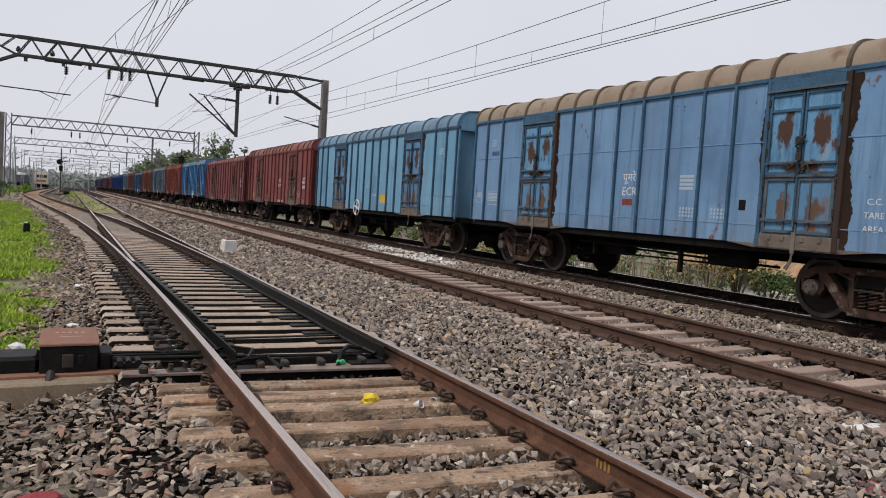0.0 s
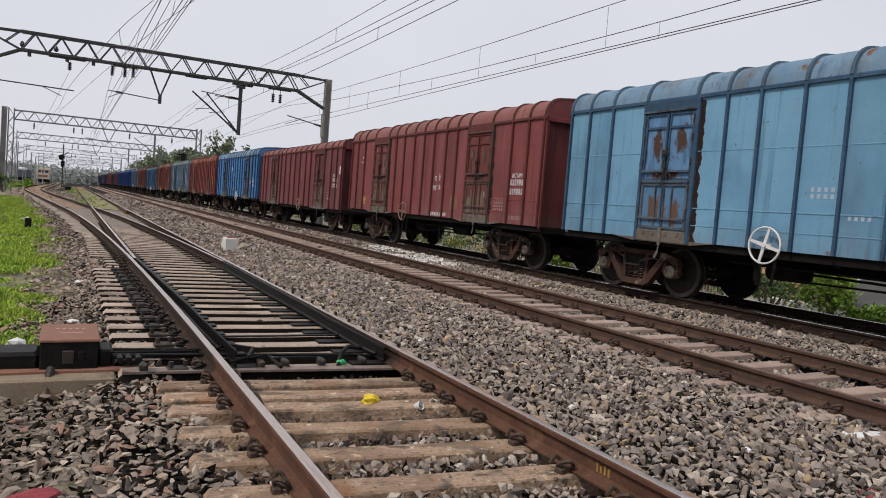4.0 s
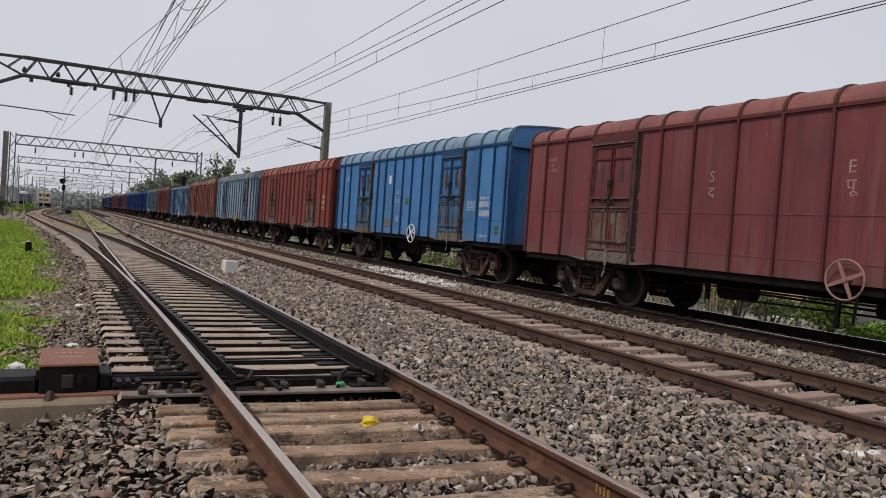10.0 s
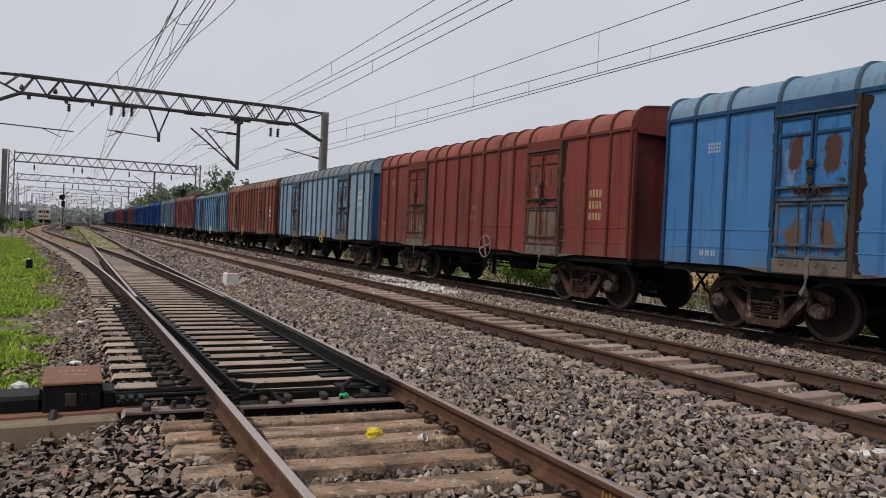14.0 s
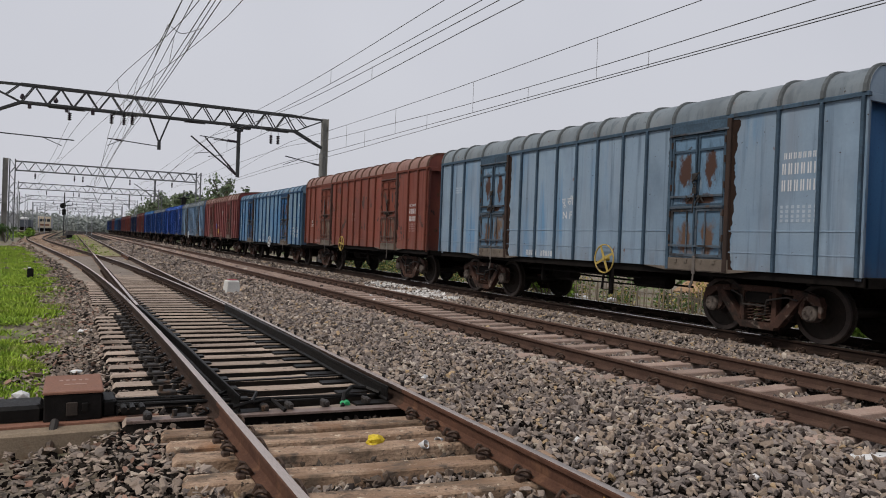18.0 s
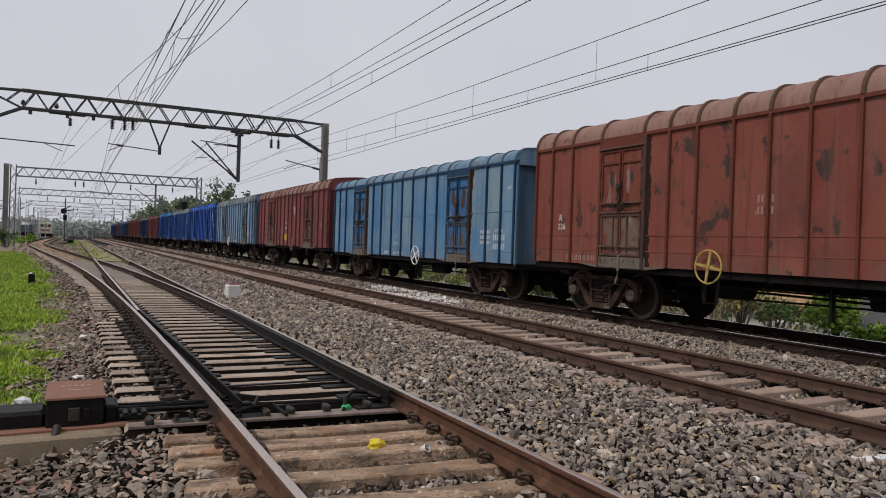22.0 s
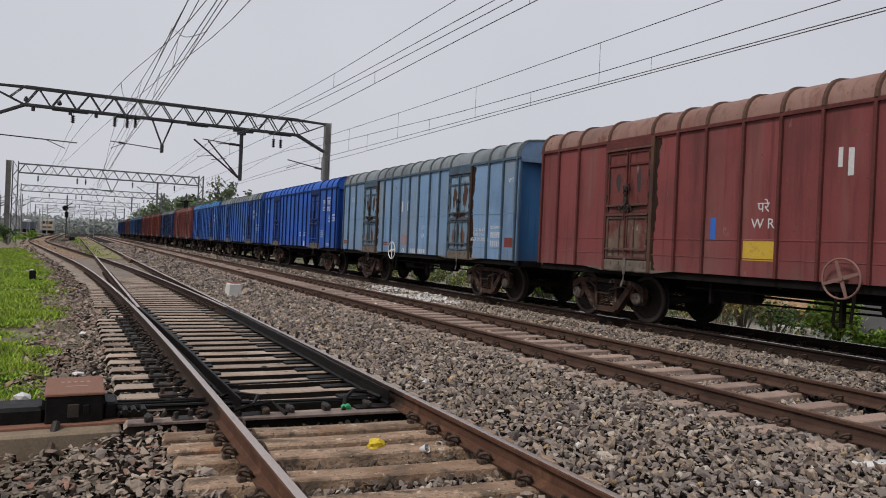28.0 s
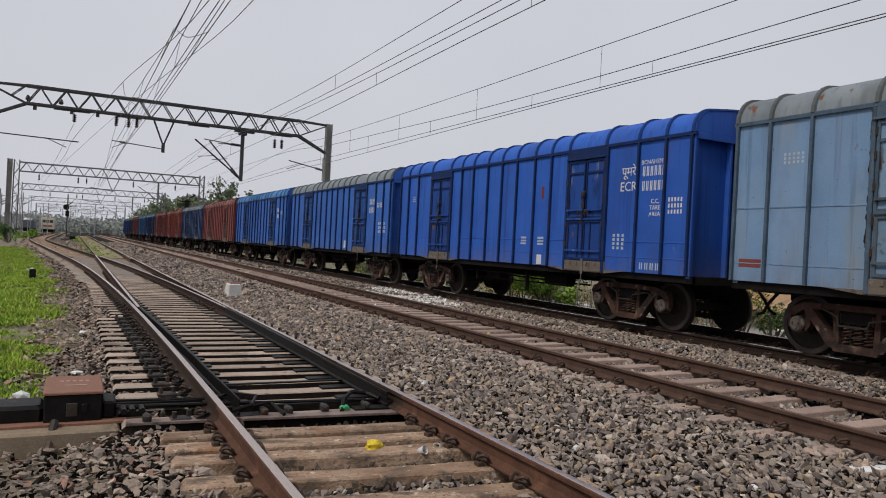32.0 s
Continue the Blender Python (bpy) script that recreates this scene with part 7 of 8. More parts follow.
def beyond_train():
    # fence of thin sticks
    f = thing("stick_fence", "leaning fence of thin grey sticks behind the tracks", "fence")
    rg = random.Random(11)
    y = 14.8
    while y < 24.5:
        part("stick", Solid().bar((17 + rg.uniform(-0.04, 0.04), y, -1.0), (17 + rg.uniform(-0.1, 0.1), y + rg.uniform(-0.1, 0.1), 0.22 + rg.uniform(-0.2, 0.2)), 0.016 + 0.008 * rg.random(), 5), M_wood, f)
        y += rg.uniform(0.10, 0.2)
    for z in (-0.45, 0.0):
        part("fence_rail", Solid().bar((17.03, 14.7, z), (17.03, 24.5, z + 0.03), 0.014, 5), M_wood, f)
    # shack with a dark sheet roof
    s = thing("shack", "low shack with a dark tarred sheet roof", "shack")
    part("wall", Solid().box(17.6, 20.5, 7.0, 11.2, -1.05, -0.1), M_wood, s)
    part("roof", Solid().add([(17.0, 6.6, -0.22), (17.0, 11.6, -0.22), (20.2, 11.9, 0.75), (20.2, 6.6, 0.75), (17.0, 6.6, -0.27), (17.0, 11.6, -0.27), (20.2, 11.9, 0.70), (20.2, 6.6, 0.70)], [(0, 1, 2, 3), (7, 6, 5, 4), (0, 4, 5, 1), (1, 5, 6, 2), (2, 6, 7, 3), (3, 7, 4, 0)]), M_roof_dark, s)
    part("ridge_batten", Solid().bar((17.0, 11.62, -0.2), (20.2, 11.92, 0.78), 1, flat=(0.05, 0.04)), M_haze, s)
    k = thing("tiled_shed", "small shed with a weathered red tile roof", "shed")
    part("wall", Solid().box(20.4, 23.4, 14.2, 19.2, -1.05, 0.0), M_concrete, k, "whitewashed wall")
    M_tile = surf("old_tile", (0.26, 0.15, 0.085), (0.42, 0.29, 0.17), 3.0, 0.9, bump=0.3, objrand=0.25)
    part("roof_base", Solid().add([(19.9, 13.8, -0.07), (19.9, 19.6, -0.07), (22.0, 19.6, 1.0), (22.0, 13.8, 1.0), (23.9, 19.6, -0.07), (23.9, 13.8, -0.07)], [(0, 1, 2, 3), (3, 2, 4, 5), (0, 3, 5), (1, 4, 2)]), M_tile, k)
    tile = Solid().add([(0, 0, 0), (0.26, 0, 0.13), (0.26, 0.2, 0.15), (0, 0.2, 0.02), (0, 0.1, 0.05), (0.26, 0.1, 0.19)], [(0, 4, 5, 1), (4, 3, 2, 5)]).mesh("tile", M_tile)
    for i in range(8):
        for j in range(28):
            part("tile", tile, None, k, at=pose(19.88 + i * 0.255, 13.85 + j * 0.205, -0.06 + i * 0.13))
    w = thing("low_wall", "low whitewashed wall beside the embankment", "wall")
    part("wall", Solid().box(18.6, 18.8, 12.9, 14.4, -1.0, -0.45, 0.02), M_concrete, w)
    rg2 = np.random.default_rng(21)
    cs = [(18.0 + rg2.random() * 2.2, 4 + 1.1 * i + rg2.random(), -0.75 + rg2.random() * 0.55) for i in range(44)]
    tagged(leaves("undergrowth", cs[:22] + cs[26:], [0.55] * 40, 7000, 0.07, M_leaf, 71, 0.9), "tangled green undergrowth beside the fence", "undergrowth", kind="stuff")
    tagged(leaves("undergrowth", cs, [0.6] * 44, 4500, 0.07, M_leaf_dry, 72, 0.9), "dry yellow-brown undergrowth beside the fence", "undergrowth", kind="stuff")
    for i in range(12):
        crumple("rubbish_bag", "pale plastic rubbish below the embankment", "rubbish", pose(17.2 + 0.9 * rg2.random(), 20.0 + 0.55 * i, -0.72 + 0.25 * rg2.random()), 0.22, 0.2, 0.16, M_haze if i % 3 else M_yard, 200 + i, 1)
    # bushes
    shrub(16.5, 10.9, -0.9, 1.4, 1.7, 2000, 0.075, M_leaf_bright, 31, "bright green leafy bush below the embankment")
    shrub(16.4, 10.1, -0.95, 1.2, 0.85, 1200, 0.065, M_leaf_bright, 32, "low bright green creeper")
    shrub(17.6, 14.6, -0.95, 1.7, 1.9, 600, 0.07, M_leaf_dry, 33, "half-dry yellowing bush behind the train")
    shrub(17.9, 15.8, -0.95, 1.5, 1.8, 600, 0.06, M_leaf_dry, 34, "half-dry yellowing bush behind the train")
    shrub(17.2, 13.2, -0.95, 1.0, 1.4, 450, 0.06, M_leaf, 35, "dark green bush below the embankment")
    shrub(16.6, 22.9, -0.9, 2.0, 1.7, 2600, 0.085, M_leaf_bright, 36, "bright green bush beside the stick fence")
    shrub(16.9, 25.2, -0.9, 2.2, 1.5, 2000, 0.085, M_leaf_bright, 37, "bright green bush beside the stick fence")
    shrub(18.5, 28.5, -0.95, 3.0, 2.0, 900, 0.09, M_leaf, 38, "dark green bush below the embankment")
    rg = np.random.default_rng(8)
    cs = [(26 + rg.random() * 5, -5 + 3.2 * i + rg.random() * 2, -0.2 + rg.random() * 1.6) for i in range(40)]
    tagged(leaves("undergrowth", cs, [1.7] * 40, 14000, 0.16, M_leaf, 5, 0.9), "dense green undergrowth behind the railway", "undergrowth", kind="stuff")
    # trees that rise above the train
    tree(22.5, 121, -1, 11.8, 9, 800, 0.30, M_leaf_far, 41, "thin-crowned tree rising behind the train", 0.8)
    tree(24.0, 112, -1, 9.6, 7, 500, 0.28, M_leaf_far, 42, "sparse small tree behind the train", 0.7)
    for i, (x, y, h, w) in enumerate(((23, 152, 9.8, 9), (25, 165, 10.5, 10), (23, 180, 10.8, 11), (26, 196, 11.6, 12), (24, 215, 11.0, 12), (27, 236, 11.5, 13), (25, 258, 11.0, 13), (28, 285, 10.8, 14), (27, 315, 10.0, 14), (24, 140, 8.4, 8))):
        tree(x, y, -1, h, w, 1300, 0.42, M_leaf_far, 50 + i, "broad green tree behind the train")
    cs = [(22 + rg.random() * 6, 40 + 7.0 * i, -0.2 + rg.random() * 2.5) for i in range(45)]
    tagged(leaves("roadside_scrub", cs, [3.0] * 45, 12000, 0.35, M_leaf_far, 6, 0.8), "hazy green scrub along the line", "undergrowth", kind="stuff")


def left_greenery():
    rg = np.random.default_rng(3)
    n = 120000
    y = 8.6 + rg.random(n) ** 1.7 * 62
    x = -0.12 - 0.25 * np.sin(y * 1.3) - 0.15 * np.sin(y * 4.1) - rg.random(n) ** 1.3 * (2.2 + y * 0.06) - np.maximum(0, (y - 22)) * 0.036
    field = 0.55 * np.sin(x * 2.3 + 0.8 * y + 1.0) + 0.5 * np.sin(y * 1.15 - x * 1.1) + 0.4 * np.sin(y * 3.9 + x * 3.1) + 0.3 * np.sin(7.0 * x - 4.3 * y)
    edge = np.clip((-0.20 - np.maximum(0, (y - 22)) * 0.036 - x) / 1.1, 0, 1)
    keep = field + rg.normal(size=n) * 0.5 + edge * 1.6 > 0.75
    field = field[keep]
    x, y = x[keep], y[keep]
    n = len(x)
    h = (0.025 + 0.055 * rg.random(n)) * np.clip(1.0 + 0.5 * field, 0.5, 1.6) + 0.0009 * y
    lean = rg.normal(size=(n, 2)) * 0.05
    ang = rg.random(n) * 6.28
    wd = 0.006 + 0.0011 * y
    z = np.full(n, -0.40)
    dx, dy = np.cos(ang) * wd, np.sin(ang) * wd
    v = np.stack([np.stack([x - dx, y - dy, z], 1), np.stack([x + dx, y + dy, z], 1), np.stack([x + lean[:, 0], y + lean[:, 1], z + h], 1)], 1).reshape(-1, 3)
    t = np.arange(n * 3).reshape(-1, 3)
    g = part("grass", fast_mesh("grass", v, t, [M_grass]), None)
    tagged(g, "short bright green grass along the track", "grass", kind="stuff")
    s = Solid()
    ys = [8.4 + 1.0 * i for i in range(62)]
    M_turf = surf("turf", (0.085, 0.115, 0.026), (0.13, 0.17, 0.04), 1.5, 0.9, bump=0.6, grain=18, layers=(((0.17, 0.14, 0.10), 0.9, 0.50, 0.1, ONE), ((0.13, 0.105, 0.075), 3.0, 0.56, 0.08, ONE)), bump_dist=0.03)
    for yy in ys:
        e = -0.85 - 0.25 * math.sin(yy * 1.3) - 0.15 * math.sin(yy * 4.1) - max(0, yy - 22) * 0.036
        s.add([(e, yy, -0.395), (e - 1.6 - 0.03 * yy, yy, -0.385), (e - 4 - 0.06 * yy, yy, -0.39)], [])
    k = len(ys)
    s.f = [(3 * j + i, 3 * j + 3 + i, 3 * j + 4 + i, 3 * j + 1 + i) for j in range(k - 1) for i in (0, 1)]
    s.mi = [0] * len(s.f)
    tagged(part("turf", s, M_turf), "patchy green turf beside the path", "grass", kind="structure")
    s = Solid()
    for yy in [47 + 2.0 * i for i in range(40)]:
        s.add([(1.28, yy, SEAT + 0.012), (2.05, yy, SEAT + 0.03), (2.84, yy, SEAT + 0.012)], [])
    s.f = [(3 * j + i, 3 * j + 3 + i, 3 * j + 4 + i, 3 * j + 1 + i) for j in range(39) for i in (0, 1)]
    s.mi = [0] * len(s.f)
    M_dry = surf("dry_turf", (0.26, 0.22, 0.11), (0.20, 0.21, 0.07), 0.7, 0.95, bump=0.6, grain=14, layers=(((0.30, 0.25, 0.16), 1.2, 0.55, 0.1, ONE),), bump_dist=0.03)
    tagged(part("turf", s, M_dry), "dry overgrown strip between little-used rails", "grass", kind="structure")
    shrub(-6.1, 88, -0.45, 2.6, 2.2, 600, 0.14, M_leaf, 61, "dark bush at the foot of the gantry mast")
    shrub(-4.9, 100, -0.45, 2.4, 1.6, 500, 0.14, M_leaf_bright, 62, "green bush beside the loop")
    cs = [(-7 - 6 * rg.random(), 70 + 2.5 * i, -0.35 + 0.3 * rg.random()) for i in range(40)]
    tagged(leaves("weeds", cs, [1.4] * 40, 5000, 0.16, M_leaf_bright, 63, 0.45), "tall green weeds beside the yard", "weeds", kind="stuff")
    cs = [(-0.2 + 2.6 * rg.random(), 85 + 2.2 * i, -0.25) for i in range(40)] + [(0.8 + 1.2 * rg.random(), 50 + i, -0.28) for i in range(34)]
    tagged(leaves("weeds", cs, [0.9] * 74, 4500, 0.09, M_leaf_bright, 64, 0.22), "low weeds between the diverging rails", "weeds", kind="stuff")


# far woods: distance haze painted into the leaf colour
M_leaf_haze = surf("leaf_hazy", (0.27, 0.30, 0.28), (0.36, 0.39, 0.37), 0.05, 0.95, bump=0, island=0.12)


def backdrop():
    """A hazy line of woods and roofs far off on every side."""
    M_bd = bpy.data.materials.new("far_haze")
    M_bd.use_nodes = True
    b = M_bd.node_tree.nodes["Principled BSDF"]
    # haze painted on: a pale tint that also glows by itself
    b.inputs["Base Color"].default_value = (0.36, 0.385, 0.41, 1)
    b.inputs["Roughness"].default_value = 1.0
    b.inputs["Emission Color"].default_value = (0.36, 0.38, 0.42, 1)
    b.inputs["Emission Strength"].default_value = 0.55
    s = Solid()
    n = 240
    R = 900
    vs = []
    for i in range(n):
        a = 2 * math.pi * i / n
        h = 11 + 7 * noise.noise(Vector((math.cos(a) * 14, math.sin(a) * 14, 3))) + 4 * noise.noise(Vector((math.cos(a) * 50, math.sin(a) * 50, 5)))
        vs += [(R * math.sin(a), R * math.cos(a), -3), (R * math.sin(a), R * math.cos(a), h)]
    s.add(vs, [(2 * i, 2 * ((i + 1) % n), 2 * ((i + 1) % n) + 1, 2 * i + 1) for i in range(n)])
    rn = np.random.default_rng(19)
    cs = [(-34 + 78 * rn.random(), 380 + 160 * rn.random(), 1 + 4.5 * rn.random()) for i in range(90)]
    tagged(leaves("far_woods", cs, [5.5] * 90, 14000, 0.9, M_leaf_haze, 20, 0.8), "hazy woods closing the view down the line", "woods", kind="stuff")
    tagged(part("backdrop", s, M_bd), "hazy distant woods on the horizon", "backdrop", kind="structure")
    rg = random.Random(77)
    for i in range(9):
        x, y = -20 - rg.random() * 40, 240 + 40 * i * rg.uniform(0.7, 1.2)
        hb = thing("yard_building", "pale hazy building beyond the rail yard", "building", group="far buildings")
        w, d, h = rg.uniform(8, 16), rg.uniform(8, 14), rg.uniform(4, 8)
        part("wall", Solid().box(x - w / 2, x + w / 2, y, y + d, -0.5, h), M_haze, hb)
        part("roof", Solid().box(x - w / 2 - 0.4, x + w / 2 + 0.4, y - 0.4, y + d + 0.4, h, h + 0.4, 0.1), M_gantry_haze, hb)
        for k in range(int(w / 2.5)):
            part("window", Solid().box(x - w / 2 + 0.8 + k * 2.4, x - w / 2 + 2.0 + k * 2.4, y - 0.05, y + 0.1, h * 0.45, h * 0.8), M_gantry_haze, hb)


beyond_train()
left_greenery()
backdrop()

# ======================= loose ballast =======================


def stone_shapes(rg, corners):
    """Angular broken stones: hulls of a few scattered corners, flattened a little."""
    out = []
    for _ in range(20):
        p = rg.normal(size=(corners, 3))
        p /= np.linalg.norm(p, axis=1)[:, None]
        p *= rg.uniform(0.8, 1.1, (corners, 1))
        bm = bmesh.new()
        for q in p:
            bm.verts.new(q)
        hull = bmesh.ops.convex_hull(bm, input=bm.verts)
        bmesh.ops.delete(bm, geom=[g for g in hull["geom_interior"] if isinstance(g, bmesh.types.BMVert)], context="VERTS")
        bmesh.ops.triangulate(bm, faces=bm.faces)
        bm.verts.index_update()
        out.append((np.array([v.co[:] for v in bm.verts]), np.array([[v.index for v in f.verts] for f in bm.faces])))
        bm.free()
    return out


def scatter(rg, x, y, z, size, corners=10, tilt=0.28, flat=1.0):
    n = len(x)
    q = rg.normal(size=(n, 4)) * [1.0, tilt, tilt, 1.0]
    q /= np.linalg.norm(q, axis=1)[:, None]
    w, a, b, c = q.T
    R = np.stack([np.stack([1 - 2 * (b * b + c * c), 2 * (a * b - c * w), 2 * (a * c + b * w)], 1), np.stack([2 * (a * b + c * w), 1 - 2 * (a * a + c * c), 2 * (b * c - a * w)], 1), np.stack([2 * (a * c - b * w), 2 * (b * c + a * w), 1 - 2 * (a * a + b * b)], 1)], 1)
    dims = size[:, None] * rg.uniform([0.90, 0.65, 0.42], [1.45, 1.05, 0.75], (n, 3)) * [1.0, 1.0, flat]
    kind = rg.integers(0, 20, n)
    vs, ts, base = [], [], 0
    for k, (sv, sf) in enumerate(stone_shapes(rg, corners)):
        i = np.nonzero(kind == k)[0]
        if not len(i):
            continue
        v = sv[None] * dims[i][:, None, :]
        v = np.einsum("nij,nkj->nki", R[i], v) + np.stack([x[i], y[i], z[i]], 1)[:, None, :]
        vs.append(v.reshape(-1, 3))
        ts.append(((np.arange(len(i)) * len(sv) + base)[:, None, None] + sf[None]).reshape(-1, 3))
        base += len(i) * len(sv)
    return np.concatenate(vs), np.concatenate(ts)


def sleeper_rects():
    out = []
    for o in bpy.data.objects:
        if o.name.split(".")[0] == "sleeper":
            m = o.matrix_basis
            out.append((m.translation.x, m.translation.y, max(abs(c[0]) for c in o.bound_box), m.to_euler().z))
    return np.array(out)


def build_stones():
    rg = np.random.default_rng(12)
    rects = sleeper_rects()
    # rows: stretch in y and x, spacing of the stones, their half size
    bands = ((-8.0, 1.7, -1.0, 14.2, 0.082, 0.047), (1.7, 7.2, -1.0, 14.2, 0.059, 0.0345), (7.2, 12.0, -0.9, 14.6, 0.064, 0.037), (12.0, 20.0, -0.6, 14.8, 0.084, 0.045), (20.0, 34.0, -0.8, 15, 0.115, 0.056), (34.0, 60.0, -3.0, 15, 0.20, 0.085), (60.0, 110.0, -5.0, 15, 0.38, 0.14))
    for y0, y1, x0, x1, gap, size in bands:
        for under in ((True, False) if 1 < y0 < 12 else (False,)):
            if under:
                n = int((y1 - y0) * (x1 - x0) * 0.85 / gap ** 2)
                x, y = rg.uniform(x0, x1, n), rg.uniform(y0, y1, n)
            else:
                gx, gy = np.meshgrid(np.arange(x0, x1, gap), np.arange(y0, y1, gap * 0.87))
                gx[1::2] += gap / 2
                n = gx.size
                x, y = gx.ravel() + rg.uniform(-0.42, 0.42, n) * gap, gy.ravel() + rg.uniform(-0.42, 0.42, n) * gap
            keep = (x < 1.75 * y + 1.2) | (rg.random(n) < 0.15) | (y < 1.7)
            for cx, cy, hl, a in rects[(rects[:, 1] > y0 - 1) & (rects[:, 1] < y1 + 1)]:
                dx, dy = x - cx, y - cy
                u, v = dx * math.cos(a) + dy * math.sin(a), -dx * math.sin(a) + dy * math.cos(a)
                if cx < 5 and 6.4 < cy < 14:
                    keep &= ~((u > -hl + 0.12 + 0.1 * math.sin(17 * cy)) & (u < hl) & (np.abs(v) < 0.13))
                elif cx > 5:  # the ballast of the plain tracks strays over the sleepers and hides some of their ends
                    inner = np.abs(u) < 0.93
                    keep &= ~((u < 0.93) & (u > -1.30) & (np.abs(v) < 0.125) & (rg.random(n) < np.where(inner, 0.80, 0.35 + 0.45 * (math.sin(23 * cy) > 0))))
                else:
                    keep &= ~((np.abs(u) < hl + 0.01) & (np.abs(v) < 0.135))
            for r in (TRACK_2 - GAUGE / 2, TRACK_2 + GAUGE / 2, TRACK_3 - GAUGE / 2, TRACK_3 + GAUGE / 2, TRACK_1 + GAUGE / 2):
                keep &= np.abs(x - r) > 0.10
            br = np.array([branch(v) for v in y])
            for off in (TRACK_1 - GAUGE / 2 - br, TRACK_1 + GAUGE / 2 - br):
                keep &= np.abs(x - off) > 0.10
            keep &= ~((np.abs(x + 0.1) < 0.74) & (np.abs(y - 7.08) < 0.54))
            left = TRACK_1 - br - 1.55
            thin = rg.random(n)
            keep &= (x > left) | (thin < np.clip(1.0 - (left - x) * 0.55, 0.12, 1))
            x, y, br = x[keep], y[keep], br[keep]
            n = len(x)
            z = np.array([bed_height(a, b) for a, b in zip(x, y)])
            inside = (np.abs(x - TRACK_1) < 1.02) | (np.abs(x - TRACK_1 + br) < 1.02) | ((x < TRACK_1) & (x > TRACK_1 - br - 1.15 - 0.25 * rg.random(n)) & (y > 6.3))
            z += rg.normal(size=n) * 0.013 + np.where(inside & (y < 6), 0.010 + 0.055 * np.clip((4.9 - y) / 0.7, 0, 1), np.where((x < TRACK_1) & (y < 5.2), 0.022, 0)) - (0.030 if under else -0.002)
            s = size * np.clip(rg.lognormal(0, 0.32, n), 0.45, 1.9) * np.where(inside, 0.85, np.where(x < 0.85, 0.88, 1.0))
            oily = inside & (y < 30) & (y > 6.1)
            lump = np.sin(x * 2.3 + 0.6 * y) + np.sin(y * 2.1 - x) + 0.8 * np.sin(3.7 * x + 1.0)
            white = ((((x - 9.6 - 0.22 * (y - 19)) / 1.7) ** 2 + ((y - 22.0) / 4.0) ** 2 < 1) & (lump > -0.6) | (((x - 7.75) / 0.4) ** 2 + ((y - 18.8) / 1.1) ** 2 < 1)) & (rg.random(n) < 0.85)
            dull = inside & (y <= 6.1) & (y > 4.55 + 0.25 * np.sin(9 * x))
            brown = ~oily & ~white & ~dull & (x < 0.85)
            groups = ((~white, M_stone_low, "ballast lying underneath, darkened as gap shade"),) if under else ((~oily & ~white & ~brown & ~dull, M_stone, "loose grey-brown crushed stone ballast"), (brown, M_stone_brown, "reddish brown crushed stone beside the path"), (dull, M_stone_dull, "dull brown ballast between the sleepers"), (oily, M_stone_dark, "oily blackened ballast inside the turnout"), (white, M_stone_white, "ballast whitened with spilt lime"))
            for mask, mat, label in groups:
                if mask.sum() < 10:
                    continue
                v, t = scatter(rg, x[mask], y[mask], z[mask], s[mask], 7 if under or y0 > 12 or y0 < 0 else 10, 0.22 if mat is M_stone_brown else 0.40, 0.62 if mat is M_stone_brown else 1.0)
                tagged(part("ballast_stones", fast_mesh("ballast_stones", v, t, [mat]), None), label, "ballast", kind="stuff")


def build_lime():
    """Thin crusts of spilt lime over the stones."""
    rg = random.Random(4)
    s = Solid()
    for cx, cy, rx, ry in ((10.35, 24.6, 0.55, 1.2), (9.4, 21.6, 0.75, 1.2), (10.0, 19.6, 0.6, 0.9), (8.7, 20.3, 0.4, 0.7), (12.0, 24.6, 0.4, 1.0), (7.75, 18.8, 0.3, 0.8), (10.6, 22.6, 0.3, 1.0)):
        n = 18
        ring = []
        for i in range(n):
            a = 2 * math.pi * i / n
            k = rg.uniform(0.55, 1.1)
            x, y = cx + rx * k * math.cos(a), cy + ry * k * math.sin(a)
            ring.append((x, y, bed_height(x, y) + 0.012))
        s.add([(cx, cy, bed_height(cx, cy) + 0.035)] + ring, [(0, 1 + i, 1 + (i + 1) % n) for i in range(n)])
    tagged(part("spilt_lime", s, M_stone_white), "spilt white lime crusted on the ballast", "spill", kind="stuff")


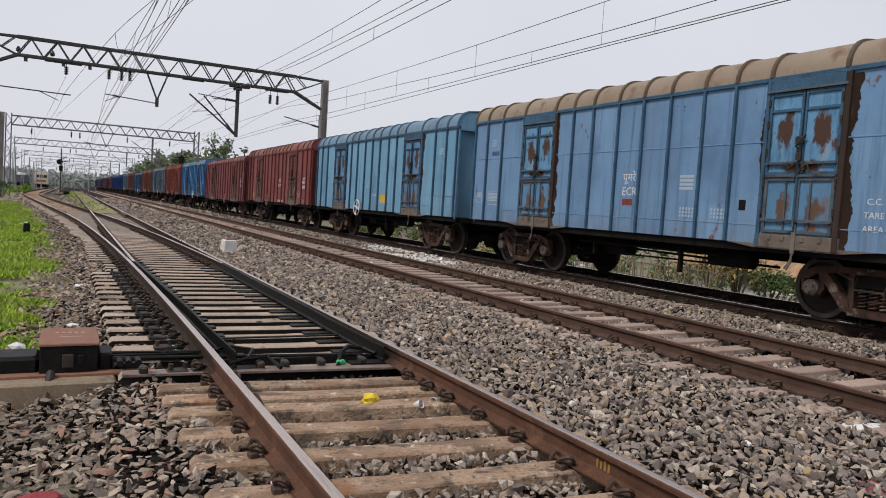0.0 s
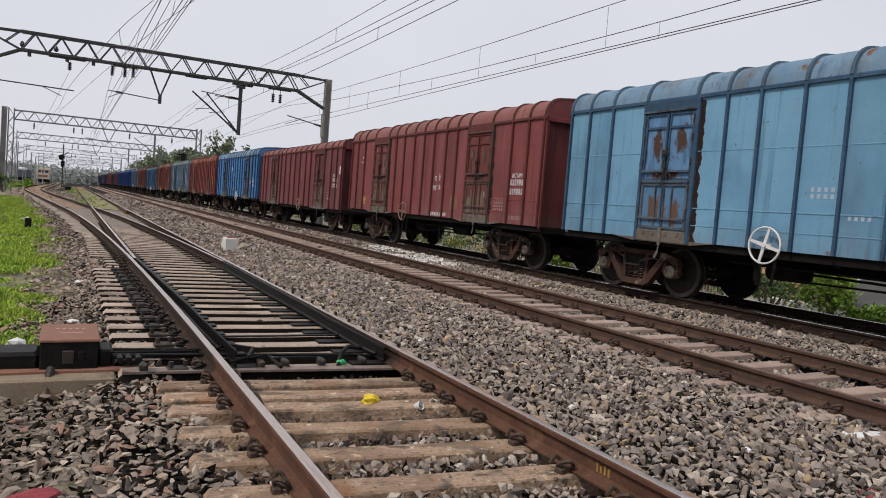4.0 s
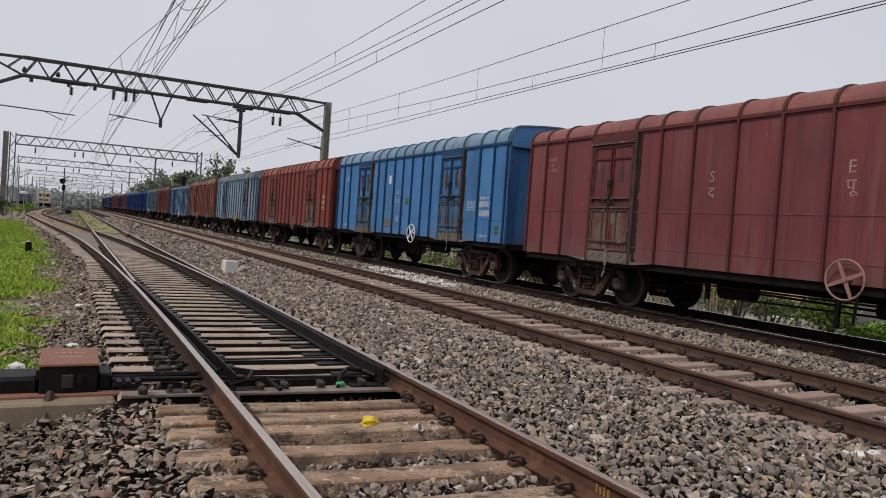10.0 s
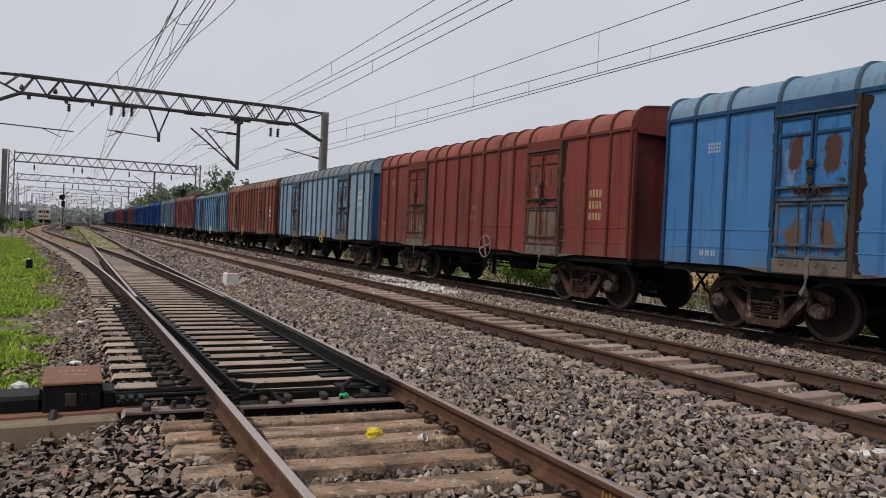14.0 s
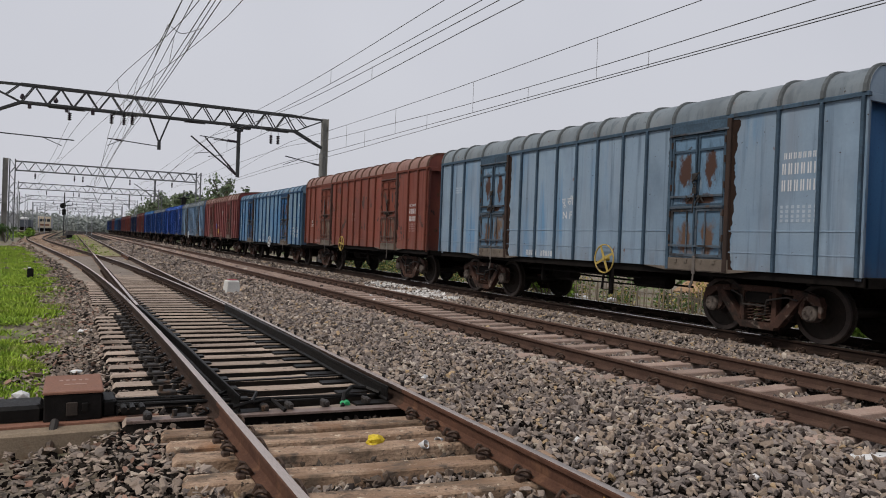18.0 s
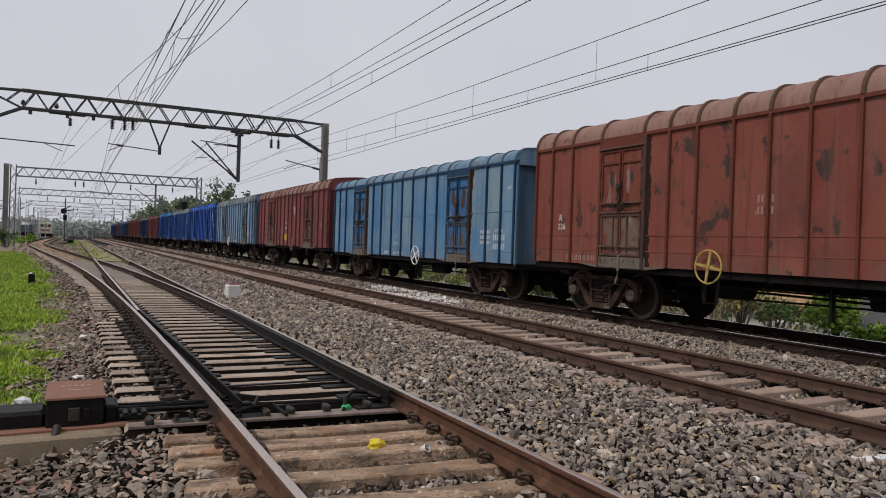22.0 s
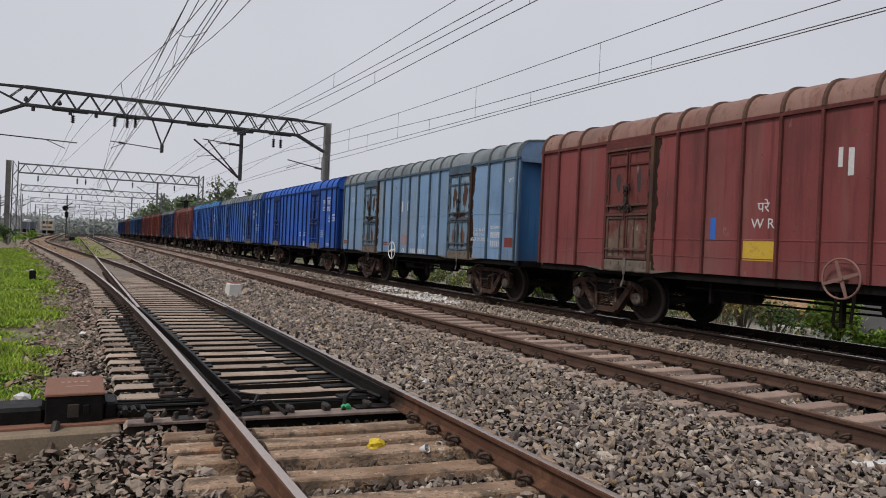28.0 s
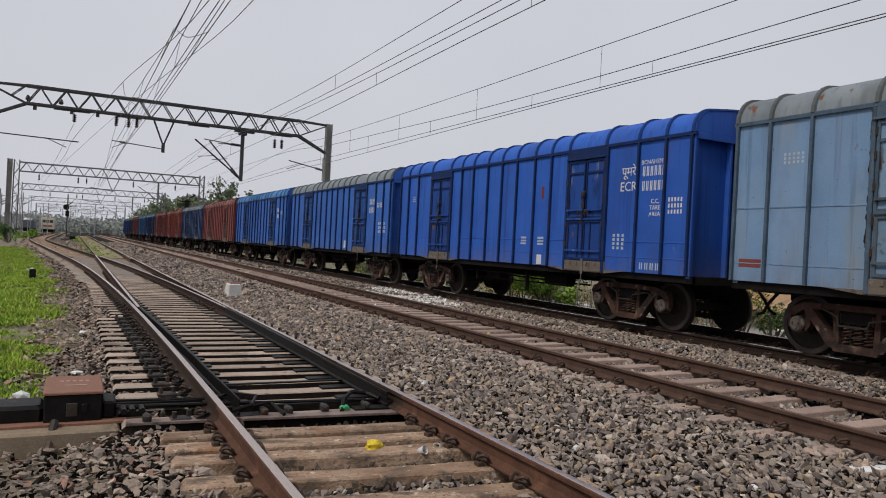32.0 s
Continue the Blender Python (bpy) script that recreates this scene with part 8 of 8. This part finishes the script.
def build_soil_fill():
    """Trodden earth that fills the turnout and the verge further down the line."""
    M_fill = surf("trodden_earth", (0.175, 0.143, 0.118), (0.27, 0.228, 0.19), 0.8, 0.95, bump=0.6, grain=16, layers=(((0.09, 0.07, 0.05), 1.6, 0.55, 0.12, ONE),), bump_dist=0.03)
    M_path = surf("sandy_verge", (0.21, 0.172, 0.138), (0.33, 0.28, 0.23), 0.9, 0.95, bump=0.6, grain=16, layers=(((0.14, 0.11, 0.08), 1.2, 0.56, 0.12, ONE),), bump_dist=0.03)
    xl, xr = TRACK_1 - GAUGE / 2, TRACK_1 + GAUGE / 2

    def strip(edges, ys, z, mat, label):
        q = Solid()
        for y in ys:
            a, b = edges(y)
            for i in range(5):
                x = a + (b - a) * i / 4
                q.add([(x, y, z(y) + 0.012 * noise.noise(Vector((x * 3, y * 2, 7))) + (0.01 if i in (1, 2, 3) else -0.01))], [])
        q.f = [(5 * j + i, 5 * j + 5 + i, 5 * j + 6 + i, 5 * j + 1 + i) for j in range(len(ys) - 1) for i in range(4)]
        q.mi = [0] * len(q.f)
        tagged(part("earth", q, mat, smooth=True), label, "ground", kind="structure")

    ys = [25 + 0.8 * i for i in range(27)]
    sink = lambda y: SEAT - 0.03 + 0.035 * ease(25, 31, y)
    strip(lambda y: (xl + 0.09, xr - branch(y) - 0.09), ys[:22], sink, M_fill, "trodden brown earth between the rails")
    strip(lambda y: (xl - branch(y) + 0.09, xl - 0.09), ys, sink, M_fill, "trodden brown earth between the rails")
    strip(lambda y: (xr - branch(y) + 0.09, xr - 0.09), ys, sink, M_fill, "trodden brown earth between the rails")
    strip(lambda y: (xl - branch(y) - 0.12 - 0.42 * ease(19, 26, y) - 0.07 * math.sin(y * 1.7) - 0.05 * math.sin(y * 4.3), xl - branch(y) - 0.1), [18 + 0.6 * i for i in range(104)], lambda y: SEAT - 0.06 + 0.055 * ease(18, 27, y), M_path, "pale sandy verge along the outer rail")


build_stones()
build_lime()
build_soil_fill()


# ======================= what moves =======================
def run(t):
    """Metres that the train has rolled towards the camera by t seconds."""
    u = t / 10
    return 46.677 * u + 0.8177 * u ** 2 - 0.1661 * u ** 3 + 0.0359 * u ** 4


def motions():
    for w, y, near in TRAIN:
        walk(w, [(t, pose(TRACK_3, y - run(t), 0)) for t in range(0, 33)])
    ticks = [k * 4 / 30 for k in range(241)]
    for w, a in WHEELSETS:
        walk(w, [(t, pose(0, a, 0.5, math.degrees(run(t) / 0.5) % 360)) for t in ticks])


motions()
